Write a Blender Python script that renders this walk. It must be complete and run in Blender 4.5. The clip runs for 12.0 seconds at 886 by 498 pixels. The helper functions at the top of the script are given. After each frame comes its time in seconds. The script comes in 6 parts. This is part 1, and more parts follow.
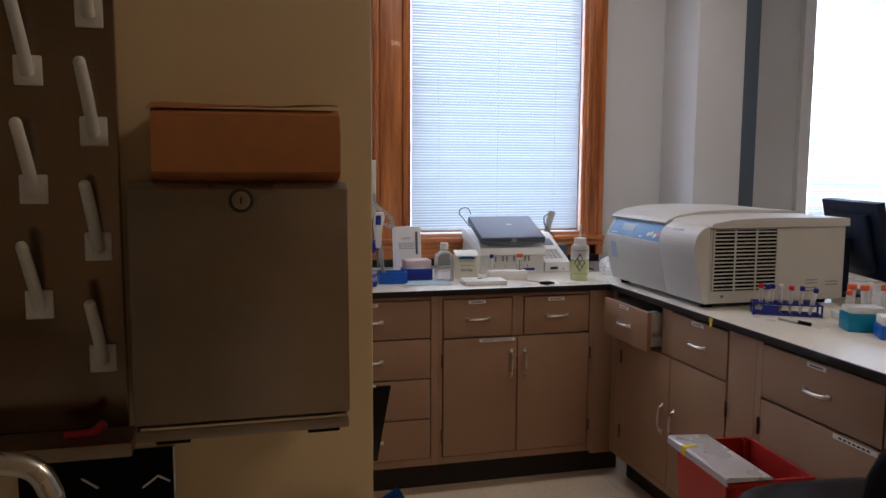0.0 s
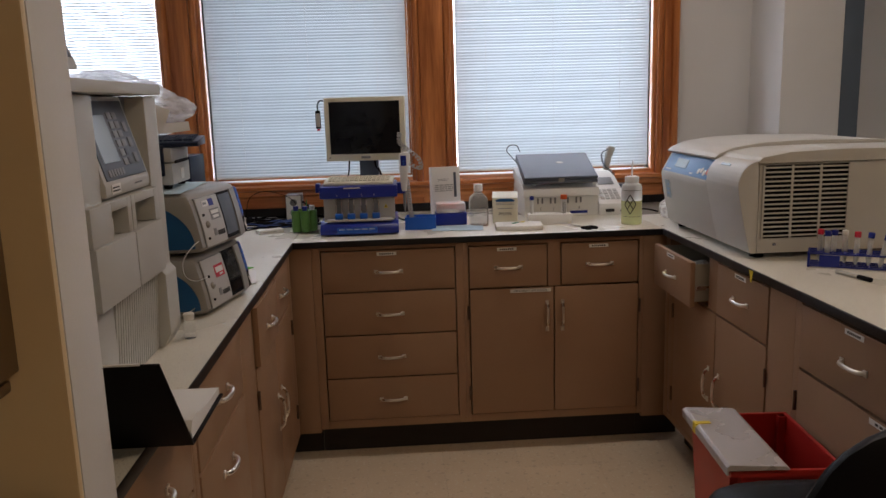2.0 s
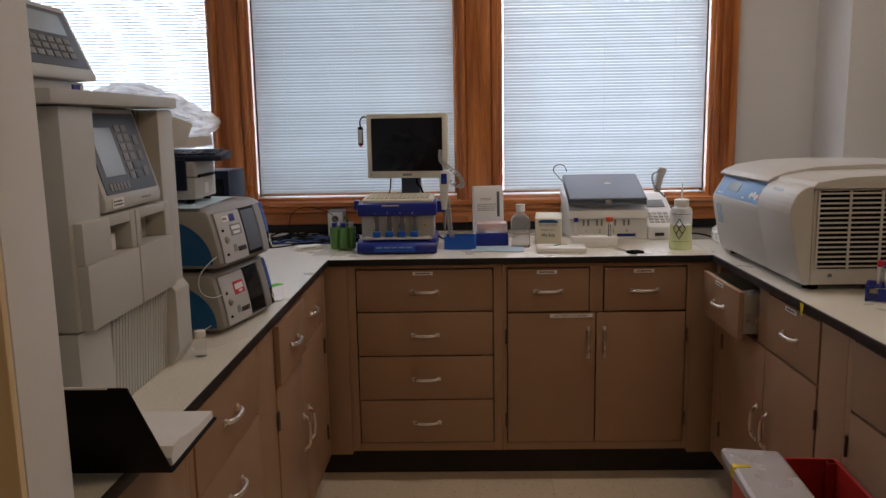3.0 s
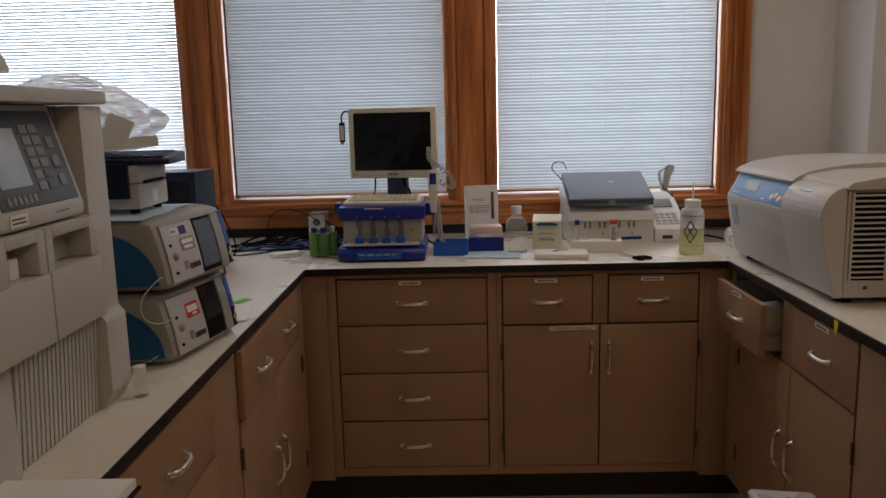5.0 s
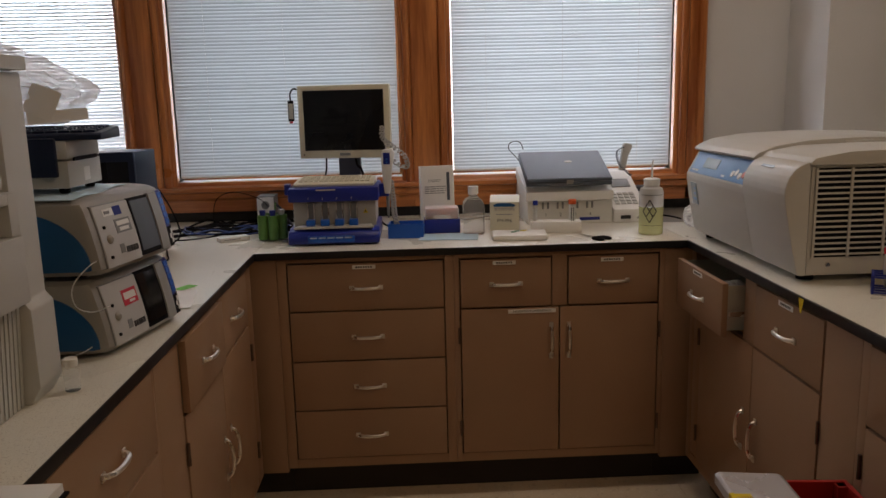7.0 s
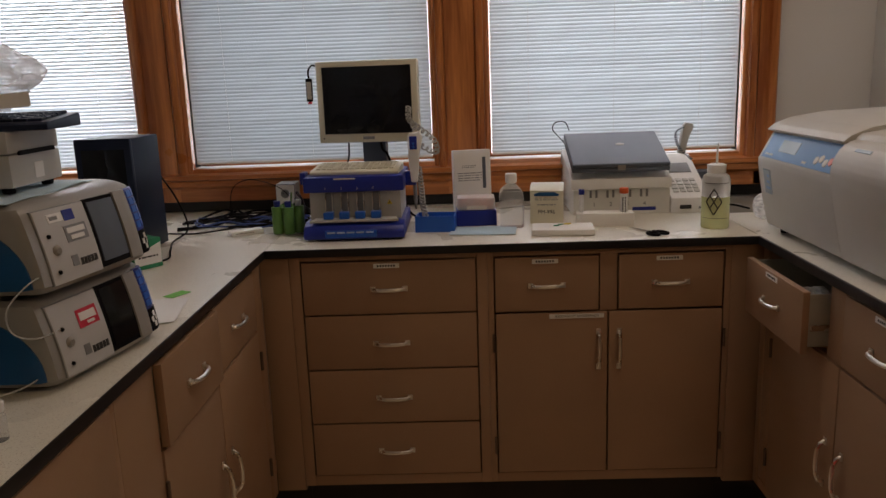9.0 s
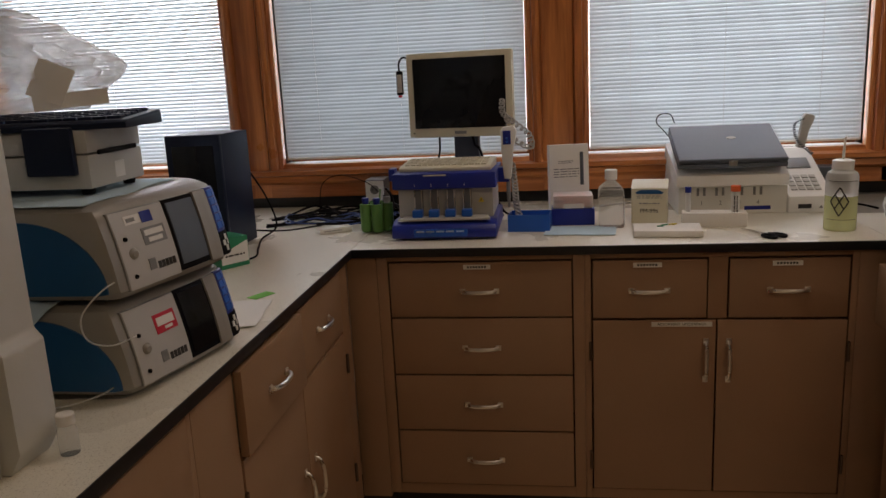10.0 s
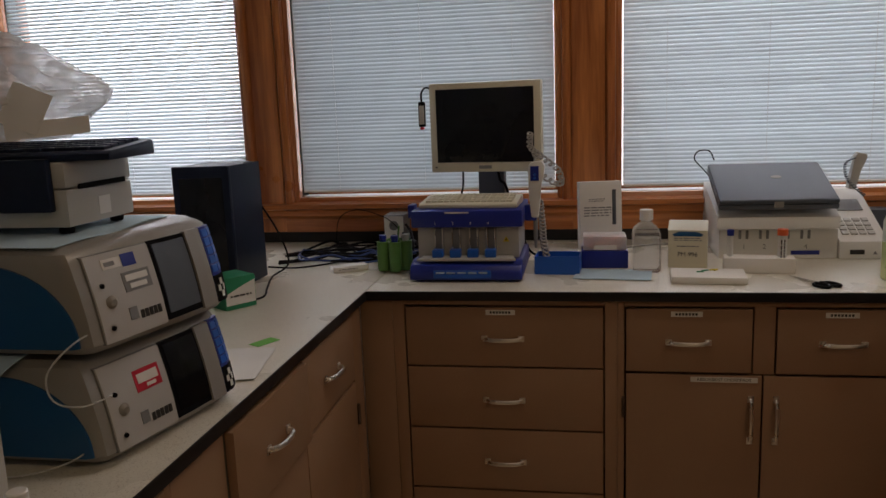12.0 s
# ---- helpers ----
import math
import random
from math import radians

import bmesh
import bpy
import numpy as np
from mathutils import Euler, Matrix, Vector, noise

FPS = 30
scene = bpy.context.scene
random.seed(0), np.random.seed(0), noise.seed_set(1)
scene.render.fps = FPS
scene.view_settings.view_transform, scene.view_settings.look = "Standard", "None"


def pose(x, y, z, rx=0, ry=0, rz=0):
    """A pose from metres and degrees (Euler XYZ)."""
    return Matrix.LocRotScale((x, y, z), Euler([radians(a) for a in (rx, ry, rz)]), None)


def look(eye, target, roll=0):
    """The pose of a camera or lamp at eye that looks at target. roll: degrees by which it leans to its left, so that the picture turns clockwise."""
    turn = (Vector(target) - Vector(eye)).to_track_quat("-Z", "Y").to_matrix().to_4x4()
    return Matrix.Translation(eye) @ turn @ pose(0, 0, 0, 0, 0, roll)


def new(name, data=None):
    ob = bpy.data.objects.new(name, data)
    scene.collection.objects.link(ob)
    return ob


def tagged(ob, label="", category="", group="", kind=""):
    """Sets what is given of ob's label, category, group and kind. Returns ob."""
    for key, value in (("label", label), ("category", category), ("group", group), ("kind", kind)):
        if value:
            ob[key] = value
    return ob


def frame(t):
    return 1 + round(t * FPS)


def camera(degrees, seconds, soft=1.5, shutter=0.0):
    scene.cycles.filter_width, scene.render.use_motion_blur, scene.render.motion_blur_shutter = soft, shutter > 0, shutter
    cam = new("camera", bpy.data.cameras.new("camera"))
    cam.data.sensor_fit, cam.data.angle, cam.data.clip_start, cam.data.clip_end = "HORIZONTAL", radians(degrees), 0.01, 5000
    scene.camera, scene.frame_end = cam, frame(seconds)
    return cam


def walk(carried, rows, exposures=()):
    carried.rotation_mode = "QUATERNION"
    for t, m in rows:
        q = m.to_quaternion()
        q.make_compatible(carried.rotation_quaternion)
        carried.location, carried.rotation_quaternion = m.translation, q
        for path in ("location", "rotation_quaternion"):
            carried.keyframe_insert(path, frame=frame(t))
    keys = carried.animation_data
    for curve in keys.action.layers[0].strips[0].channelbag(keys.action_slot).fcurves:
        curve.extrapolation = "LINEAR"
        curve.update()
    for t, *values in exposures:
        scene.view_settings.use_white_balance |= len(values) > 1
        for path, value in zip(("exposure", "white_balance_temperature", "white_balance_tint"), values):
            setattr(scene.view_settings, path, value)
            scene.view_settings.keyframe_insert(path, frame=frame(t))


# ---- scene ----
cam = camera(58.6, 12.0)
PATH = [
    (0, (-0.163, -3.244, 1.459), (0.34, -1.321, 1.241), 0.3),
    (0.5, (0.003, -3.231, 1.45), (0.5, -1.319, 1.137), -2.5),
    (1, (0.159, -3.176, 1.446), (0.646, -1.268, 1.098), -2.4),
    (1.5, (0.296, -3.11, 1.431), (0.694, -1.185, 1.062), -2.2),
    (2, (0.409, -3.057, 1.436), (0.524, -1.094, 1.07), -1.7),
    (2.5, (0.477, -3.018, 1.43), (0.45, -1.043, 1.117), -0.6),
    (4.5, (0.548, -2.789, 1.436), (0.483, -0.821, 1.087), -1.4),
    (5, (0.541, -2.704, 1.435), (0.5, -0.732, 1.1), -1.4),
    (5.5, (0.527, -2.66, 1.426), (0.512, -0.69, 1.082), -2.0),
    (6, (0.525, -2.64, 1.419), (0.521, -0.672, 1.064), -1.9),
    (6.5, (0.531, -2.633, 1.418), (0.557, -0.666, 1.056), -1.7),
    (7, (0.53, -2.615, 1.406), (0.608, -0.651, 1.033), -1.4),
    (7.2, (0.53, -2.603, 1.402), (0.669, -0.647, 1.01), -1.0),
    (9, (0.604, -2.301, 1.407), (0.548, -0.348, 0.979), -2.1),
    (9.5, (0.612, -2.26, 1.401), (0.418, -0.317, 0.97), -2.2),
    (10, (0.596, -2.181, 1.405), (0.308, -0.251, 0.968), -2.9),
    (10.5, (0.576, -2.103, 1.411), (0.26, -0.168, 1.014), -2.8),
    (11, (0.562, -2.048, 1.409), (0.235, -0.109, 1.043), -2.4),
    (11.5, (0.583, -2.025, 1.399), (0.243, -0.086, 1.046), -2.5),
    (12, (0.58, -2.02, 1.402), (0.233, -0.084, 1.044), -2.2),
]
walk(cam, [(t, look(eye, target, roll)) for t, eye, target, roll in PATH], [(0.0, 0.54, 5650, 19), (0.5, 0.08, 5650, 17), (1.0, 0.36, 5650, 15), (2.0, 0.34, 6350, 20), (2.5, 0.33, 6400, 20), (5.5, -0.03, 6700, 19), (7.0, 0.02, 6900, 21), (9.5, -0.08, 7050, 22), (10.5, -0.12, 6950, 20), (11.3, -0.31, 6900, 20), (12.0, -0.37, 6900, 20)])

# ---- world, sun, large lights ----
world = bpy.data.worlds.new("world")
scene.world = world
world.use_nodes = True
_wn = world.node_tree.nodes
_sky = _wn.new("ShaderNodeTexSky")
_sky.sky_type = "NISHITA"
_sky.sun_disc = False
_sky.sun_elevation = radians(48)
_sky.sun_rotation = radians(150)
_sky.dust_density = 2.0
world.node_tree.links.new(_sky.outputs[0], _wn["Background"].inputs[0])
_wn["Background"].inputs[1].default_value = 0.15

sun = new("sun", bpy.data.lights.new("sun", "SUN"))
sun.data.energy, sun.data.angle, sun.data.color = 2.5, radians(0.6), (1.0, 0.95, 0.88)
sun.matrix_world = look((3.0, -6.0, 8.0), (0.0, 0.0, 0.0))


def window_light(x0, x1, z0, z1, power):
    """Skylight entering through one window opening."""
    lamp = new("window_skylight", bpy.data.lights.new("window_skylight", "AREA"))
    lamp.data.shape, lamp.data.size, lamp.data.size_y = "RECTANGLE", x1 - x0, z1 - z0
    lamp.data.energy, lamp.data.color = power, (0.94, 0.97, 1.0)
    lamp.matrix_world = look(((x0 + x1) / 2, 0.925, (z0 + z1) / 2), ((x0 + x1) / 2, 0.0, (z0 + z1) / 2))
    return lamp


# ---- mesh helpers ----
def box(bm, x0, x1, y0, y1, z0, z1, bev=0.0, seg=2):
    vs = [bm.verts.new((x, y, z)) for x in (x0, x1) for y in (y0, y1) for z in (z0, z1)]
    fs = [bm.faces.new([vs[i] for i in q]) for q in ((0, 1, 3, 2), (4, 6, 7, 5), (0, 4, 5, 1), (2, 3, 7, 6), (0, 2, 6, 4), (1, 5, 7, 3))]
    if bev > 0:
        edges = list({e for f in fs for e in f.edges})
        bmesh.ops.bevel(bm, geom=edges, offset=bev, segments=seg, profile=0.6, affect="EDGES", clamp_overlap=True)
    return vs


def prism(bm, poly, axis, a, b, bev=0.0, seg=2):
    """Polygon (u, v) pulled along an axis from a to b: for x it lies in y, z; for y in x, z; for z in x, y."""
    def at(u, v, w):
        return {"x": (w, u, v), "y": (u, w, v), "z": (u, v, w)}[axis]
    lo = [bm.verts.new(at(u, v, a)) for u, v in poly]
    hi = [bm.verts.new(at(u, v, b)) for u, v in poly]
    n = len(poly)
    fs = [bm.faces.new(lo), bm.faces.new(hi[::-1])]
    fs += [bm.faces.new((lo[i], hi[i], hi[(i + 1) % n], lo[(i + 1) % n])) for i in range(n)]
    bmesh.ops.recalc_face_normals(bm, faces=fs)
    if bev > 0:
        edges = list({e for f in fs for e in f.edges})
        bmesh.ops.bevel(bm, geom=edges, offset=bev, segments=seg, profile=0.6, affect="EDGES", clamp_overlap=True)


def lathe(bm, profile, n=24, at=(0, 0, 0)):
    """Turned solid from (radius, height) pairs, closed at both ends."""
    rings = []
    for r, z in profile:
        rings.append([bm.verts.new((at[0] + r * math.cos(2 * math.pi * i / n), at[1] + r * math.sin(2 * math.pi * i / n), at[2] + z)) for i in range(n)])
    for p, q in zip(rings, rings[1:]):
        for i in range(n):
            bm.faces.new((p[i], p[(i + 1) % n], q[(i + 1) % n], q[i]))
    bm.faces.new(rings[0][::-1])
    bm.faces.new(rings[-1])


def tube(bm, pts, r, n=6, r_end=None):
    """Round rod swept along a line of points."""
    pts = [Vector(p) for p in pts]
    rings, side = [], None
    for i, p in enumerate(pts):
        d = (pts[min(i + 1, len(pts) - 1)] - pts[max(i - 1, 0)]).normalized()
        if side is None:
            side = d.orthogonal().normalized()
        side = (side - d * side.dot(d))
        side = side.normalized() if side.length > 1e-6 else d.orthogonal().normalized()
        up = d.cross(side)
        rr = r if r_end is None else r + (r_end - r) * i / (len(pts) - 1)
        rings.append([bm.verts.new(p + rr * (math.cos(2 * math.pi * k / n) * side + math.sin(2 * math.pi * k / n) * up)) for k in range(n)])
    for p, q in zip(rings, rings[1:]):
        for k in range(n):
            bm.faces.new((p[k], p[(k + 1) % n], q[(k + 1) % n], q[k]))
    bm.faces.new(rings[0][::-1])
    bm.faces.new(rings[-1])


def smooth_line(pts, steps=6):
    """Catmull-Rom curve through points."""
    pts = [Vector(p) for p in pts]
    out = []
    for i in range(len(pts) - 1):
        a, b, c, d = pts[max(i - 1, 0)], pts[i], pts[i + 1], pts[min(i + 2, len(pts) - 1)]
        for s in range(steps):
            t = s / steps
            out.append(0.5 * ((2 * b) + (c - a) * t + (2 * a - 5 * b + 4 * c - d) * t * t + (3 * b - a - 3 * c + d) * t ** 3))
    out.append(pts[-1])
    return out


def part(name, bm, material, parent=None, label="", m=None, flat=False):
    """One mesh object from a bmesh, under a thing or a part."""
    bmesh.ops.recalc_face_normals(bm, faces=bm.faces[:])
    me = bpy.data.meshes.new(name)
    bm.to_mesh(me)
    bm.free()
    me.materials.append(material)
    if not flat:
        me.polygons.foreach_set("use_smooth", [True] * len(me.polygons))
        me.set_sharp_from_angle(angle=radians(32))
    ob = new(name, me)
    if m is not None:
        ob.matrix_basis = m
    if parent is not None:
        ob.parent = parent
    if label:
        ob["label"] = label
    return ob


def thing(name, m, label, category, group="", kind=""):
    ob = new(name)
    ob.empty_display_size = 0.05
    ob.matrix_basis = m
    return tagged(ob, label, category, group, kind)


def writing(name, body, size, material, parent, m, label=""):
    """Printed words as a thin mesh, centred on m, in the plane of its x and y."""
    cu = bpy.data.curves.new(name, "FONT")
    cu.body, cu.size, cu.align_x, cu.align_y, cu.extrude = body, size, "CENTER", "CENTER", 0.0002
    tmp = new(name + "_text", cu)
    me = bpy.data.meshes.new_from_object(tmp.evaluated_get(bpy.context.evaluated_depsgraph_get()))
    bpy.data.objects.remove(tmp)
    bpy.data.curves.remove(cu)
    me.materials.clear()
    me.materials.append(material)
    ob = new(name, me)
    ob.matrix_basis = m
    ob.parent = parent
    if label:
        ob["label"] = label
    return ob


# ---- materials ----
def mat(name, col, rough=0.5, metal=0.0, vary=0.08, scale=3.0, grain=0.0, grain_scale=200.0, bump=0.0, bump_scale=150.0, rvar=0.1, spec=0.5, coat=0.0, trans=0.0, random_tint=0.0):
    """Painted, plastic or metal surface: broad stains and fine grain in colour, roughness and relief."""
    m = bpy.data.materials.new(name)
    m.use_nodes = True
    nt = m.node_tree
    b = nt.nodes["Principled BSDF"]
    b.inputs["Roughness"].default_value, b.inputs["Metallic"].default_value = rough, metal
    b.inputs["Specular IOR Level"].default_value = spec
    b.inputs["Coat Weight"].default_value = coat
    b.inputs["Transmission Weight"].default_value = trans
    co = nt.nodes.new("ShaderNodeTexCoord")
    n1 = nt.nodes.new("ShaderNodeTexNoise")
    n1.inputs["Scale"].default_value, n1.inputs["Detail"].default_value = scale, 6.0
    n2 = nt.nodes.new("ShaderNodeTexNoise")
    n2.inputs["Scale"].default_value, n2.inputs["Detail"].default_value = grain_scale, 2.0
    nt.links.new(co.outputs["Object"], n1.inputs["Vector"])
    nt.links.new(co.outputs["Object"], n2.inputs["Vector"])
    r1 = nt.nodes.new("ShaderNodeMapRange")
    r1.inputs["From Min"].default_value, r1.inputs["From Max"].default_value = 0.3, 0.7
    r1.inputs["To Min"].default_value, r1.inputs["To Max"].default_value = 1.0 - vary, 1.0 + vary
    nt.links.new(n1.outputs["Fac"], r1.inputs["Value"])
    r2 = nt.nodes.new("ShaderNodeMapRange")
    r2.inputs["From Min"].default_value, r2.inputs["From Max"].default_value = 0.3, 0.7
    r2.inputs["To Min"].default_value, r2.inputs["To Max"].default_value = 1.0 - grain, 1.0 + grain
    nt.links.new(n2.outputs["Fac"], r2.inputs["Value"])
    mul = nt.nodes.new("ShaderNodeMath")
    mul.operation = "MULTIPLY"
    nt.links.new(r1.outputs[0], mul.inputs[0])
    nt.links.new(r2.outputs[0], mul.inputs[1])
    fac = mul.outputs[0]
    if random_tint:
        oi = nt.nodes.new("ShaderNodeObjectInfo")
        r3 = nt.nodes.new("ShaderNodeMapRange")
        r3.inputs["To Min"].default_value, r3.inputs["To Max"].default_value = 1.0 - random_tint, 1.0 + random_tint
        nt.links.new(oi.outputs["Random"], r3.inputs["Value"])
        m3 = nt.nodes.new("ShaderNodeMath")
        m3.operation = "MULTIPLY"
        nt.links.new(fac, m3.inputs[0])
        nt.links.new(r3.outputs[0], m3.inputs[1])
        fac = m3.outputs[0]
    sc = nt.nodes.new("ShaderNodeVectorMath")
    sc.operation = "SCALE"
    sc.inputs[0].default_value = col
    nt.links.new(fac, sc.inputs["Scale"])
    nt.links.new(sc.outputs["Vector"], b.inputs["Base Color"])
    rr = nt.nodes.new("ShaderNodeMapRange")
    rr.inputs["From Min"].default_value, rr.inputs["From Max"].default_value = 0.3, 0.7
    rr.inputs["To Min"].default_value, rr.inputs["To Max"].default_value = max(0.02, rough - rvar), min(1.0, rough + rvar)
    nt.links.new(n1.outputs["Fac"], rr.inputs["Value"])
    nt.links.new(rr.outputs[0], b.inputs["Roughness"])
    if bump:
        n3 = nt.nodes.new("ShaderNodeTexNoise")
        n3.inputs["Scale"].default_value = bump_scale
        nt.links.new(co.outputs["Object"], n3.inputs["Vector"])
        bp = nt.nodes.new("ShaderNodeBump")
        bp.inputs["Strength"].default_value, bp.inputs["Distance"].default_value = bump, 0.002
        nt.links.new(n3.outputs["Fac"], bp.inputs["Height"])
        nt.links.new(bp.outputs[0], b.inputs["Normal"])
    return m


def speckled(name, base, spots, rough, scale, size=0.62):
    """Surface with small scattered specks of other colours."""
    m = mat(name, base, rough, vary=0.05, scale=2.5, grain=0.03, rvar=0.025)
    nt = m.node_tree
    b = nt.nodes["Principled BSDF"]
    src = b.inputs["Base Color"].links[0].from_socket
    co = [n for n in nt.nodes if n.type == "TEX_COORD"][0]
    for i, col in enumerate(spots):
        nz = nt.nodes.new("ShaderNodeTexNoise")
        nz.inputs["Scale"].default_value, nz.inputs["Detail"].default_value = scale * (1 + 0.7 * i), 1.0
        mp = nt.nodes.new("ShaderNodeMapping")
        mp.inputs["Location"].default_value = (i * 3.1, i * 1.7, 0)
        nt.links.new(co.outputs["Object"], mp.inputs[0])
        nt.links.new(mp.outputs[0], nz.inputs["Vector"])
        rp = nt.nodes.new("ShaderNodeMapRange")
        rp.inputs["From Min"].default_value, rp.inputs["From Max"].default_value = size, size + 0.06
        nt.links.new(nz.outputs["Fac"], rp.inputs["Value"])
        mx = nt.nodes.new("ShaderNodeMix")
        mx.data_type = "RGBA"
        nt.links.new(rp.outputs[0], mx.inputs["Factor"])
        nt.links.new(src, mx.inputs["A"])
        mx.inputs["B"].default_value = (*col, 1)
        src = mx.outputs["Result"]
    nt.links.new(src, b.inputs["Base Color"])
    return m


def wood(name, dark, light, axis, rough=0.35):
    """Varnished wood with long grain along an axis."""
    m = mat(name, light, rough, rvar=0.08, coat=0.25)
    nt = m.node_tree
    b = nt.nodes["Principled BSDF"]
    co = [n for n in nt.nodes if n.type == "TEX_COORD"][0]
    mp = nt.nodes.new("ShaderNodeMapping")
    s = [14.0, 14.0, 14.0]
    s[axis] = 0.9
    mp.inputs["Scale"].default_value = s
    nt.links.new(co.outputs["Object"], mp.inputs[0])
    nz = nt.nodes.new("ShaderNodeTexNoise")
    nz.inputs["Scale"].default_value, nz.inputs["Detail"].default_value, nz.inputs["Distortion"].default_value = 1.3, 9.0, 0.9
    nt.links.new(mp.outputs[0], nz.inputs["Vector"])
    fine = nt.nodes.new("ShaderNodeTexNoise")
    fine.inputs["Scale"].default_value, fine.inputs["Detail"].default_value = 9.0, 4.0
    nt.links.new(mp.outputs[0], fine.inputs["Vector"])
    av = nt.nodes.new("ShaderNodeMath")
    av.operation = "MULTIPLY_ADD"
    av.inputs[1].default_value = 0.35
    nt.links.new(fine.outputs["Fac"], av.inputs[0])
    nt.links.new(nz.outputs["Fac"], av.inputs[2])
    rp = nt.nodes.new("ShaderNodeValToRGB")
    rp.color_ramp.elements[0].position, rp.color_ramp.elements[0].color = 0.48, (*dark, 1)
    rp.color_ramp.elements[1].position, rp.color_ramp.elements[1].color = 0.86, (*light, 1)
    nt.links.new(av.outputs[0], rp.inputs[0])
    nt.links.new(rp.outputs[0], b.inputs["Base Color"])
    bp = nt.nodes.new("ShaderNodeBump")
    bp.inputs["Strength"].default_value, bp.inputs["Distance"].default_value = 0.12, 0.001
    nt.links.new(fine.outputs["Fac"], bp.inputs["Height"])
    nt.links.new(bp.outputs[0], b.inputs["Normal"])
    return m


def clear(name, col=(1, 1, 1), rough=0.05, ior=1.3, white=0.0):
    """Clear or milky plastic and glass."""
    m = bpy.data.materials.new(name)
    m.use_nodes = True
    nt = m.node_tree
    b = nt.nodes["Principled BSDF"]
    b.inputs["Base Color"].default_value = (*col, 1)
    b.inputs["Roughness"].default_value, b.inputs["IOR"].default_value, b.inputs["Transmission Weight"].default_value = rough, ior, 1.0 - white
    nz = nt.nodes.new("ShaderNodeTexNoise")
    nz.inputs["Scale"].default_value = 60.0
    bp = nt.nodes.new("ShaderNodeBump")
    bp.inputs["Strength"].default_value, bp.inputs["Distance"].default_value = 0.05, 0.001
    nt.links.new(nz.outputs["Fac"], bp.inputs["Height"])
    nt.links.new(bp.outputs[0], b.inputs["Normal"])
    return m


def brushed(name, col, rough):
    """Sheet steel with long level brush marks and cloudy wear."""
    m = mat(name, col, rough, 1.0, vary=0.22, scale=4.0, rvar=0.10)
    nt = m.node_tree
    b = nt.nodes["Principled BSDF"]
    co = [n for n in nt.nodes if n.type == "TEX_COORD"][0]
    mp = nt.nodes.new("ShaderNodeMapping")
    mp.inputs["Scale"].default_value = (2.0, 2.0, 160.0)
    nt.links.new(co.outputs["Object"], mp.inputs[0])
    nz = nt.nodes.new("ShaderNodeTexNoise")
    nz.inputs["Scale"].default_value, nz.inputs["Detail"].default_value = 3.0, 5.0
    nt.links.new(mp.outputs[0], nz.inputs["Vector"])
    bp = nt.nodes.new("ShaderNodeBump")
    bp.inputs["Strength"].default_value, bp.inputs["Distance"].default_value = 0.35, 0.001
    nt.links.new(nz.outputs["Fac"], bp.inputs["Height"])
    nt.links.new(bp.outputs[0], b.inputs["Normal"])
    return m


def slat_material():
    """Thin white painted aluminium and vinyl slat that lets some daylight through."""
    m = mat("blind_slat", (0.74, 0.77, 0.78), 0.45, vary=0.03, scale=5.0, random_tint=0.07)
    nt = m.node_tree
    b, out = nt.nodes["Principled BSDF"], nt.nodes["Material Output"]
    tr = nt.nodes.new("ShaderNodeBsdfTranslucent")
    tr.inputs["Color"].default_value = (0.80, 0.90, 0.95, 1)
    mx = nt.nodes.new("ShaderNodeMixShader")
    mx.inputs[0].default_value = 0.38
    nt.links.new(b.outputs[0], mx.inputs[1])
    nt.links.new(tr.outputs[0], mx.inputs[2])
    nt.links.new(mx.outputs[0], out.inputs["Surface"])
    return m


M_WALL = mat("grey_white_wall_paint", (0.70, 0.70, 0.69), 0.7, vary=0.03, scale=1.5, grain=0.01, bump=0.05, bump_scale=90)
M_CREAM = mat("cream_wall_paint", (0.72, 0.56, 0.33), 0.6, vary=0.04, scale=2.0, bump=0.05, bump_scale=90)
M_CEIL = mat("ceiling_white", (0.78, 0.78, 0.76), 0.9, vary=0.03, bump=0.2, bump_scale=60)
M_FLOOR = speckled("vinyl_floor_tile", (0.75, 0.63, 0.47), [(0.64, 0.53, 0.39), (0.80, 0.71, 0.57)], 0.35, 38.0)
M_CAB = mat("taupe_painted_steel", (0.332, 0.202, 0.120), 0.42, vary=0.05, scale=4.0, grain=0.015, bump=0.03, bump_scale=260, random_tint=0.03)
M_KICK = mat("dark_vinyl_base", (0.020, 0.016, 0.014), 0.6, vary=0.25, scale=6.0)
M_TOP = speckled("off_white_laminate", (0.74, 0.72, 0.63), [(0.60, 0.57, 0.49), (0.46, 0.42, 0.34)], 0.28, 240.0, 0.64)
M_EDGE = mat("black_counter_edge", (0.009, 0.009, 0.011), 0.42, vary=0.2, scale=8.0)
M_CHROME = mat("brushed_chrome", (0.66, 0.63, 0.58), 0.26, 1.0, vary=0.06, scale=30.0)
M_STEEL = brushed("brushed_stainless_steel", (0.30, 0.245, 0.19), 0.36)
M_PULL = mat("satin_chrome_pull", (0.80, 0.77, 0.72), 0.33, 1.0, vary=0.05, scale=30.0)
# Hinge steel kept dark: the shade of the hinge recess is in its colour.
M_HINGE = mat("shaded_steel_hinge", (0.14, 0.10, 0.075), 0.4, 0.8, vary=0.2, scale=40.0)
M_WOODV = wood("varnished_red_oak_upright", (0.30, 0.086, 0.019), (0.66, 0.245, 0.070), 2)
M_WOODH = wood("varnished_red_oak_rail", (0.30, 0.086, 0.019), (0.66, 0.245, 0.070), 0)
M_SLAT = slat_material()
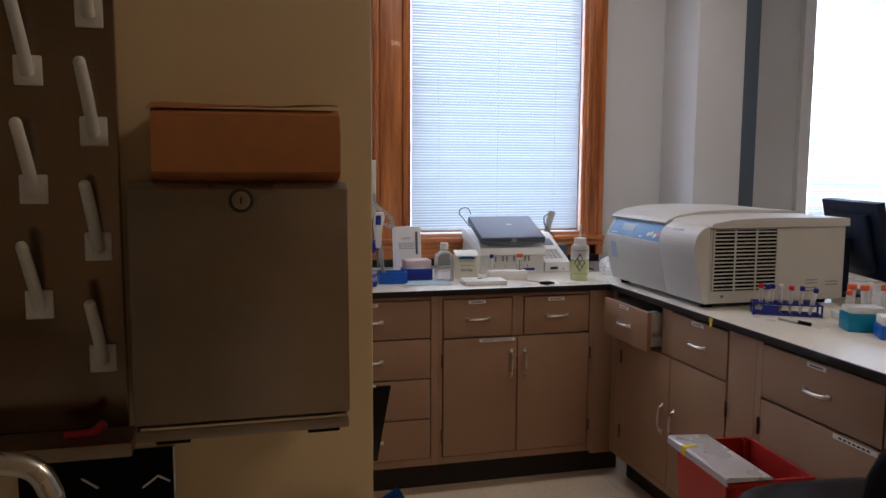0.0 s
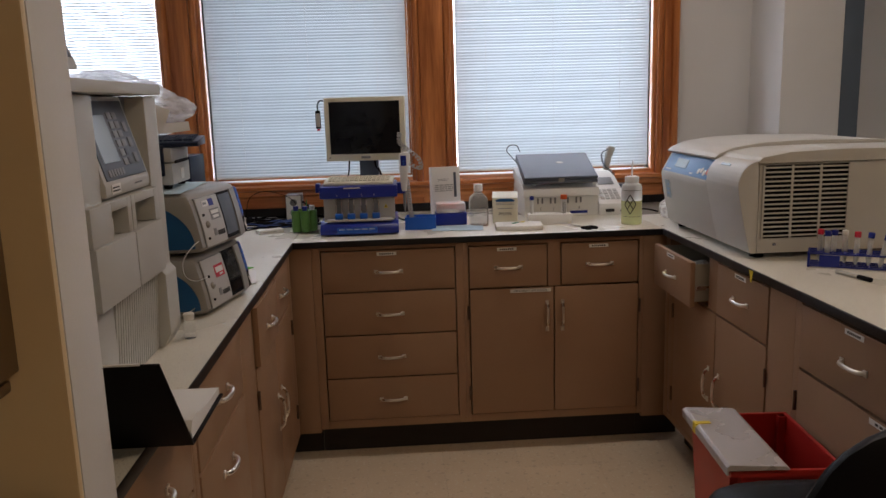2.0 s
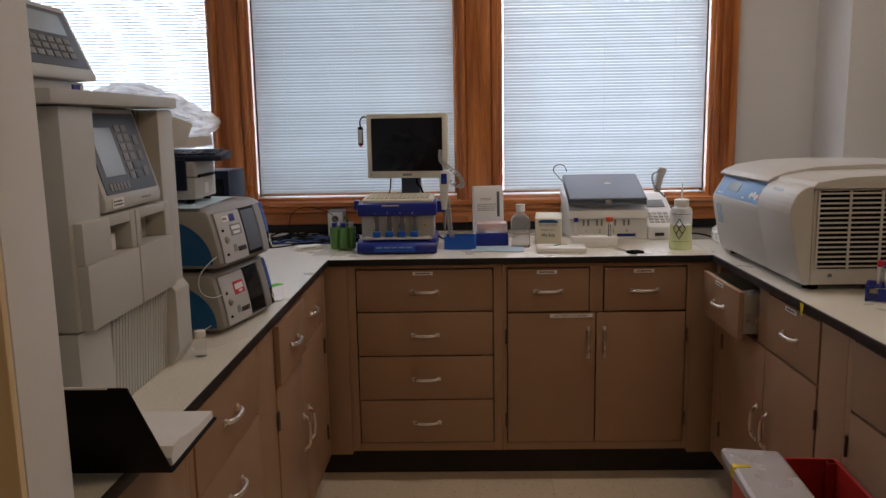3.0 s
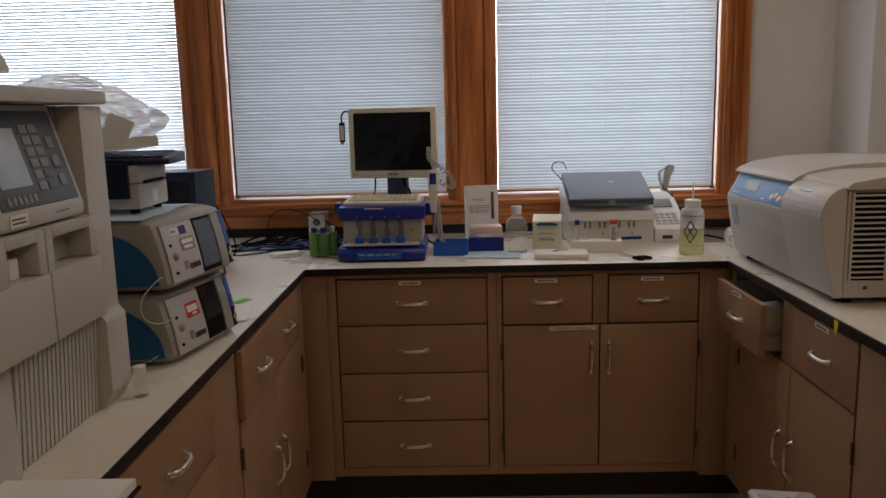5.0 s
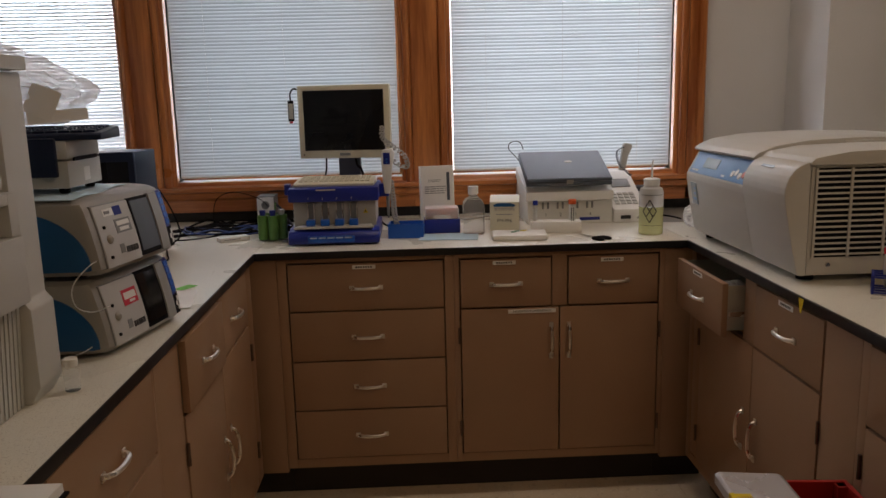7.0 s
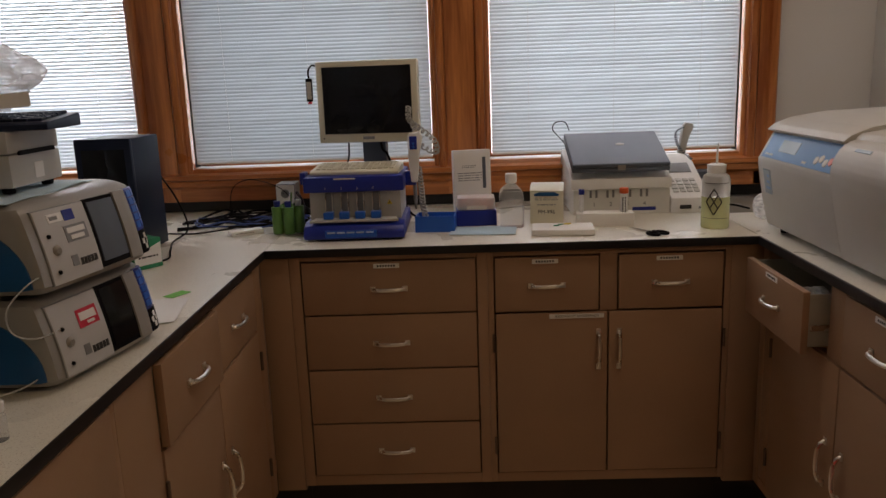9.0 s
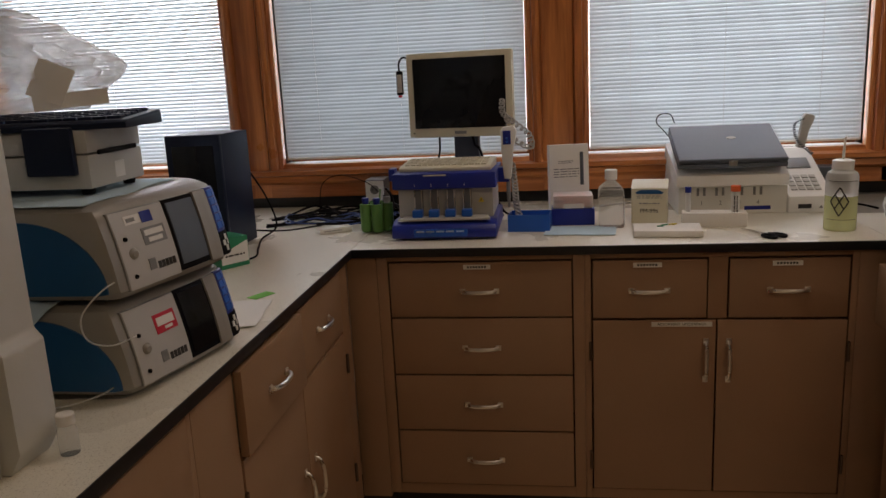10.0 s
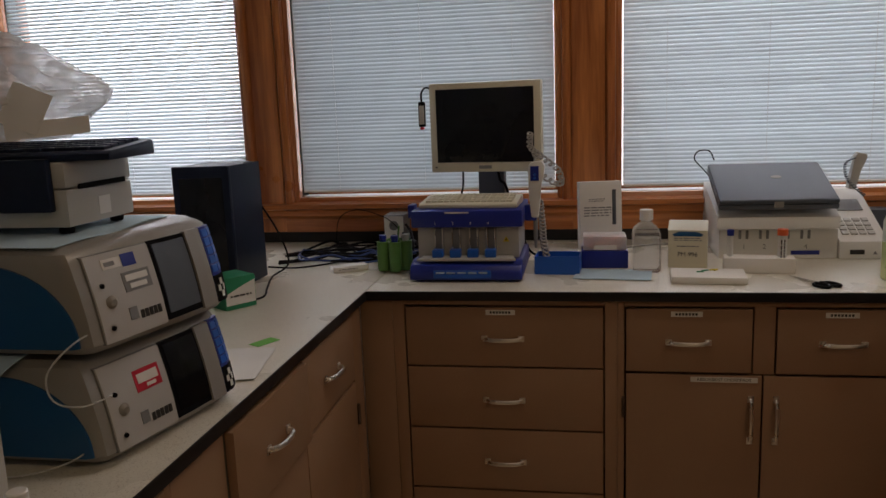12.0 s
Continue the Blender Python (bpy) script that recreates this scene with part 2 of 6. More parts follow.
M_CORD = mat("white_cord", (0.8, 0.8, 0.78), 0.8)
M_GLASS = clear("window_glass", (1, 1, 1), 0.0, 1.45)
M_PLATE = mat("white_label_plastic", (0.78, 0.77, 0.74), 0.5)
M_INK = mat("black_print", (0.03, 0.03, 0.03), 0.6)
M_BLACK = mat("black_plastic", (0.005, 0.005, 0.007), 0.55, vary=0.15, spec=0.08)
M_BLACKG = mat("black_glossy_screen", (0.006, 0.007, 0.010), 0.12, vary=0.1, rvar=0.04, spec=0.28)
M_BEIGE = mat("warm_white_instrument_plastic", (0.58, 0.57, 0.54), 0.42, vary=0.03, scale=6.0, bump=0.04, bump_scale=500)
M_GREYPL = mat("light_grey_instrument_plastic", (0.52, 0.52, 0.49), 0.45, vary=0.04, scale=5.0, bump=0.05, bump_scale=500)
M_WHITE = mat("white_plastic", (0.80, 0.80, 0.77), 0.4, vary=0.03)
M_NAVY = mat("navy_blue_plastic", (0.010, 0.026, 0.27), 0.35, vary=0.08)
M_BLUE = mat("bright_blue_plastic", (0.010, 0.12, 0.55), 0.35, vary=0.06)
M_TEAL = mat("teal_blue_side_panel", (0.003, 0.085, 0.235), 0.4, vary=0.06)
M_RACK = mat("polished_stainless_steel", (0.22, 0.165, 0.12), 0.20, 1.0, vary=0.12, scale=2.5, grain=0.04, rvar=0.08)
M_DRAWER = mat("grey_green_drawer_steel", (0.40, 0.40, 0.35), 0.45, vary=0.08)
M_LOCK = mat("dull_lock_metal", (0.34, 0.30, 0.24), 0.4, 1.0, vary=0.1, scale=60.0)
M_KRAFT = mat("brown_paper_towel", (0.50, 0.40, 0.27), 0.8, vary=0.08, scale=40.0, bump=0.1)
M_POST = mat("blue_grey_upright", (0.09, 0.12, 0.16), 0.5, vary=0.08)

# ---- structure ----
WALL_Y, BLIND_Y, CASE_Y = 0.80, 0.785, 0.735
CEIL_Z, WIN_Z0, WIN_Z1 = 2.95, 1.085, 2.50
X_LEFT, X_RIGHT, Y_BACK = -1.80, 5.00, -5.60
WINDOWS = [(-1.60, -0.652), (-0.452, 0.497), (0.712, 1.668), (3.13, 4.45)]


def structure(name, bm, material, label, category):
    return tagged(part(name, bm, material), label, category, kind="structure")


bm = bmesh.new()
box(bm, X_LEFT - 0.2, X_RIGHT + 0.2, Y_BACK - 0.2, 1.0, -0.05, -0.004)
floor = structure("floor", bm, mat("tile_joint", (0.40, 0.33, 0.24), 0.8), "cream speckled vinyl tile floor with dark joints", "floor")

bm = bmesh.new()
xs = [X_LEFT] + [v for w in WINDOWS for v in w] + [X_RIGHT]
for a, b in zip(xs[0::2], xs[1::2]):
    box(bm, a, b, WALL_Y, WALL_Y + 0.22, 0, CEIL_Z)
for a, b in WINDOWS:
    box(bm, a, b, WALL_Y, WALL_Y + 0.22, 0, WIN_Z0)
    box(bm, a, b, WALL_Y, WALL_Y + 0.22, WIN_Z1, CEIL_Z)
structure("wall_north", bm, M_WALL, "light grey painted wall with four window openings", "wall")

bm = bmesh.new()
box(bm, X_LEFT - 0.2, X_LEFT, Y_BACK, WALL_Y + 0.22, 0, CEIL_Z)
structure("wall_west", bm, M_WALL, "plain light grey painted wall", "wall")
bm = bmesh.new()
box(bm, X_RIGHT, X_RIGHT + 0.2, Y_BACK, WALL_Y + 0.22, 0, CEIL_Z)
structure("wall_east", bm, M_WALL, "plain light grey painted wall", "wall")
bm = bmesh.new()
box(bm, X_LEFT - 0.2, X_RIGHT + 0.2, Y_BACK - 0.2, Y_BACK, 0, CEIL_Z)
structure("wall_south", bm, M_CREAM, "plain cream painted wall", "wall")
bm = bmesh.new()
box(bm, X_LEFT - 0.2, X_RIGHT + 0.2, Y_BACK - 0.2, WALL_Y + 0.22, CEIL_Z, CEIL_Z + 0.1)
structure("ceiling", bm, M_CEIL, "plain white ceiling", "ceiling")

# Added ground plane, pale so that the gaps between slats stay light.
bm = bmesh.new()
box(bm, -400, 400, 1.05, 800, -4.2, -4.0)
structure("ground", bm, mat("added_pale_ground", (0.42, 0.41, 0.38), 0.8, vary=0.15, scale=0.3), "added pale ground plane outside far below the windows", "ground")

# pilaster and blue-grey upright in the corner beyond the windows
bm = bmesh.new()
prism(bm, [(2.165, WALL_Y - 0.001), (2.122, 0.39), (2.395, 0.39), (2.395, WALL_Y - 0.001)], "z", 0, CEIL_Z - 0.002, 0.004)
structure("wall_pilaster", bm, M_WALL, "light grey painted wall pilaster", "pilaster")
bm = bmesh.new()
box(bm, 2.397, 2.486, 0.395, 0.48, 0, CEIL_Z - 0.004, 0.004)
structure("corner_upright", bm, M_POST, "blue-grey upright strip beside the pilaster", "post")

# short partition with its cream face and white end
bm = bmesh.new()
box(bm, X_LEFT, 0.020, -2.1445, -2.046, 0, CEIL_Z, 0.003)
structure("wall_partition", bm, M_WALL, "white partition wall ending beside the counter", "wall")
bm = bmesh.new()
box(bm, X_LEFT, 0.0195, -2.1575, -2.1450, 0, CEIL_Z - 0.002, 0.004)
structure("wall_partition_face", bm, M_CREAM, "cream painted face of the partition wall", "wall")


def casing(name, x0, x1, wide, label):
    """Wooden upright between windows: flat board with stepped mouldings on the window sides."""
    th = thing(name, pose(0, 0, 0), label, "window frame", kind="structure")
    bm = bmesh.new()
    box(bm, x0 + 0.052, x1 - 0.052 if wide else x1 - 0.03, CASE_Y + 0.012, WALL_Y - 0.001, 0.96, 2.62, 0.002)
    part("board", bm, M_WOODV, th)
    for s, e in ((x0, 1),) + (((x1, -1),) if wide else ()):
        bm = bmesh.new()
        prism(bm, [(s, 0.86), (s, CASE_Y + 0.030), (s + e * 0.010, CASE_Y + 0.022), (s + e * 0.016, CASE_Y + 0.022), (s + e * 0.020, CASE_Y + 0.006), (s + e * 0.034, CASE_Y), (s + e * 0.044, CASE_Y + 0.002), (s + e * 0.0515, CASE_Y + 0.016), (s + e * 0.0515, 0.86)], "z", 1.05, 2.55)
        part("moulding", bm, M_WOODV, th)
    return th


casing("window_casing_1", -0.652, -0.452, True, "varnished reddish oak mullion between two windows")
casing("window_casing_2", 0.497, 0.712, True, "varnished reddish oak mullion between two windows")


def end_casing(name, x, s):
    th = thing(name, pose(0, 0, 0), "varnished reddish oak side casing of the windows", "window frame", kind="structure")
    bm = bmesh.new()
    prism(bm, [(x, 0.86), (x, CASE_Y + 0.030), (x + s * 0.010, CASE_Y + 0.022), (x + s * 0.016, CASE_Y + 0.022), (x + s * 0.020, CASE_Y + 0.006), (x + s * 0.034, CASE_Y), (x + s * 0.044, CASE_Y + 0.002), (x + s * 0.0515, CASE_Y + 0.016), (x + s * 0.0515, 0.86)], "z", 1.05, 2.55)
    part("moulding", bm, M_WOODV, th)
    bm = bmesh.new()
    prism(bm, [(x + s * 0.052, WALL_Y - 0.001), (x + s * 0.052, CASE_Y + 0.014), (x + s * 0.085, CASE_Y + 0.014), (x + s * 0.092, CASE_Y + 0.002), (x + s * 0.118, CASE_Y + 0.004), (x + s * 0.128, CASE_Y + 0.020), (x + s * 0.128, WALL_Y - 0.001)], "z", 0.96, 2.62)
    part("board", bm, M_WOODV, th)


end_casing("window_casing_3", 1.668, 1)
end_casing("window_casing_4", -1.60, -1)


def blind(parent, x0, x1, z0, z1, tilt, y, seed, crook):
    """Mini blind: head rail, bottom rail, tilted curved slats, ladder cords."""
    rnd = random.Random(seed)
    th = thing("window_blind", pose(0, y, 0), "white horizontal mini blind lowered over the window", "blind", "window blinds")
    w = x1 - x0 - 0.018
    pts = [(-0.0082, -0.0012), (-0.004, 0.0009), (0.0, 0.0015), (0.004, 0.0009), (0.0082, -0.0012)]
    bm = bmesh.new()
    prism(bm, pts + [(u, v - 0.0005) for u, v in pts[::-1]], "x", -w / 2, w / 2)
    me = bpy.data.meshes.new("slat")
    bm.to_mesh(me)
    bm.free()
    me.materials.append(M_SLAT)
    me.polygons.foreach_set("use_smooth", [True] * len(me.polygons))
    me.set_sharp_from_angle(angle=radians(32))
    pitch = 0.0138
    n = int((z1 - z0 - 0.06) / pitch)
    for i in range(n):
        ob = new("slat", me)
        ob.parent = th
        ob.matrix_basis = pose((x0 + x1) / 2, rnd.uniform(-0.0006, 0.0006), z0 + 0.018 + i * pitch, tilt + rnd.uniform(-crook, crook), rnd.uniform(-0.06, 0.06), 0)
    bm = bmesh.new()
    box(bm, x0 + 0.009, x1 - 0.009, -0.009, 0.009, z0 + 0.002, z0 + 0.010, 0.003)
    part("bottom_rail", bm, M_WHITE, th)
    bm = bmesh.new()
    box(bm, x0 + 0.004, x1 - 0.004, -0.018, 0.018, z1 - 0.03, z1, 0.002)
    part("head_rail", bm, M_WHITE, th)
    for f in (0.16, 0.5, 0.84):
        bm = bmesh.new()
        for dy in (-0.0088, 0.0088):
            tube(bm, [(x0 + (x1 - x0) * f, dy, z0 + 0.005), (x0 + (x1 - x0) * f, dy, z1 - 0.02)], 0.0008, 4)
        part("ladder_cord", bm, M_CORD, th)
    return th


TILTS = [50, 67, 62, 46]
for k, (a, b) in enumerate(WINDOWS):
    win = thing("window_%d" % (k + 1), pose(0, 0, 0), "tall window behind a lowered white mini blind", "window", kind="structure")
    oak = k < 3
    mv, mh = (M_WOODV, M_WOODH) if oak else (M_WHITE, M_WHITE)
    for x0, x1 in ((a, a + 0.010), (b - 0.010, b)):
        bm = bmesh.new()
        box(bm, x0, x1, 0.865, 0.915, WIN_Z0 + 0.010, WIN_Z1 - 0.045, 0.003)
        part("sash_stile", bm, mv, win)
    for z0, z1 in ((WIN_Z0, WIN_Z0 + 0.010), (WIN_Z1 - 0.045, WIN_Z1)):
        bm = bmesh.new()
        box(bm, a, b, 0.865, 0.915, z0, z1, 0.003)
        part("sash_rail", bm, mh, win)
    bm = bmesh.new()
    box(bm, a + 0.011, b - 0.011, 0.888, 0.892, WIN_Z0 + 0.011, WIN_Z1 - 0.046)
    pane = part("pane", bm, M_GLASS, win)
    pane.visible_shadow = False
    blind(win, a, b, WIN_Z0 + 0.012 if oak else 1.02, WIN_Z1 - 0.01, TILTS[k], BLIND_Y + 0.012 if oak else BLIND_Y - 0.01, k, (1.3, 0.5, 0.7, 1.5)[k])
    window_light(a + 0.004, b - 0.004, WIN_Z0 + 0.004, WIN_Z1 - 0.05, (20.0, 11.0, 15.5, 22.0)[k])

# oak sill rail under the three windows
bm = bmesh.new()
prism(bm, [(CASE_Y + 0.014, 0.958), (CASE_Y + 0.014, 1.008), (CASE_Y, 1.020), (CASE_Y + 0.004, 1.040), (CASE_Y - 0.012, 1.046), (CASE_Y - 0.012, 1.062), (CASE_Y + 0.028, 1.068), (CASE_Y + 0.036, 1.083), (0.855, 1.083), (0.855, 1.0), (WALL_Y - 0.001, 1.0), (WALL_Y - 0.001, 0.958)], "x", -1.66, 1.796)
structure("window_sill", bm, M_WOODH, "moulded varnished oak rail and sill under the windows", "sill")
bm = bmesh.new()
prism(bm, [(3.05, WALL_Y - 0.001), (3.05, 0.765), (3.085, 0.758), (3.125, 0.765), (3.132, 0.80), (3.132, WALL_Y + 0.06)], "z", 0.92, 2.6)
structure("window_trim", bm, M_WHITE, "white painted window jamb", "trim")

# ---- counters ----
bm = bmesh.new()
box(bm, -0.80, -0.0008, -2.0445, WALL_Y - 0.002, 0.893, 0.914, 0.0015)
side_top = tagged(part("worktop", bm, M_TOP), "off-white laminate worktop with a black front edge", "worktop")
bm = bmesh.new()
box(bm, 0.0008, 1.474, 0.0, WALL_Y - 0.002, 0.893, 0.914, 0.0015)
back_top = tagged(part("worktop", bm, M_TOP), "off-white laminate worktop with a black front edge below the windows", "worktop")
bm = bmesh.new()
box(bm, 1.4755, 3.40, -3.00, 0.388, 0.893, 0.914, 0.0015)
right_top = tagged(part("worktop", bm, M_TOP), "wide off-white laminate peninsula worktop with a black front edge", "worktop")
for par, e in ((side_top, (-0.0008, 0.002, -2.0445, 0.0)), (back_top, (0.0008, 1.4745, -0.007, 0.0)), (right_top, (1.468, 1.4755, -3.0, 0.0))):
    bm = bmesh.new()
    box(bm, e[0], e[1], e[2], e[3], 0.889, 0.9135, 0.0015)
    part("edge_band", bm, M_EDGE, par, "black laminate edge band")
bm = bmesh.new()
box(bm, -0.80, 1.79, WALL_Y - 0.024, WALL_Y - 0.003, 0.9145, 0.956, 0.003)
structure("backsplash", bm, M_EDGE, "low black backsplash along the window wall", "backsplash")


# ---- cabinets ----
def handle(parent, x, z, upright=False, w=0.098):
    """Bowed flat chrome pull."""
    bm = bmesh.new()
    h = w / 2
    line = smooth_line([(-h, 0.002, 0), (-h + 0.007, -0.012, 0), (-h * 0.5, -0.0195, 0), (0, -0.0215, 0), (h * 0.5, -0.0195, 0), (h - 0.007, -0.012, 0), (h, 0.002, 0)], 4)
    tube(bm, line, 0.0050, 8)
    for s in (-1, 1):
        box(bm, s * h - 0.008, s * h + 0.008, -0.004, 0.0, -0.007, 0.007, 0.0015)
    if upright:
        for v in bm.verts:
            v.co.x, v.co.z = -v.co.z, v.co.x
    for v in bm.verts:
        v.co.z *= 1.15
    part("handle", bm, M_PULL, parent, "bowed chrome pull handle", pose(x, 0, z))


def tag_strip(parent, x, z, w, h, text, size):
    bm = bmesh.new()
    box(bm, x - w / 2, x + w / 2, -0.0012, -0.0002, z - h / 2, z + h / 2)
    strip = part("label_strip", bm, M_PLATE, parent, "white printed label strip")
    if text == "bars":
        bm = bmesh.new()
        for k in range(7):
            box(bm, x - w * 0.36 + k * w * 0.105, x - w * 0.36 + k * w * 0.105 + w * 0.07, -0.0015, -0.0012, z - h * 0.22, z + h * 0.22)
        part("lettering", bm, M_INK, strip)
    elif text:
        writing("lettering", text, size, M_INK, strip, pose(x, -0.0014, z, 90, 0, 0))


def cabinet(m, w, drawers, doors, label, depth=0.60, z0=0.135, rails=(), group="base cabinets"):
    """Steel base cabinet. The front lies in the local plane y = 0, x along the front. drawers: x0, x1, z0, z1, pull, tag; doors: x0, x1, z0, z1, handle x, handle z, hinge side, tag."""
    th = thing("base_cabinet", m, label, "cabinet", group)
    z1 = 0.888
    xs0, xs1 = min(d[0] for d in drawers + doors) - 0.002, max(d[1] for d in drawers + doors) + 0.002
    zs0, zs1 = min(d[2] for d in drawers + doors) - 0.002, max(d[3] for d in drawers + doors) + 0.002
    pieces = [("side_panel", 0, 0.002, 0.0205, depth, z0, z1), ("side_panel", w - 0.002, w, 0.0205, depth, z0, z1), ("back_panel", 0.002, w - 0.002, depth - 0.002, depth, z0, z1), ("bottom_panel", 0.002, w - 0.002, 0.0205, depth - 0.002, z0, z0 + 0.002)]
    pieces += [("stile", 0.0, xs0, 0.0, 0.02, z0, z1), ("stile", xs1, w, 0.0, 0.02, z0, z1), ("rail", xs0, xs1, 0.001, 0.02, z0, zs0), ("rail", xs0, xs1, 0.001, 0.02, zs1, z1)]
    pieces += [("rail", a, b, 0.001, 0.02, c, d) for a, b, c, d in rails]
    for name, *q in pieces:
        bm = bmesh.new()
        box(bm, *q, 0.001 if name in ("stile", "rail") else 0.0)
        part(name, bm, M_CAB, th)
    bm = bmesh.new()
    box(bm, -0.002, w + 0.002, 0.095, 0.105, 0.0, z0)
    part("toe_kick", bm, M_KICK, th, "dark vinyl toe kick")
    for x0, x1, a, b, out, tag in drawers:
        bm = bmesh.new()
        box(bm, x0 + 0.0028, x1 - 0.0022, -0.0030, 0.0145, a + 0.0012, b - 0.0042, 0.0016)
        dr = part("drawer", bm, M_CAB, th, "", pose(0, -out, 0))
        handle(dr, (x0 + x1) / 2, (a + b) / 2 - 0.005 if b - a < 0.3 else b - 0.09)
        for o in dr.children:
            o.location.y = -0.0035
        if out > 0.01:
            bm = bmesh.new()
            for q in ((x0 + 0.008, x0 + 0.011, 0.0145, 0.45, a + 0.02, b - 0.012), (x1 - 0.011, x1 - 0.008, 0.0145, 0.45, a + 0.02, b - 0.012), (x0 + 0.011, x1 - 0.011, 0.0145, 0.45, a + 0.018, a + 0.021), (x0 + 0.011, x1 - 0.011, 0.447, 0.45, a + 0.021, b - 0.012)):
                box(bm, *q)
            part("drawer_box", bm, M_DRAWER, dr, "grey painted steel drawer box")
            for s in (x0 + 0.004, x1 - 0.007):
                bm = bmesh.new()
                box(bm, s, s + 0.003, 0.02, 0.45, a + 0.06, a + 0.075)
                part("runner", bm, M_CHROME, dr, "steel drawer runner")
        if tag:
            tag_strip(dr, (x0 + x1) / 2 - 0.005, b - 0.017, 0.078, 0.014, tag, 0.012)
            for o in dr.children:
                if o.name.startswith("label_strip"):
                    o.location.y = -0.0035
    for x0, x1, a, b, hx, hz, hinge, tag in doors:
        bm = bmesh.new()
        box(bm, x0 + 0.0028, x1 - 0.0022, -0.0030, 0.0145, a + 0.0012, b - 0.0042, 0.0016)
        do = part("door", bm, M_CAB, th)
        handle(do, hx, hz, True)
        for k in ((a + 0.095), (b - 0.095)):
            bm = bmesh.new()
            hxx = x0 - 0.004 if hinge < 0 else x1 + 0.004
            tube(bm, [(hxx, -0.006, k - 0.028), (hxx, -0.006, k + 0.028)], 0.0045, 8)
            part("hinge", bm, M_HINGE, do, "steel barrel hinge with the recess shade in its colour")
        for o in do.children:
            if o.name.startswith("handle"):
                o.location.y = -0.0035
        if tag:
            tag_strip(do, x1 - 0.095, b - 0.015, 0.165, 0.014, tag, 0.0115)
            for o in do.children:
                if o.name.startswith("label_strip"):
                    o.location.y = -0.0035
    return th


FACE = 0.006
# below the windows
cabinet(pose(0.071, FACE, 0), 0.597, [(0.034, 0.564, 0.705, 0.873, 0, "bars"), (0.034, 0.564, 0.528, 0.705, 0, ""), (0.034, 0.564, 0.349, 0.528, 0, ""), (0.034, 0.564, 0.170, 0.349, 0, "")], [], "taupe steel base cabinet with four drawers and chrome pulls")
cabinet(pose(0.6685, FACE, 0), 0.7275, [(0.020, 0.336, 0.699, 0.872, 0, "bars"), (0.391, 0.706, 0.699, 0.872, 0, "bars")], [(0.020, 0.3625, 0.168, 0.697, 0.334, 0.575, -1, "ABSORBENT UNDERPADS"), (0.3625, 0.708, 0.168, 0.697, 0.396, 0.575, 1, "")], "taupe steel base cabinet with two drawers over two doors", rails=[(0.338, 0.389, 0.697, 0.874)])


def filler(x0, x1, y0, y1, z0=0.120):
    th = thing("filler_panel", pose(0, 0, 0), "taupe painted steel filler panel in the cabinet corner", "panel", "filler panels")
    bm = bmesh.new()
    box(bm, x0, x1, y0, y1, z0, 0.888, 0.002)
    part("panel", bm, M_CAB, th)
    bm = bmesh.new()
    box(bm, x0 - 0.09 if x0 < 0 else x0 + 0.0025, x1 - 0.0025 if x0 < 0 else x1 + 0.082, y0 + 0.095, y0 + 0.105, 0.0, 0.1345)
    part("toe_kick", bm, M_KICK, th, "dark vinyl toe kick")


filler(-0.020, 0.070, FACE, FACE + 0.02)
filler(1.3965, 1.498, FACE, FACE + 0.02)

# along the left counter, facing the aisle
LX = -0.011


def left_unit(y0, y1, drawers, doors, label, rails=()):
    return cabinet(pose(LX, y0, 0, 0, 0, 90), y1 - y0, drawers, doors, label, rails=rails)


left_unit(-1.0405, -0.030, [(0.176, 0.5455, 0.703, 0.882, 0.014, ""), (0.5495, 0.928, 0.703, 0.882, 0, "")], [(0.176, 0.5475, 0.168, 0.700, 0.508, 0.435, -1, ""), (0.5475, 0.928, 0.168, 0.700, 0.588, 0.435, 1, "")], "taupe steel base cabinet with one drawer standing slightly open", rails=[(0.176, 0.928, 0.7002, 0.7028)])
left_unit(-1.566, -1.042, [(0.032, 0.506, 0.706, 0.882, 0, ""), (0.032, 0.506, 0.168, 0.703, 0, "")], [], "taupe steel base cabinet with two drawers")
left_unit(-2.0445, -1.5675, [(0.020, 0.4565, 0.706, 0.882, 0, ""), (0.020, 0.4565, 0.168, 0.703, 0, "")], [], "taupe steel base cabinet with two drawers")

# along the peninsula, facing the aisle
RX = 1.484


def right_unit(y1, y0, drawers, doors, label, rails=()):
    return cabinet(pose(RX, y1, 0, 0, 0, -90), y1 - y0, drawers, doors, label, rails=rails)


right_unit(-0.012, -1.040, [(0.040, 0.428, 0.703, 0.868, 0.061, "bars"), (0.506, 0.876, 0.703, 0.882, 0, "bars")], [(0.106, 0.505, 0.168, 0.700, 0.463, 0.435, -1, ""), (0.505, 0.876, 0.168, 0.700, 0.548, 0.435, 1, "")], "taupe steel base cabinet with one small drawer pulled open", rails=[(0.040, 0.876, 0.7002, 0.7028), (0.430, 0.504, 0.703, 0.884), (0.038, 0.104, 0.168, 0.700)])
right_unit(-1.0415, -1.592, [(0.032, 0.538, 0.703, 0.882, 0, "bars")], [(0.032, 0.538, 0.168, 0.700, 0.500, 0.435, -1, "bars")], "taupe steel base cabinet with a drawer over a hinged door")
right_unit(-1.5935, -2.143, [(0.018, 0.532, 0.703, 0.882, 0, ""), (0.018, 0.532, 0.168, 0.700, 0, "")], [], "taupe steel base cabinet with a shallow and a deep drawer")
right_unit(-2.1445, -2.99, [(0.018, 0.828, 0.703, 0.882, 0, ""), (0.018, 0.828, 0.168, 0.700, 0, "")], [], "taupe steel base cabinet with a shallow and a deep drawer")

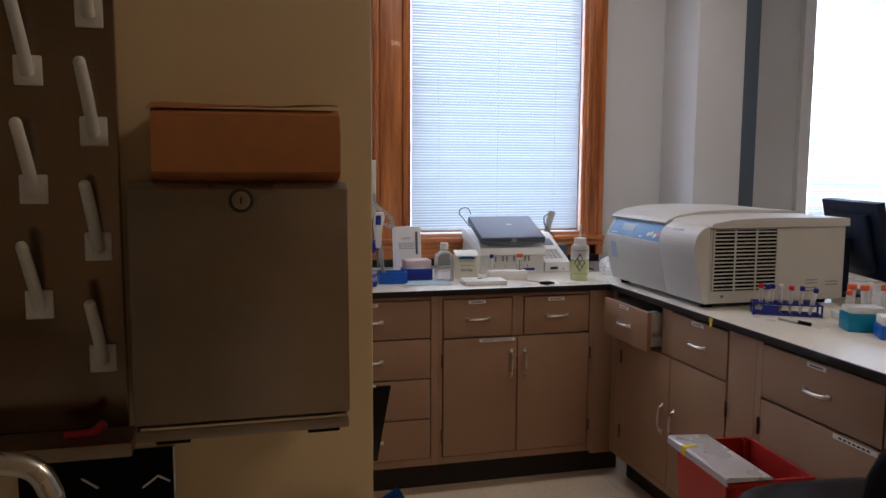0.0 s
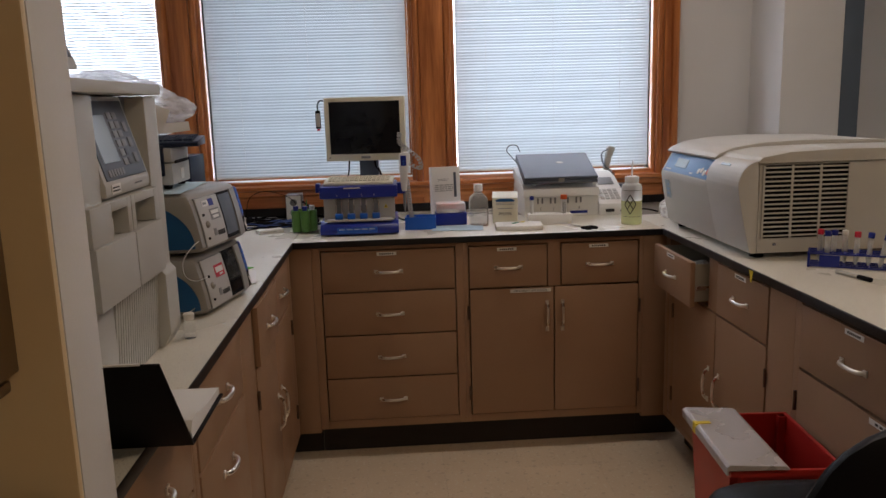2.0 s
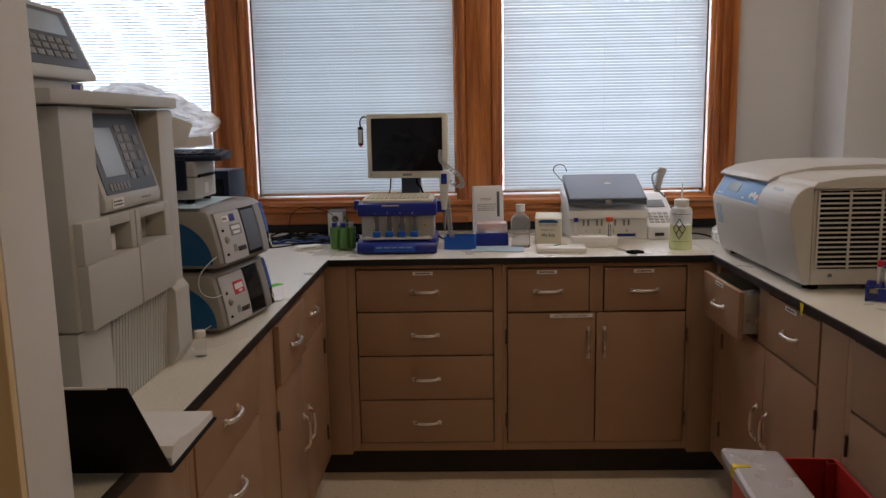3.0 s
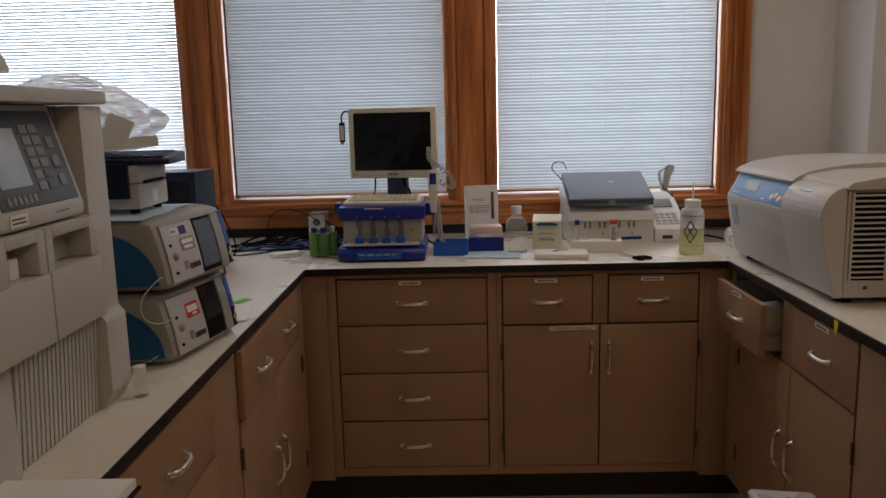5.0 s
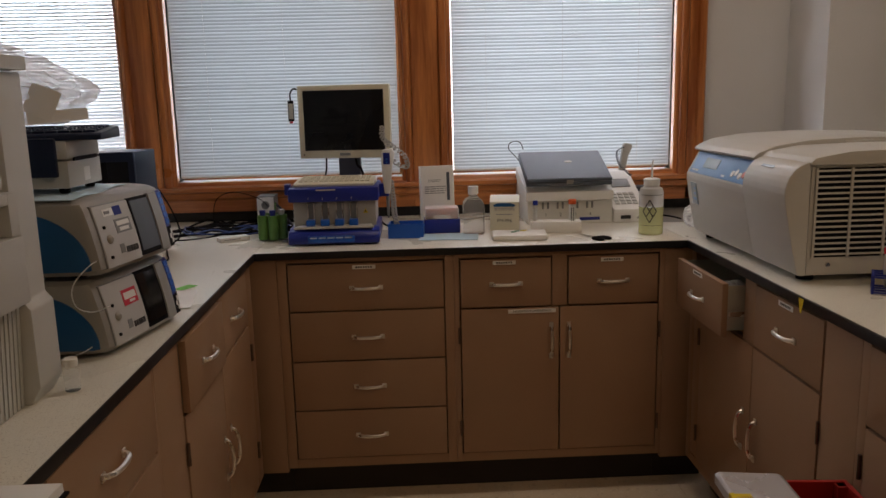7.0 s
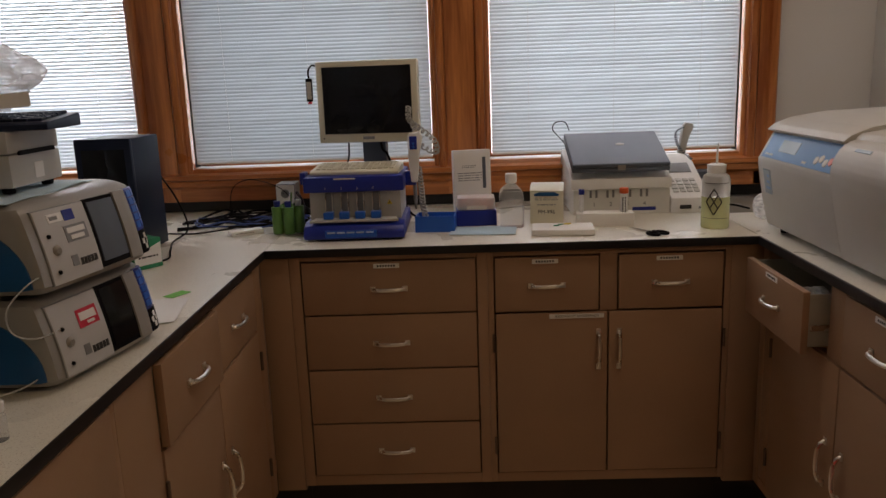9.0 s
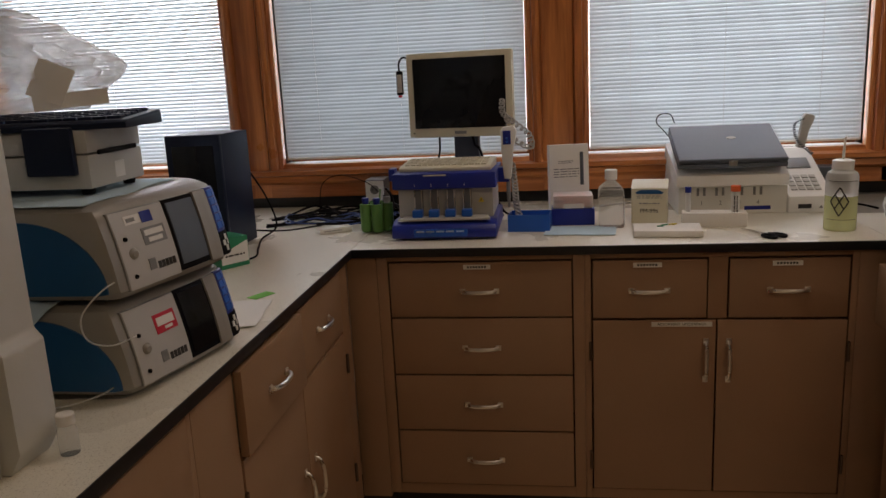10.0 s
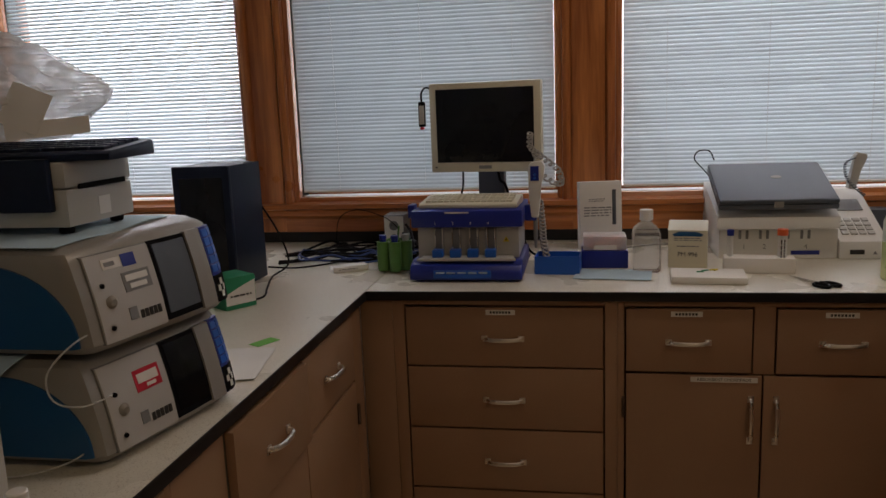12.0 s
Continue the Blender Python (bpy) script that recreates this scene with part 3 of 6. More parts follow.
# ---- more materials ----
M_RED = mat("red_bin_plastic", (0.42, 0.020, 0.014), 0.4, vary=0.08)
M_LID = mat("milky_lid_plastic", (0.60, 0.58, 0.59), 0.3, vary=0.08, trans=0.3)
M_VINYL = mat("black_vinyl_upholstery", (0.004, 0.004, 0.006), 0.36, spec=0.16, vary=0.15, bump=0.15, bump_scale=220, rvar=0.08)
M_CARD = mat("brown_cardboard", (0.44, 0.18, 0.055), 0.75, vary=0.10, scale=4.0, grain=0.05, grain_scale=60)
M_BOXCARD = mat("kraft_cardboard", (0.36, 0.24, 0.17), 0.85, vary=0.08)
M_PANELBLUE = mat("pale_blue_control_panel", (0.16, 0.33, 0.60), 0.35, vary=0.05)
M_LCD = mat("grey_liquid_crystal_screen", (0.44, 0.54, 0.63), 0.2, vary=0.05)
M_DGREY = mat("slate_grey_plastic", (0.085, 0.105, 0.135), 0.42, vary=0.06)
M_MGREY = mat("mid_grey_plastic", (0.22, 0.23, 0.235), 0.45, vary=0.06)
M_LAPTOP = mat("blue_grey_laptop_lid", (0.075, 0.097, 0.135), 0.38, vary=0.05)
M_SILVER = mat("silver_paint", (0.31, 0.30, 0.275), 0.38, 0.15, vary=0.04)
M_DOORGREY = mat("satin_grey_door_paint", (0.50, 0.50, 0.49), 0.38, vary=0.04)
M_BACKBLUE = mat("blue_black_plastic", (0.007, 0.014, 0.038), 0.45, vary=0.1, spec=0.25)
M_CREAMPL = mat("aged_cream_plastic", (0.70, 0.67, 0.53), 0.45, vary=0.04)
M_TRANSL = clear("frosted_plastic", (0.93, 0.95, 0.95), 0.35, 1.2, 0.35)
M_CLEAR = clear("clear_plastic", (0.97, 0.98, 0.98), 0.06, 1.10, 0.16)
M_LIQ = clear("pale_yellow_liquid", (0.88, 0.93, 0.55), 0.15, 1.2, 0.5)
M_ORANGE = mat("orange_plastic_cap", (0.80, 0.13, 0.03), 0.4)
M_PINK = mat("pink_plastic_tips", (0.75, 0.30, 0.24), 0.45)
M_CAPRED = mat("red_plastic_cap", (0.60, 0.02, 0.05), 0.4)
M_GREEN = mat("green_plastic", (0.10, 0.26, 0.06), 0.4, vary=0.08)
M_KGREEN = mat("green_printed_card", (0.015, 0.26, 0.13), 0.55)
M_NOTE = mat("green_paper_note", (0.13, 0.48, 0.06), 0.7)
M_PAPER = mat("white_paper", (0.80, 0.80, 0.78), 0.85, vary=0.03)
M_PAD = mat("pale_blue_absorbent_pad", (0.46, 0.62, 0.72), 0.85, vary=0.08, bump=0.2, bump_scale=120)
M_FOAM = mat("white_foam", (0.82, 0.81, 0.78), 0.9, bump=0.25, bump_scale=350)
M_YELLOW = mat("yellow_tape", (0.75, 0.58, 0.02), 0.5)
M_TEALBOX = mat("teal_plastic_box", (0.0, 0.22, 0.38), 0.4, vary=0.06)
M_BLUECABLE = mat("blue_cable_jacket", (0.03, 0.07, 0.26), 0.5)
M_GREYCABLE = mat("grey_cable_jacket", (0.38, 0.38, 0.36), 0.5)


def film_material():
    m = bpy.data.materials.new("thin_clear_bag_film")
    m.use_nodes = True
    nt = m.node_tree
    b, out = nt.nodes["Principled BSDF"], nt.nodes["Material Output"]
    b.inputs["Base Color"].default_value = (0.82, 0.82, 0.82, 1)
    b.inputs["Roughness"].default_value = 0.18
    tr = nt.nodes.new("ShaderNodeBsdfTransparent")
    tl = nt.nodes.new("ShaderNodeBsdfTranslucent")
    tl.inputs["Color"].default_value = (0.93, 0.93, 0.93, 1)
    m1 = nt.nodes.new("ShaderNodeMixShader")
    m1.inputs[0].default_value = 0.6
    nt.links.new(b.outputs[0], m1.inputs[1])
    nt.links.new(tl.outputs[0], m1.inputs[2])
    m2 = nt.nodes.new("ShaderNodeMixShader")
    nz = nt.nodes.new("ShaderNodeTexNoise")
    nz.inputs["Scale"].default_value, nz.inputs["Detail"].default_value = 8.0, 3.0
    rp = nt.nodes.new("ShaderNodeMapRange")
    rp.inputs["From Min"].default_value, rp.inputs["From Max"].default_value = 0.35, 0.65
    rp.inputs["To Min"].default_value, rp.inputs["To Max"].default_value = 0.30, 0.66
    nt.links.new(nz.outputs["Fac"], rp.inputs["Value"])
    nt.links.new(rp.outputs[0], m2.inputs[0])
    nt.links.new(m1.outputs[0], m2.inputs[1])
    nt.links.new(tr.outputs[0], m2.inputs[2])
    nt.links.new(m2.outputs[0], out.inputs["Surface"])
    return m


M_FILM = film_material()
TOP = 0.9145


def bars(parent, m, w, h, rows, material=None, seed=1):
    """Unreadable print: rows of short bars in the local x, z plane, facing -y."""
    rnd = random.Random(seed)
    bm = bmesh.new()
    for r in range(rows):
        x = -w / 2
        z = h / 2 - (r + 0.5) * h / rows
        while x < w / 2 - 0.004:
            l = min(rnd.uniform(0.08, 0.28) * w, w / 2 - x)
            box(bm, x, x + l, -0.0006, 0.0, z - 0.2 * h / rows, z + 0.2 * h / rows)
            x += l + 0.05 * w
    return part("printing", bm, material or M_INK, parent, "", m)


def solo(name, bm, material, m, label, category, group=""):
    return tagged(part(name, bm, material, None, "", m), label, category, group)


# ---- left counter: liquid chromatography analyser ----
def analyser():
    th = thing("analyser", pose(-0.113, -1.727, TOP, 0, 0, 90), "tall light grey laboratory analyser with keypad console and ribbed grille", "instrument")
    bm = bmesh.new()
    box(bm, 0.002, 0.395, 0.055, 0.55, 0.0, 0.553, 0.004)
    part("housing", bm, M_GREYPL, th)
    bm = bmesh.new()
    box(bm, 0.0, 0.118, 0.004, 0.054, 0.181, 0.552, 0.004)
    part("side_panel", bm, M_GREYPL, th)
    bm = bmesh.new()
    box(bm, 0.0, 0.122, 0.006, 0.054, 0.0, 0.178, 0.003)
    part("base_panel", bm, M_GREYPL, th)
    bm = bmesh.new()
    box(bm, -0.05, 0.487, -0.012, 0.55, 0.555, 0.578, 0.004)
    part("top_tray", bm, M_GREYPL, th)
    bm = bmesh.new()
    prism(bm, [(0.0, 0.366), (-0.004, 0.372), (-0.004, 0.388), (0.043, 0.552), (0.054, 0.552), (0.054, 0.366)], "x", 0.120, 0.378, 0.004)
    con = part("console", bm, M_GREYPL, th)
    tilt = math.degrees(math.atan2(0.047, 0.164))
    face = pose(0.249, -0.0045, 0.389, -tilt)
    bm = bmesh.new()
    box(bm, -0.115, 0.115, -0.0015, 0.003, 0.008, 0.160, 0.001)
    pl = part("keypad_panel", bm, M_DGREY, con, "slate grey keypad panel", face)
    bm = bmesh.new()
    box(bm, -0.098, -0.012, -0.0028, 0.001, 0.040, 0.132, 0.001)
    part("screen", bm, M_LCD, pl, "pale grey liquid crystal screen")
    for r in range(6):
        for c in range(2):
            bm = bmesh.new()
            box(bm, 0.004 + c * 0.028, 0.028 + c * 0.028, -0.0035, 0.0, 0.030 + r * 0.0185, 0.044 + r * 0.0185, 0.001)
            part("key", bm, M_MGREY if r > 1 or c == 0 else M_DGREY, pl)
    for c in range(6):
        bm = bmesh.new()
        box(bm, -0.098 + c * 0.0145, -0.087 + c * 0.0145, -0.0035, 0.0, 0.014, 0.027, 0.001)
        part("key", bm, M_MGREY, pl)
    for r in range(3):
        bm = bmesh.new()
        box(bm, 0.072, 0.092, -0.0035, 0.0, 0.032 + r * 0.032, 0.052 + r * 0.032, 0.001)
        part("key", bm, M_MGREY, pl)
    bm = bmesh.new()
    box(bm, -0.104, -0.056, -0.0062, -0.0042, -0.012, 0.006, 0.0005)
    sticker = part("sticker", bm, M_PAPER, con, "white service sticker", pose(0.249, 0.0, 0.384))
    bars(sticker, pose(-0.08, -0.0062, -0.003), 0.04, 0.012, 2)
    bars(con, pose(0.305, -0.0042, 0.381), 0.05, 0.008, 1, M_MGREY)
    bm = bmesh.new()
    box(bm, 0.380, 0.400, 0.040, 0.054, 0.30, 0.552)
    part("recess_panel", bm, M_MGREY, th)
    bm = bmesh.new()
    prism(bm, [(0.006, 0.0), (-0.012, 0.03), (-0.012, 0.165), (0.0, 0.180), (0.0, 0.552), (0.30, 0.552), (0.30, 0.0)], "x", 0.402, 0.487, 0.004)
    part("pillar", bm, M_GREYPL, th)
    for a, b, p, q in ((0.012, 0.222, 0.115, 0.200), (0.226, 0.400, 0.246, 0.372)):
        bm = bmesh.new()
        box(bm, a, b, -0.016, 0.054, 0.181, 0.292, 0.004)
        d = part("front_door", bm, M_GREYPL, th)
        for e in ((a, p, -0.012, 0.054, 0.2925, 0.362), (q, b, -0.012, 0.054, 0.2925, 0.362), (p, q, -0.012, 0.054, 0.344, 0.362), (p, q, 0.030, 0.054, 0.2925, 0.344)):
            bm = bmesh.new()
            box(bm, *e, 0.002)
            part("pocket_frame", bm, M_GREYPL, d)
    bm = bmesh.new()
    box(bm, 0.155, 0.180, 0.010, 0.030, 0.2925, 0.325, 0.002)
    part("latch", bm, M_WHITE, d)
    bm = bmesh.new()
    box(bm, 0.124, 0.400, 0.030, 0.054, 0.0, 0.178)
    gr = part("grille", bm, M_MGREY, th)
    bm = bmesh.new()
    prism(bm, [(0.006, 0.0), (-0.006, 0.176), (0.0295, 0.176), (0.0295, 0.0)], "x", -0.0045, 0.0045)
    first = part("grille_rib", bm, M_GREYPL, gr, "", pose(0.134, 0.010, 0.001))
    for i in range(1, 20):
        ob = new("grille_rib", first.data)
        ob.parent = gr
        ob.matrix_basis = pose(0.134 + i * 0.0136, 0.010, 0.001)
    return th


analyser()


def controller():
    th = thing("control_unit", pose(-0.27, -1.520, TOP + 0.5785, 0, 0, 90), "sloped grey control unit standing on the analyser", "instrument")
    bm = bmesh.new()
    box(bm, 0.01, 0.255, 0.02, 0.22, 0.0, 0.034, 0.004)
    part("base", bm, M_GREYPL, th)
    bm = bmesh.new()
    box(bm, 0.2, 0.23, 0.016, 0.03, 0.006, 0.028)
    part("socket", bm, M_NAVY, th, "blue socket")
    bm = bmesh.new()
    prism(bm, [(0.0, 0.036), (0.0, 0.046), (0.060, 0.188), (0.075, 0.192), (0.24, 0.05), (0.24, 0.036)], "x", 0.0, 0.275, 0.005)
    sh = part("shell", bm, M_GREYPL, th)
    face = pose(0.1375, 0.001, 0.048, -math.degrees(math.atan2(0.060, 0.142)))
    bm = bmesh.new()
    box(bm, -0.122, 0.122, -0.0015, 0.004, 0.014, 0.142, 0.001)
    pl = part("keypad_panel", bm, M_DGREY, sh, "slate grey keypad panel", face)
    bm = bmesh.new()
    box(bm, -0.10, 0.09, -0.003, 0.0, 0.085, 0.132, 0.001)
    part("screen", bm, M_LCD, pl)
    for r in range(3):
        for c in range(6):
            bm = bmesh.new()
            box(bm, -0.105 + c * 0.032, -0.08 + c * 0.032, -0.004, 0.0, 0.032 + r * 0.016, 0.044 + r * 0.016, 0.001)
            part("key", bm, M_MGREY, pl)


controller()


# ---- left counter: two stacked detectors ----
def detector(z, lower):
    W, H, D = 0.365, 0.158, 0.50
    plan = [(0.0, 0.012), (0.006, 0.0), (0.03, -0.008), (0.10, -0.023), (0.18, -0.041), (0.25, -0.054), (0.285, -0.057), (0.308, -0.051), (0.338, -0.026), (0.357, 0.0), (W, 0.02)]

    def front(u):
        for (a, b), (c, d) in zip(plan, plan[1:]):
            if a <= u <= c:
                return b + (d - b) * (u - a) / (c - a)
        return plan[-1][1]

    def lean(zz):
        return 0.030 * (zz / H) ** 1.5 + (0.012 if zz < 0.001 else 0.0)

    th = thing("detector", pose(-0.075, -1.088, z, 0, 0, 90), ("silver and blue laboratory detector with dark screen and red label" if lower else "silver and blue laboratory detector stacked on another one"), "instrument", "stacked detectors")
    bm = bmesh.new()
    rings = []
    outline = plan + [(W, D), (0.0, D)]
    for zz, inset in ((0.010, 0.010), (0.022, 0.0), (0.06, 0.0), (0.10, 0.0), (0.138, 0.0), (0.150, 0.004), (H, 0.016)):
        ring = []
        for u, v in outline:
            uu = W / 2 + (u - W / 2) * (1 - inset * 2 / W)
            vv = v + (lean(zz) + inset if v < 0.3 else -inset)
            ring.append(bm.verts.new((uu, vv, zz)))
        rings.append(ring)
    n = len(outline)
    for p, q in zip(rings, rings[1:]):
        for i in range(n):
            bm.faces.new((p[i], p[(i + 1) % n], q[(i + 1) % n], q[i]))
    bm.faces.new(rings[0][::-1])
    bm.faces.new(rings[-1])
    body = part("shell", bm, M_SILVER, th)
    for a, b in ((0.05, 0.06), (0.31, 0.06), (0.05, 0.4), (0.31, 0.4)):
        bm = bmesh.new()
        lathe(bm, [(0.012, 0.0), (0.014, 0.010)], 12, (a, b, 0.0))
        part("foot", bm, M_BLACK, th)

    def patch(name, u0, u1, z0, z1, off, material, parent, label="", cut=0.0):
        bm = bmesh.new()
        nu = 10
        grid = []
        for i in range(nu + 1):
            u = u0 + (u1 - u0) * i / nu
            col = []
            for j in range(5):
                zz = z0 + (z1 - z0) * j / 4 + cut * (u - u0)
                col.append((u, front(u) + lean(zz), zz))
            grid.append(col)
        fv = [[bm.verts.new((u, v - off, zz)) for u, v, zz in c] for c in grid]
        bv = [[bm.verts.new((u, v + 0.006, zz)) for u, v, zz in c] for c in grid]
        for i in range(nu):
            for j in range(4):
                bm.faces.new((fv[i][j], fv[i + 1][j], fv[i + 1][j + 1], fv[i][j + 1]))
                bm.faces.new((bv[i][j], bv[i][j + 1], bv[i + 1][j + 1], bv[i + 1][j]))
        for i in range(nu):
            bm.faces.new((fv[i][0], bv[i][0], bv[i + 1][0], fv[i + 1][0]))
            bm.faces.new((fv[i][4], fv[i + 1][4], bv[i + 1][4], bv[i][4]))
        for j in range(4):
            bm.faces.new((fv[0][j], fv[0][j + 1], bv[0][j + 1], bv[0][j]))
            bm.faces.new((fv[nu][j], bv[nu][j], bv[nu][j + 1], fv[nu][j + 1]))
        return part(name, bm, material, parent, label)

    rim = patch("door_gasket", 0.0212, 0.1408, 0.0197, 0.1433, 0.0022, M_MGREY, th)
    door = patch("door", 0.022, 0.140, 0.0205, 0.1425, 0.0042, M_DOORGREY, th, "light grey front door")
    patch("screen_recess", 0.146, 0.234, 0.022, 0.144, 0.0010, M_BLACK, th)
    patch("screen", 0.152, 0.222, 0.032, 0.138, 0.0022, M_DGREY if not lower else M_BLACKG, th, "dark display screen")
    patch("bezel", 0.226, 0.262, 0.020, 0.146, 0.0045, M_SILVER, th)
    kp = patch("keypad", 0.266, 0.304, 0.020, 0.146, 0.0030, M_NAVY, th, "blue membrane keypad")
    patch("arrow_pad", 0.266, 0.304, 0.020, 0.064, 0.0040, M_BLACK, kp)
    for r in range(5):
        for c in range(2):
            patch("key", 0.269 + c * 0.0175, 0.284 + c * 0.0175, 0.070 + r * 0.015, 0.082 + r * 0.015, 0.0042, M_BLUE, kp)
    for du, dz in ((0.011, 0.004), (0.0185, 0.0145), (0.0035, 0.0145), (0.011, 0.025)):
        patch("arrow_key", 0.268 + du, 0.275 + du, 0.023 + dz, 0.033 + dz, 0.0052, M_WHITE, kp)
    if lower:
        lab = patch("red_label", 0.078, 0.128, 0.088, 0.120, 0.0050, M_CAPRED, door, "red printed label")
        patch("white_print", 0.083, 0.123, 0.100, 0.114, 0.0056, M_WHITE, lab)
        patch("small_print", 0.098, 0.116, 0.092, 0.097, 0.0056, M_WHITE, lab)
    else:
        lab = patch("grey_label", 0.076, 0.128, 0.082, 0.110, 0.0050, M_MGREY, door, "grey printed label")
        patch("white_print", 0.081, 0.123, 0.097, 0.106, 0.0056, M_WHITE, lab)
        patch("white_print", 0.086, 0.118, 0.086, 0.093, 0.0056, M_WHITE, lab)
        lab = patch("asset_sticker", 0.048, 0.082, 0.120, 0.134, 0.0050, M_PAPER, door, "white asset sticker")
        patch("bar_print", 0.052, 0.070, 0.124, 0.130, 0.0056, M_MGREY, lab)
        patch("asset_sticker", 0.085, 0.110, 0.118, 0.136, 0.0050, M_NAVY, door, "blue asset sticker")
    for k in range(5):
        patch("dark_print", 0.092 + k * 0.0085, 0.0985 + k * 0.0085, 0.040, 0.052, 0.0050, M_INK, door)
    patch("emblem", 0.072, 0.087, 0.042, 0.060, 0.0050, M_MGREY, door)
    bm = bmesh.new()
    lathe(bm, [(0.010, 0.0), (0.0085, 0.003), (0.005, 0.006)], 16)
    part("door_knob", bm, M_SILVER, door, "", pose(0.046, front(0.046) + lean(0.07) - 0.003, 0.075, 90, 0, -18))
    for zz in (0.040, 0.100):
        bm = bmesh.new()
        lathe(bm, [(0.0035, 0.0), (0.0035, 0.004)], 10)
        part("screw", bm, M_BLACK, door, "", pose(0.038, front(0.038) + lean(zz) - 0.003, zz, 90, 0, -18))
    bm = bmesh.new()
    arc = [(D - 0.006, 0.020), (0.030, 0.020)]
    for k in range(13):
        a = math.pi / 2 * k / 12
        arc.append((0.017 + 0.140 * (1 - math.cos(a)), 0.022 + 0.116 * math.sin(a)))
    arc.append((D - 0.006, 0.138))
    prism(bm, arc, "x", -0.0035, 0.002)
    part("side_panel", bm, M_TEAL, th, "blue side panel")
    return th


detector(TOP, True)
detector(TOP + 0.1585, False)

bm = bmesh.new()
pts = smooth_line([(-0.074, -1.050, 1.115), (-0.090, -1.100, 1.108), (-0.112, -1.135, 1.075), (-0.112, -1.130, 1.035), (-0.095, -1.095, 1.014), (-0.076, -1.050, 1.016)], 8)
tube(bm, pts, 0.0014, 6)
solo("capillary_tubing", bm, M_TRANSL, pose(0, 0, 0), "thin clear tubing looped between the two detectors", "tubing", "tubing on the detectors")
bm = bmesh.new()
tube(bm, smooth_line([(-0.080, -1.060, 0.965), (-0.12, -1.10, 0.935), (-0.20, -1.12, 0.918), (-0.30, -1.12, 0.918)], 8), 0.0014, 6)
solo("capillary_tubing", bm, M_TRANSL, pose(0, 0, 0), "thin clear tubing trailing from the lower detector to the worktop", "tubing", "tubing on the detectors")


def crumpled_sheet(nx, ny, w, d, amp, seed, curl=0.0, thick=0.0012):
    """A thin wavy sheet with real thickness, centred on the origin."""
    bm = bmesh.new()
    top, bot = [], []
    for i in range(nx + 1):
        r1, r2 = [], []
        for j in range(ny + 1):
            x, y = (i / nx - 0.5) * w, (j / ny - 0.5) * d
            z = amp * (0.6 + noise.noise((x * 14 + seed, y * 14, seed * 1.7))) + curl * (abs(i / nx - 0.5) * 2) ** 3
            r1.append(bm.verts.new((x, y, z + thick)))
            r2.append(bm.verts.new((x, y, z)))
        top.append(r1)
        bot.append(r2)
    for i in range(nx):
        for j in range(ny):
            bm.faces.new((top[i][j], top[i + 1][j], top[i + 1][j + 1], top[i][j + 1]))
            bm.faces.new((bot[i][j], bot[i][j + 1], bot[i + 1][j + 1], bot[i + 1][j]))
    for i in range(nx):
        bm.faces.new((top[i][0], bot[i][0], bot[i + 1][0], top[i + 1][0]))
        bm.faces.new((top[i][ny], top[i + 1][ny], bot[i + 1][ny], bot[i][ny]))
    for j in range(ny):
        bm.faces.new((top[0][j], top[0][j + 1], bot[0][j + 1], bot[0][j]))
        bm.faces.new((top[nx][j], bot[nx][j], bot[nx][j + 1], top[nx][j + 1]))
    return bm


D2 = TOP + 0.1585 * 2
solo("absorbent_pad", crumpled_sheet(16, 12, 0.36, 0.30, 0.0035, 3), M_PAD, pose(-0.30, -0.93, D2 - 0.001), "pale blue absorbent pad spread on the upper detector", "pad", "absorbent pads")
solo("absorbent_pad", crumpled_sheet(14, 8, 0.22, 0.10, 0.006, 5), M_PAD, pose(-0.30, -1.115, TOP + 0.150, 16, 0, 0), "pale blue absorbent pad hanging between the two detectors", "pad", "absorbent pads")


def printer():
    z = D2 + 0.004
    th = thing("small_printer", pose(-0.159, -0.985, z, 0, 0, 0), "light grey boxy desktop printer standing on the stacked detectors", "printer")
    bm = bmesh.new()
    box(bm, -0.345, 0.0, 0.0, 0.172, 0.010, 0.066, 0.005)
    part("lower_body", bm, M_GREYPL, th)
    bm = bmesh.new()
    box(bm, -0.345, 0.0, 0.0, 0.172, 0.0675, 0.106, 0.006)
    part("cover", bm, M_GREYPL, th)
    bm = bmesh.new()
    box(bm, -0.002, 0.0025, 0.030, 0.150, 0.064, 0.072)
    part("paper_slot", bm, M_BLACK, th, "dark paper slot")
    bm = bmesh.new()
    box(bm, -0.001, 0.001, 0.075, 0.105, 0.020, 0.048)
    part("emblem", bm, M_WHITE, th)
    for a, b in ((-0.02, 0.02), (-0.02, 0.15), (-0.32, 0.02), (-0.32, 0.15)):
        bm = bmesh.new()
        lathe(bm, [(0.010, 0.0), (0.012, 0.011)], 10, (a, b, 0))
        part("foot", bm, M_BLACK, th)
    bm = bmesh.new()
    box(bm, -0.104, -0.018, -0.014, -0.001, 0.034, 0.112, 0.004)
    tagged(part("wrist_rest", bm, M_BACKBLUE, None, "", pose(-0.159, -0.985, z)), "black pad hanging down the side of the printer", "pad")
    return z


PZ = printer() + 0.1065


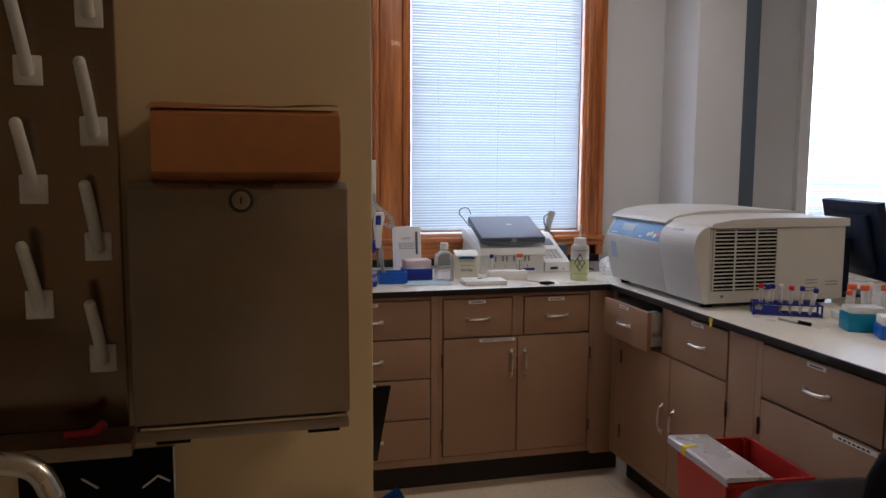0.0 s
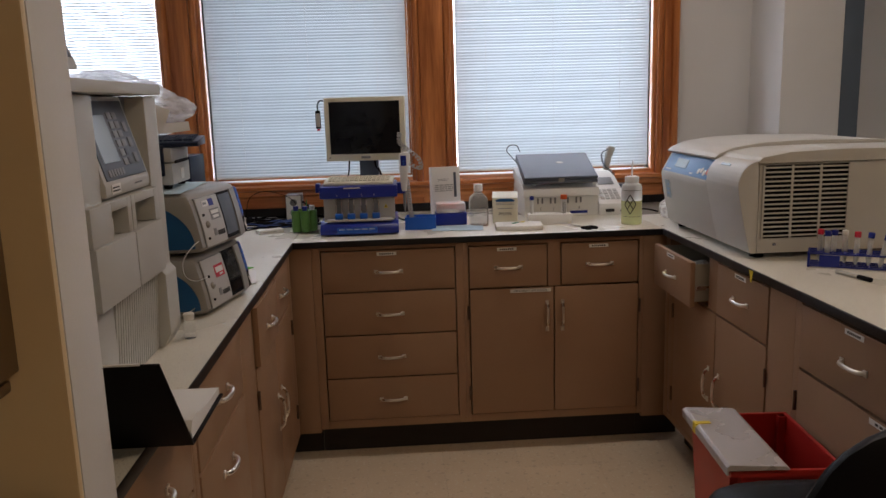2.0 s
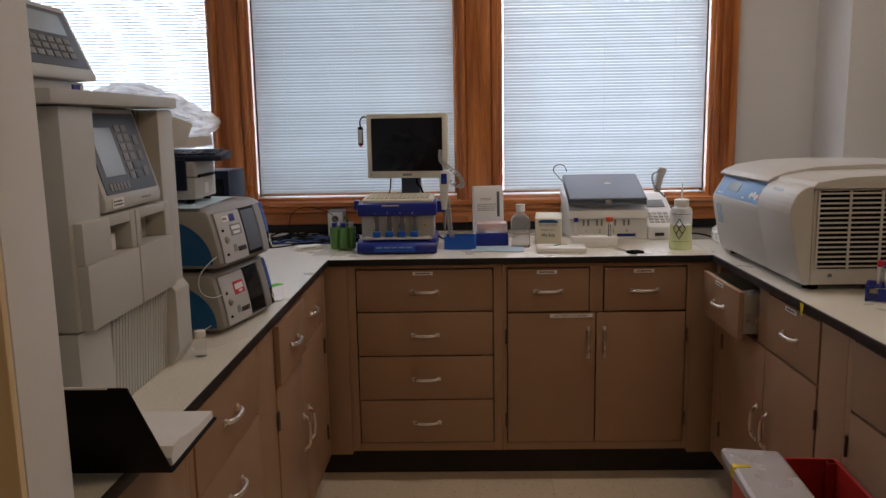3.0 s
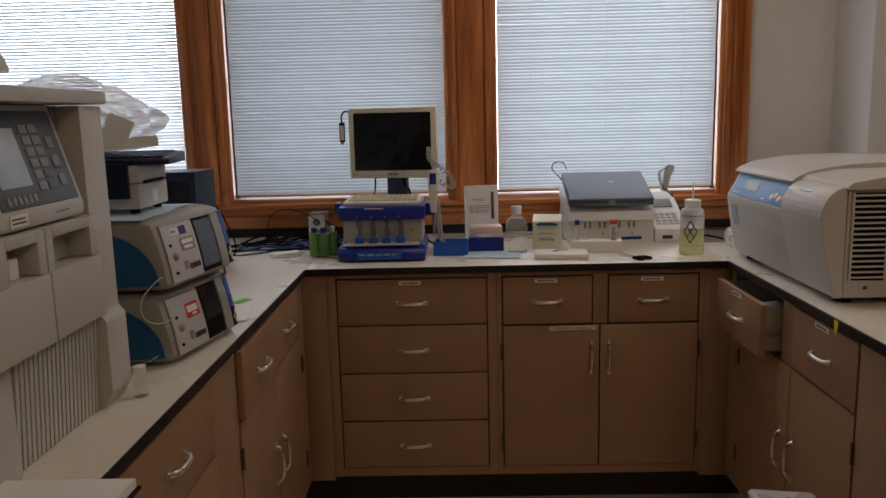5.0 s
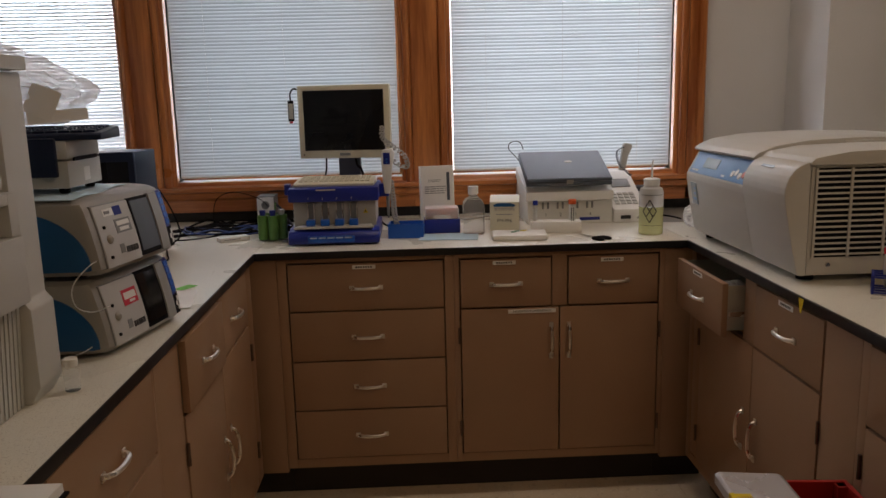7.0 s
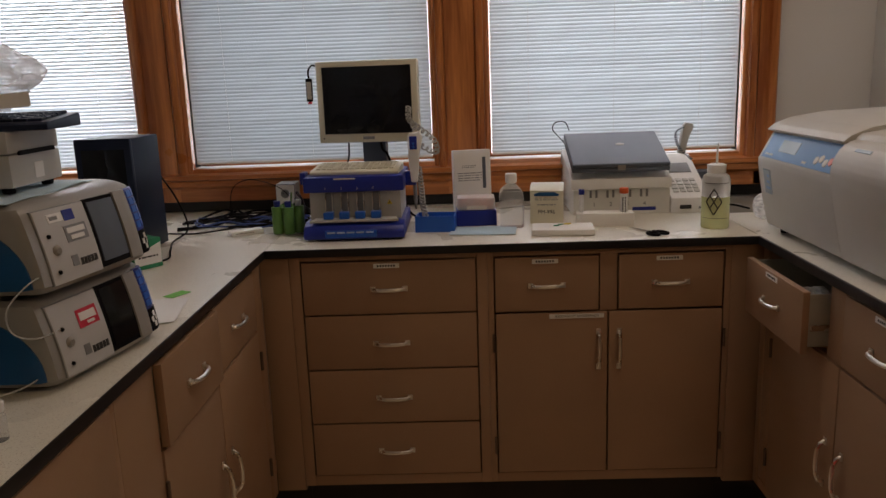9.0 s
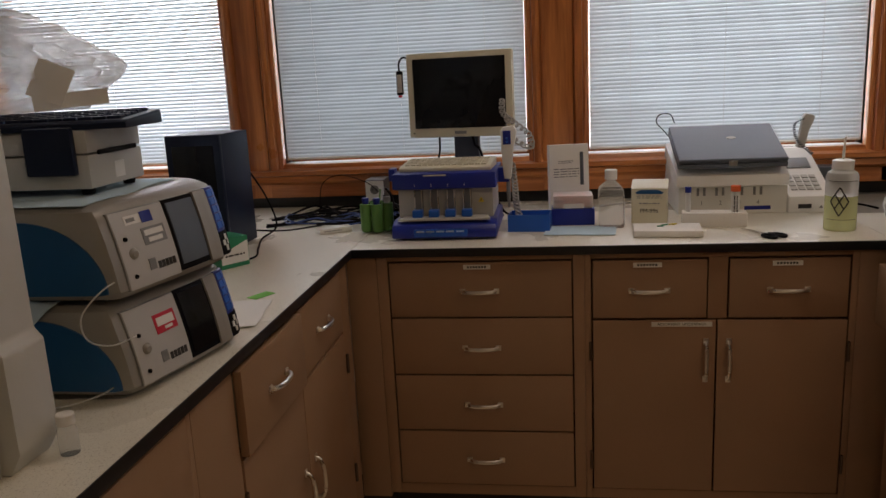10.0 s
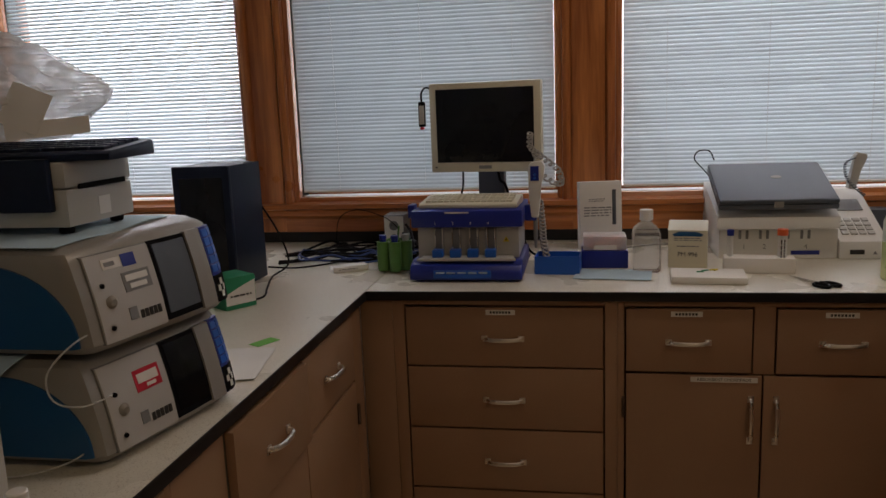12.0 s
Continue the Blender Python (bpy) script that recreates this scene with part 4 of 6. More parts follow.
def keyboard(m, length, depth, body, keycol, label, rows=5, cols=15):
    th = thing("keyboard", m, label, "keyboard", "keyboards")
    bm = bmesh.new()
    prism(bm, [(-depth / 2, 0.0), (-depth / 2, 0.010), (-depth / 2 + 0.008, 0.014), (depth / 2 - 0.006, 0.024), (depth / 2, 0.020), (depth / 2, 0.0)], "x", -length / 2, length / 2, 0.003)
    part("base", bm, body, th)
    kw, kd = (length - 0.03) / cols, (depth - 0.035) / rows
    bm = bmesh.new()
    box(bm, 0.001, kw - 0.001, 0.001, kd - 0.001, 0.0, 0.006, 0.001, 1)
    key = part("key", bm, keycol, th, "", pose(-length / 2 + 0.015, -depth / 2 + 0.018, 0.013 + 0.005 / rows))
    for r in range(rows):
        for c in range(cols):
            if r + c:
                ob = new("key", key.data)
                ob.parent = th
                ob.matrix_basis = pose(-length / 2 + 0.015 + c * kw, -depth / 2 + 0.018 + r * kd, 0.013 + 0.010 * (r + 0.5) / rows)
    return th


keyboard(pose(-0.300, -0.915, PZ, 0, 0, 6), 0.40, 0.155, M_BACKBLUE, M_BACKBLUE, "black computer keyboard lying on the small printer")


def plastic_bag(m, size, label, seed, peak=0.0, group="plastic bags"):
    """Stiff creased film bag: flat facets meeting in sharp folds, leaning towards one high side."""
    th = thing("plastic_bag", m, label, "bag", group)
    bm = bmesh.new()
    bmesh.ops.create_icosphere(bm, subdivisions=5, radius=1.0)
    rnd = random.Random(seed)
    planes = [(Vector((rnd.uniform(-1, 1), rnd.uniform(-1, 1), rnd.uniform(-0.7, 1))).normalized(), rnd.uniform(0.72, 0.92)) for _ in range(26)]
    for v in bm.verts:
        d = v.co.normalized()
        k = min([1.0] + [r / max(d.dot(n), 0.05) for n, r in planes])
        k -= 0.05 * (1 - abs(noise.noise(d * 3.2 + Vector((seed, 0, 0))) * 2)) ** 2 + 0.03 * abs(noise.noise(d * 8 + Vector((0, seed, 0))))
        tall = 1.0 + peak * max(-1.0, min(1.0, -d.x * 1.25))
        z = (d.z * k + 0.72) * size[2] * tall
        v.co = Vector((d.x * size[0] * k, d.y * size[1] * k, max(z, 0.002 * (1 + d.x))))
    part("film", bm, M_FILM, th, "thin crumpled clear film")
    if peak:
        part("paper_tag", crumpled_sheet(10, 8, 0.055, 0.060, 0.010, seed), M_PAPER, th, "creased pale paper tag", pose(size[0] * 0.50, -size[1] * 0.62, size[2] * 0.45, 74, 24, 14))
        part("paper_fold", crumpled_sheet(14, 5, 0.11, 0.024, 0.012, seed + 3), M_PAPER, th, "folded pale paper edge", pose(size[0] * 0.62, -size[1] * 0.52, size[2] * 0.18, 80, -4, 22))
    return th


plastic_bag(pose(-0.285, -0.950, PZ + 0.029, 0, 0, 4), (0.195, 0.120, 0.104), "crumpled clear plastic bag with pale paper inside on the keyboard", 4, 0.20)
solo("paper_sheet", crumpled_sheet(10, 8, 0.20, 0.17, 0.006, 9), M_PAPER, pose(-0.27, -1.31, TOP + 0.5785), "creased white paper lying on top of the analyser", "paper", "loose papers")

# ---- left counter: loose things ----
def vial(x, y):
    th = thing("sample_vial", pose(x, y, TOP), "small clear glass vial with a white cap", "vial")
    bm = bmesh.new()
    lathe(bm, [(0.0125, 0.0), (0.0135, 0.002), (0.0135, 0.036), (0.0095, 0.042), (0.0095, 0.046)], 20)
    part("glass", bm, M_CLEAR, th)
    bm = bmesh.new()
    lathe(bm, [(0.0118, 0.044), (0.0125, 0.045), (0.0125, 0.058), (0.011, 0.0595)], 20)
    part("cap", bm, M_WHITE, th, "white screw cap")


vial(-0.079, -1.256)


def binder():
    th = thing("open_binder", pose(0, -1.86, TOP), "open black binder with white pages overhanging the worktop", "binder")
    bm = bmesh.new()
    box(bm, -0.17, 0.076, 0.0, 0.004, 0.0, 0.222, 0.0015)
    part("front_cover", bm, M_BLACK, th, "black cover standing open", pose(0, -0.004, 0.0, 37))
    bm = bmesh.new()
    box(bm, -0.17, 0.076, 0.0, 0.215, 0.0, 0.004, 0.0015)
    part("back_cover", bm, M_BLACK, th)
    bm = bmesh.new()
    sec = [(0.012, 0.0045), (0.010, 0.018), (0.022, 0.032), (0.045, 0.034), (0.085, 0.026), (0.13, 0.020), (0.21, 0.017), (0.211, 0.0045)]
    prism(bm, sec, "x", -0.155, 0.070)
    part("page_block", bm, M_PAPER, th, "thick block of white pages")
    bm = bmesh.new()
    box(bm, -0.165, 0.05, -0.001, 0.001, 0.0, 0.004)
    part("cover_edge", bm, M_PAPER, th, "", pose(0, -0.137, 0.1785, 37))
    return th


binder()


def tower():
    th = thing("computer_tower", pose(-0.521, -0.018, TOP, 0, 0, -2), "black desktop computer tower standing on the worktop", "computer")
    bm = bmesh.new()
    box(bm, 0.0, 0.165, 0.012, 0.196, 0.006, 0.348, 0.003)
    part("case", bm, M_BACKBLUE, th)
    bm = bmesh.new()
    box(bm, -0.002, 0.167, -0.006, 0.0115, 0.004, 0.350, 0.006)
    part("front_panel", bm, M_BACKBLUE, th, "blue-black front panel")
    bm = bmesh.new()
    box(bm, 0.018, 0.147, -0.0075, -0.0055, 0.05, 0.318, 0.002)
    part("front_cover", bm, M_BLACKG, th, "glossy dark front cover")
    for a in (0.015, 0.130):
        bm = bmesh.new()
        box(bm, a, a + 0.02, 0.03, 0.18, 0.0, 0.007)
        part("foot", bm, M_BLACK, th)


tower()


def wipe_box():
    th = thing("wipe_box", pose(-0.310, -0.165, TOP, 0, 0, 55), "small green and white tissue wipe carton", "box")
    bm = bmesh.new()
    box(bm, -0.044, 0.044, -0.046, 0.046, 0.0, 0.082, 0.0015)
    part("carton", bm, M_KGREEN, th)
    for face in (pose(0, -0.0465, 0.03), pose(0.0445, 0, 0.03, 0, 0, 90)):
        bm = bmesh.new()
        prism(bm, [(-0.042, -0.018), (0.042, -0.018), (0.042, 0.040), (0.0, 0.026), (-0.042, 0.010)], "y", -0.0006, 0.0)
        w = part("white_field", bm, M_PAPER, th, "", face)
        bars(w, pose(0.0, -0.0007, 0.004), 0.06, 0.012, 1)


wipe_box()
solo("paper_sheet", crumpled_sheet(12, 10, 0.15, 0.19, 0.004, 12), M_PAPER, pose(-0.108, -0.630, TOP, 0, 0, 10), "white paper towel lying on the worktop", "paper", "loose papers")
bm = bmesh.new()
box(bm, -0.03, 0.03, -0.016, 0.016, 0.0, 0.001)
solo("sticky_note", bm, M_NOTE, pose(-0.095, -0.475, TOP, 0, 0, 62), "bright green paper note on the worktop", "note")
bm = bmesh.new()
box(bm, -0.055, 0.055, -0.022, 0.022, 0.0, 0.016, 0.0015)
sm = solo("small_carton", bm, M_PAPER, pose(-0.125, 0.270, TOP, 0, 0, 33), "flat white carton with faint print", "box")
bars(sm, pose(-0.01, -0.0222, 0.008), 0.06, 0.007, 1, M_MGREY)


def outlet():
    th = thing("power_outlet", pose(-0.065, 0.66, TOP), "grey surface-mounted power outlet box on the worktop", "outlet")
    bm = bmesh.new()
    box(bm, -0.036, 0.036, -0.03, 0.07, 0.0, 0.118, 0.004)
    part("housing", bm, M_MGREY, th)
    bm = bmesh.new()
    box(bm, -0.034, 0.034, -0.034, -0.0302, 0.004, 0.114, 0.002)
    fp = part("face_plate", bm, M_WHITE, th)
    for zz in (0.035, 0.082):
        bm = bmesh.new()
        lathe(bm, [(0.017, 0.0), (0.016, 0.002)], 16)
        so = part("socket", bm, M_MGREY, fp, "", pose(0, -0.0342, zz, 90))
        bm = bmesh.new()
        for q in (-0.006, 0.006):
            box(bm, q - 0.0012, q + 0.0012, -0.002, 0.005, 0.0018, 0.0026)
        part("slots", bm, M_INK, fp, "", pose(0, -0.0344, zz, 90))


outlet()

# cables lying in a tangle on the worktop behind the screen
rndc = random.Random(11)
for k in range(17):
    x = rndc.uniform(-0.42, -0.30)
    pts = [(x, rndc.uniform(0.34, 0.62), TOP + 0.006)]
    y = rndc.uniform(0.42, 0.62)
    while x < 0.02:
        x += rndc.uniform(0.05, 0.11)
        y = min(0.68, max(0.36, y + rndc.uniform(-0.10, 0.10)))
        pts.append((x, y, TOP + 0.006 + rndc.choice((0.0, 0.004, 0.008, 0.014))))
    bm = bmesh.new()
    tube(bm, smooth_line(pts, 6), 0.0032 if k % 3 else 0.0042, 6)
    mt = (M_BLACK, M_BLUECABLE, M_BLACK)[k % 3]
    solo("cable", bm, mt, pose(0, 0, 0), "blue cable lying on the worktop" if k % 3 == 1 else "black cable lying on the worktop", "cable", "cables on the worktop")
for pts, r, mt, lab in (
    ([(-0.41, 0.20, 1.19), (-0.37, 0.18, 1.15), (-0.32, 0.20, 1.05), (-0.30, 0.22, 0.95), (-0.33, 0.16, 0.919), (-0.29, 0.02, 0.918), (-0.26, -0.10, 0.918), (-0.34, -0.18, 0.918), (-0.40, -0.16, 0.918)], 0.0028, M_BLACK, "black cable hanging from the computer tower"),
    ([(-0.40, 0.30, 0.919), (-0.30, 0.28, 0.920), (-0.22, 0.33, 0.921), (-0.15, 0.42, 0.922), (-0.05, 0.52, 0.93)], 0.0028, M_BLACK, "black cable lying on the worktop"),
    ([(-0.30, 0.70, 0.93), (-0.27, 0.66, 1.02), (-0.19, 0.62, 1.055), (-0.09, 0.60, 1.03), (-0.05, 0.62, 0.99)], 0.0016, M_BLACK, "thin black cable looping to the outlet"),
    ([(-0.02, 0.62, 1.00), (0.02, 0.52, 0.985), (0.03, 0.46, 0.94), (-0.06, 0.50, 0.925), (-0.22, 0.48, 0.925), (-0.34, 0.52, 0.92)], 0.005, M_BLACK, "thick black power cable from the outlet"),
    ([(-0.02, 0.62, 0.95), (0.03, 0.55, 0.95), (0.06, 0.46, 0.925), (-0.02, 0.42, 0.921), (-0.18, 0.44, 0.921)], 0.005, M_BLACK, "thick black power cable from the outlet"),
    ([(0.215, 0.425, 1.20), (0.212, 0.445, 1.175), (0.205, 0.455, 1.13), (0.16, 0.47, 1.00), (0.10, 0.46, 0.925), (0.04, 0.44, 0.92)], 0.0030, M_BLACK, "black cable hanging from the cream monitor"),
    ([(0.325, 0.425, 1.20), (0.33, 0.44, 1.165), (0.345, 0.455, 1.145), (0.37, 0.47, 1.05), (0.42, 0.47, 0.93), (0.50, 0.50, 0.92)], 0.0042, M_BLACK, "black cable hanging from the cream monitor"),
    ([(0.47, 0.45, 0.918), (0.56, 0.48, 0.918), (0.70, 0.60, 0.918), (0.92, 0.70, 0.918)], 0.0028, M_GREYCABLE, "grey cable lying along the back of the worktop"),
):
    bm = bmesh.new()
    tube(bm, smooth_line(pts, 8), r, 8)
    solo("cable", bm, mt, pose(0, 0, 0), lab, "cable", "cables on the worktop")


# ---- window counter: clotting analyser with its screen ----
def clot_analyser():
    th = thing("clotting_analyser", pose(0.26, 0.10, TOP), "navy blue and grey four-channel blood clotting analyser", "instrument")
    bm = bmesh.new()
    prism(bm, [(0.0, 0.006), (0.0, 0.030), (0.012, 0.046), (0.05, 0.056), (0.30, 0.056), (0.30, 0.006)], "x", -0.158, 0.158, 0.006)
    base = part("base", bm, M_NAVY, th, "navy blue base")
    bm = bmesh.new()
    box(bm, -0.090, 0.072, -0.004, 0.008, 0.012, 0.034, 0.003)
    tray = part("front_tray", bm, M_BLUE, base, "bright blue front tray")
    for k in range(5):
        bm = bmesh.new()
        box(bm, -0.082 + k * 0.030, -0.058 + k * 0.030, -0.0055, -0.0035, 0.026, 0.031)
        part("tray_slot", bm, M_TRANSL, tray)
    bm = bmesh.new()
    prism(bm, [(-0.140, 0.018), (0.140, 0.018), (0.130, 0.046), (0.130, 0.07), (-0.130, 0.07), (-0.130, 0.046)], "z", 0.0565, 0.064, 0.002)
    part("deck", bm, M_GREYPL, th, "light grey measuring deck")
    bm = bmesh.new()
    box(bm, -0.145, 0.145, 0.075, 0.30, 0.0565, 0.146, 0.003)
    part("rear_body", bm, M_GREYPL, th)
    for k in range(4):
        x = -0.082 + k * 0.050
        bm = bmesh.new()
        box(bm, x - 0.014, x + 0.014, 0.066, 0.0745, 0.066, 0.144, 0.002)
        col = part("channel_column", bm, M_MGREY, th)
        for q in (-0.011, 0.011):
            bm = bmesh.new()
            tube(bm, [(x + q, 0.060, 0.066), (x + q, 0.060, 0.144)], 0.0022, 8)
            part("guide_rod", bm, M_CHROME, col)
        bm = bmesh.new()
        box(bm, x - 0.0155, x + 0.0155, 0.030, 0.060, 0.0645, 0.086, 0.003)
        part("cuvette_holder", bm, M_BLUE, th, "bright blue cuvette holder")
        writing("lettering", str(k + 1), 0.011, M_WHITE, th, pose(x - 0.006, 0.0425, 0.160, 90))
    bm = bmesh.new()
    box(bm, -0.158, 0.158, 0.045, 0.30, 0.1475, 0.196, 0.006)
    part("top_deck", bm, M_NAVY, th, "navy blue top deck")
    bm = bmesh.new()
    box(bm, -0.060, 0.008, 0.0435, 0.046, 0.188, 0.192)
    part("sticker", bm, M_CREAMPL, th)
    bm = bmesh.new()
    box(bm, -0.178, -0.159, 0.10, 0.15, 0.168, 0.206, 0.004)
    part("holder_clip", bm, M_NAVY, th)
    bm = bmesh.new()
    prism(bm, [(0.100, 0.102), (0.118, 0.102), (0.109, 0.118)], "y", 0.0735, 0.075)
    ws = part("warning_sticker", bm, M_YELLOW, th, "yellow and black warning triangle")
    bm = bmesh.new()
    prism(bm, [(0.106, 0.106), (0.112, 0.106), (0.109, 0.113)], "y", 0.0730, 0.0734)
    part("warning_mark", bm, M_INK, ws)


clot_analyser()
keyboard(pose(0.262, 0.262, TOP + 0.1965, 0, 0, -3), 0.285, 0.145, M_CREAMPL, M_CREAMPL, "small cream computer keyboard lying on the blue analyser", 5, 14)


def monitor(m, w, h, body, label, legh, inset, tilt=0.0, badge=True, back=False):
    """Flat screen on a foot; the screen faces local -y."""
    th = thing("computer_monitor", m, label, "monitor", "computer monitors")
    mid = legh + h * 0.5
    lean = pose(0, 0, mid) @ pose(0, 0, 0, -tilt, 0, 0) @ pose(0, 0, -mid)
    bm = bmesh.new()
    box(bm, -w / 2, w / 2, 0.0, 0.035, legh, legh + h, 0.006)
    part("frame", bm, body, th, "", lean)
    bm = bmesh.new()
    prism(bm, [(-w * 0.36, legh + h * 0.12), (w * 0.36, legh + h * 0.12), (w * 0.36, legh + h * 0.86), (-w * 0.36, legh + h * 0.86)], "y", 0.0352, 0.062, 0.012)
    part("rear_shell", bm, body, th, "", lean)
    bm = bmesh.new()
    box(bm, -w / 2 + inset, w / 2 - inset, -0.002, 0.002, legh + inset * 1.35, legh + h - inset * 0.85, 0.0006)
    part("screen", bm, M_BLACKG, th, "dark switched-off screen", lean)
    if badge:
        bm = bmesh.new()
        box(bm, -0.020, 0.020, -0.0018, -0.0002, legh + 0.010, legh + 0.020, 0.0004)
        part("badge", bm, M_MGREY, th)
        bm = bmesh.new()
        box(bm, -w / 2 + 0.014, -w / 2 + 0.020, -0.0018, -0.0002, legh + 0.013, legh + 0.017)
        part("power_button", bm, M_INK, th)
    bm = bmesh.new()
    box(bm, -0.042, 0.042, 0.064, 0.100, 0.012, legh + h * 0.5, 0.006)
    part("stand", bm, M_DGREY if not back else body, th)
    bm = bmesh.new()
    lathe(bm, [(0.115, 0.0), (0.118, 0.004), (0.112, 0.011), (0.05, 0.013)], 32, (0, 0.075, 0))
    part("foot", bm, M_DGREY if not back else body, th)
    return th


monitor(pose(0.289, 0.400, TOP, 0, 0, -8), 0.350, 0.272, M_CREAMPL, "cream-framed flat computer monitor, switched off", 0.281, 0.022)


def card_reader():
    th = thing("card_reader", pose(0.088, 0.445, 1.385), "small black reader hanging beside the cream monitor", "reader")
    bm = bmesh.new()
    box(bm, -0.011, 0.011, -0.006, 0.006, -0.048, 0.030, 0.004)
    part("casing", bm, M_BLACK, th)
    bm = bmesh.new()
    box(bm, -0.008, 0.008, -0.008, -0.0062, -0.040, 0.018, 0.001)
    part("face", bm, M_GREYPL, th)
    bm = bmesh.new()
    box(bm, -0.006, 0.006, -0.007, 0.004, -0.056, -0.0485, 0.001)
    part("red_tip", bm, M_CAPRED, th)
    bm = bmesh.new()
    tube(bm, smooth_line([(0.0, 0.0, 0.030), (0.0, 0.0, 0.055), (0.012, 0.0, 0.072), (0.026, 0.004, 0.07)], 6), 0.003, 8)
    part("cord", bm, M_BLACK, th)


card_reader()


def pipette():
    th = thing("electronic_pipette", pose(0.448, 0.250, TOP), "white and blue electronic pipette hanging on the analyser", "pipette")
    bm = bmesh.new()
    prism(bm, [(-0.019, 0.306), (-0.012, 0.318), (0.020, 0.322), (0.030, 0.306), (0.026, 0.280), (0.018, 0.25), (0.014, 0.20), (0.009, 0.16), (-0.011, 0.16), (-0.015, 0.20), (-0.018, 0.25)], "y", -0.014, 0.014, 0.004)
    body = part("body", bm, M_WHITE, th)
    bm = bmesh.new()
    box(bm, -0.012, 0.012, -0.0165, -0.0142, 0.266, 0.308, 0.002)
    part("display", bm, M_NAVY, body, "blue display panel")
    for zz in (0.274, 0.284):
        bm = bmesh.new()
        lathe(bm, [(0.004, 0.0), (0.0035, 0.002)], 10)
        part("button", bm, M_BLUE, body, "", pose(0.0, -0.0165, zz, 90))
    bm = bmesh.new()
    lathe(bm, [(0.003, 0.0), (0.006, 0.03), (0.007, 0.09)], 12, (0, 0, 0.07))
    part("shaft", bm, M_MGREY, th)
    bm = bmesh.new()
    box(bm, -0.032, 0.004, -0.008, 0.03, 0.15, 0.196, 0.004)
    part("bracket", bm, M_NAVY, th)

    def coil(line, r, turns):
        line = smooth_line(line, 24)
        pts = []
        n = len(line)
        for i, p in enumerate(line):
            a = 2 * math.pi * turns * i / n
            pts.append(p + Vector((math.cos(a) * r, math.sin(a) * r * 0.6, math.sin(a) * r * 0.8)))
        return smooth_line(pts, 3)

    bm = bmesh.new()
    tube(bm, coil([(0.0, 0.02, 0.345), (0.02, 0.03, 0.28), (0.07, 0.04, 0.25), (0.065, 0.04, 0.29), (0.02, 0.03, 0.33), (-0.012, 0.02, 0.36), (-0.012, 0.02, 0.40)], 0.0075, 22), 0.0028, 5)
    part("coiled_cord", bm, M_GREYCABLE, th, "grey coiled cord")
    bm = bmesh.new()
    tube(bm, coil([(0.012, 0.03, 0.20), (0.018, 0.03, 0.14), (0.022, 0.02, 0.08), (0.035, 0.015, 0.02)], 0.0085, 18), 0.0032, 5)
    part("coiled_cord", bm, M_GREYCABLE, th, "grey coiled cord")


pipette()


def tube_stand():
    th = thing("tube_stand", pose(0.022, 0.262, TOP), "green plastic tube stand holding small blue-capped tubes", "stand")
    for k, (x, y) in enumerate(((-0.030, -0.016), (0.008, -0.026), (0.036, 0.0), (-0.012, 0.022), (0.022, 0.030))):
        bm = bmesh.new()
        lathe(bm, [(0.0165, 0.004), (0.019, 0.012), (0.019, 0.092), (0.0155, 0.094), (0.0155, 0.06)], 18, (x, y, 0))
        part("cup", bm, M_GREEN, th)
        if k < 3:
            bm = bmesh.new()
            lathe(bm, [(0.010, 0.062), (0.010, 0.100), (0.0115, 0.1005), (0.0115, 0.112)], 14, (x, y, 0))
            part("tube_cap", bm, M_NAVY if k < 2 else M_GREYPL, th, "blue tube cap" if k < 2 else "")
    for k in range(2):
        bm = bmesh.new()
        tube(bm, [(0.004 + k * 0.01, 0.01, 0.05), (0.014 + k * 0.012, 0.014, 0.135 - k * 0.02)], 0.003, 8)
        part("pen", bm, (M_GREEN, M_DGREY)[k], th)


tube_stand()


def leaflet_holder():
    th = thing("leaflet_holder", pose(0.640, 0.47, TOP, -4, 0, 10), "upright white cardboard leaflet box with a dark slot", "box")
    bm = bmesh.new()
    box(bm, -0.066, 0.066, 0.0, 0.045, 0.0, 0.236, 0.002)
    part("carton", bm, M_WHITE, th)
    bm = bmesh.new()
    box(bm, 0.036, 0.048, -0.002, 0.001, 0.10, 0.21, 0.005)
    part("slot", bm, M_DGREY, th, "dark finger slot")
    bars(th, pose(-0.012, -0.0002, 0.178), 0.05, 0.012, 2, M_MGREY, 3)
    bars(th, pose(-0.010, -0.0002, 0.142), 0.085, 0.034, 4, M_MGREY, 5)


leaflet_holder()


def open_tray(name, m, w, d, h, material, label, category, lid=None):
    th = thing(name, m, label, category)
    bm = bmesh.new()
    t = 0.003
    box(bm, -w / 2, w / 2, -d / 2, d / 2, 0.0, t)
    for q in ((-w / 2, -w / 2 + t, -d / 2, d / 2), (w / 2 - t, w / 2, -d / 2, d / 2), (-w / 2 + t, w / 2 - t, -d / 2, -d / 2 + t), (-w / 2 + t, w / 2 - t, d / 2 - t, d / 2)):
        box(bm, *q, t, h)
    part("tray_body", bm, material, th)
    return th


open_tray("blue_tray", pose(0.512, 0.245, TOP, 0, 0, -4), 0.128, 0.085, 0.052, M_BLUE, "bright blue open plastic tray", "tray")


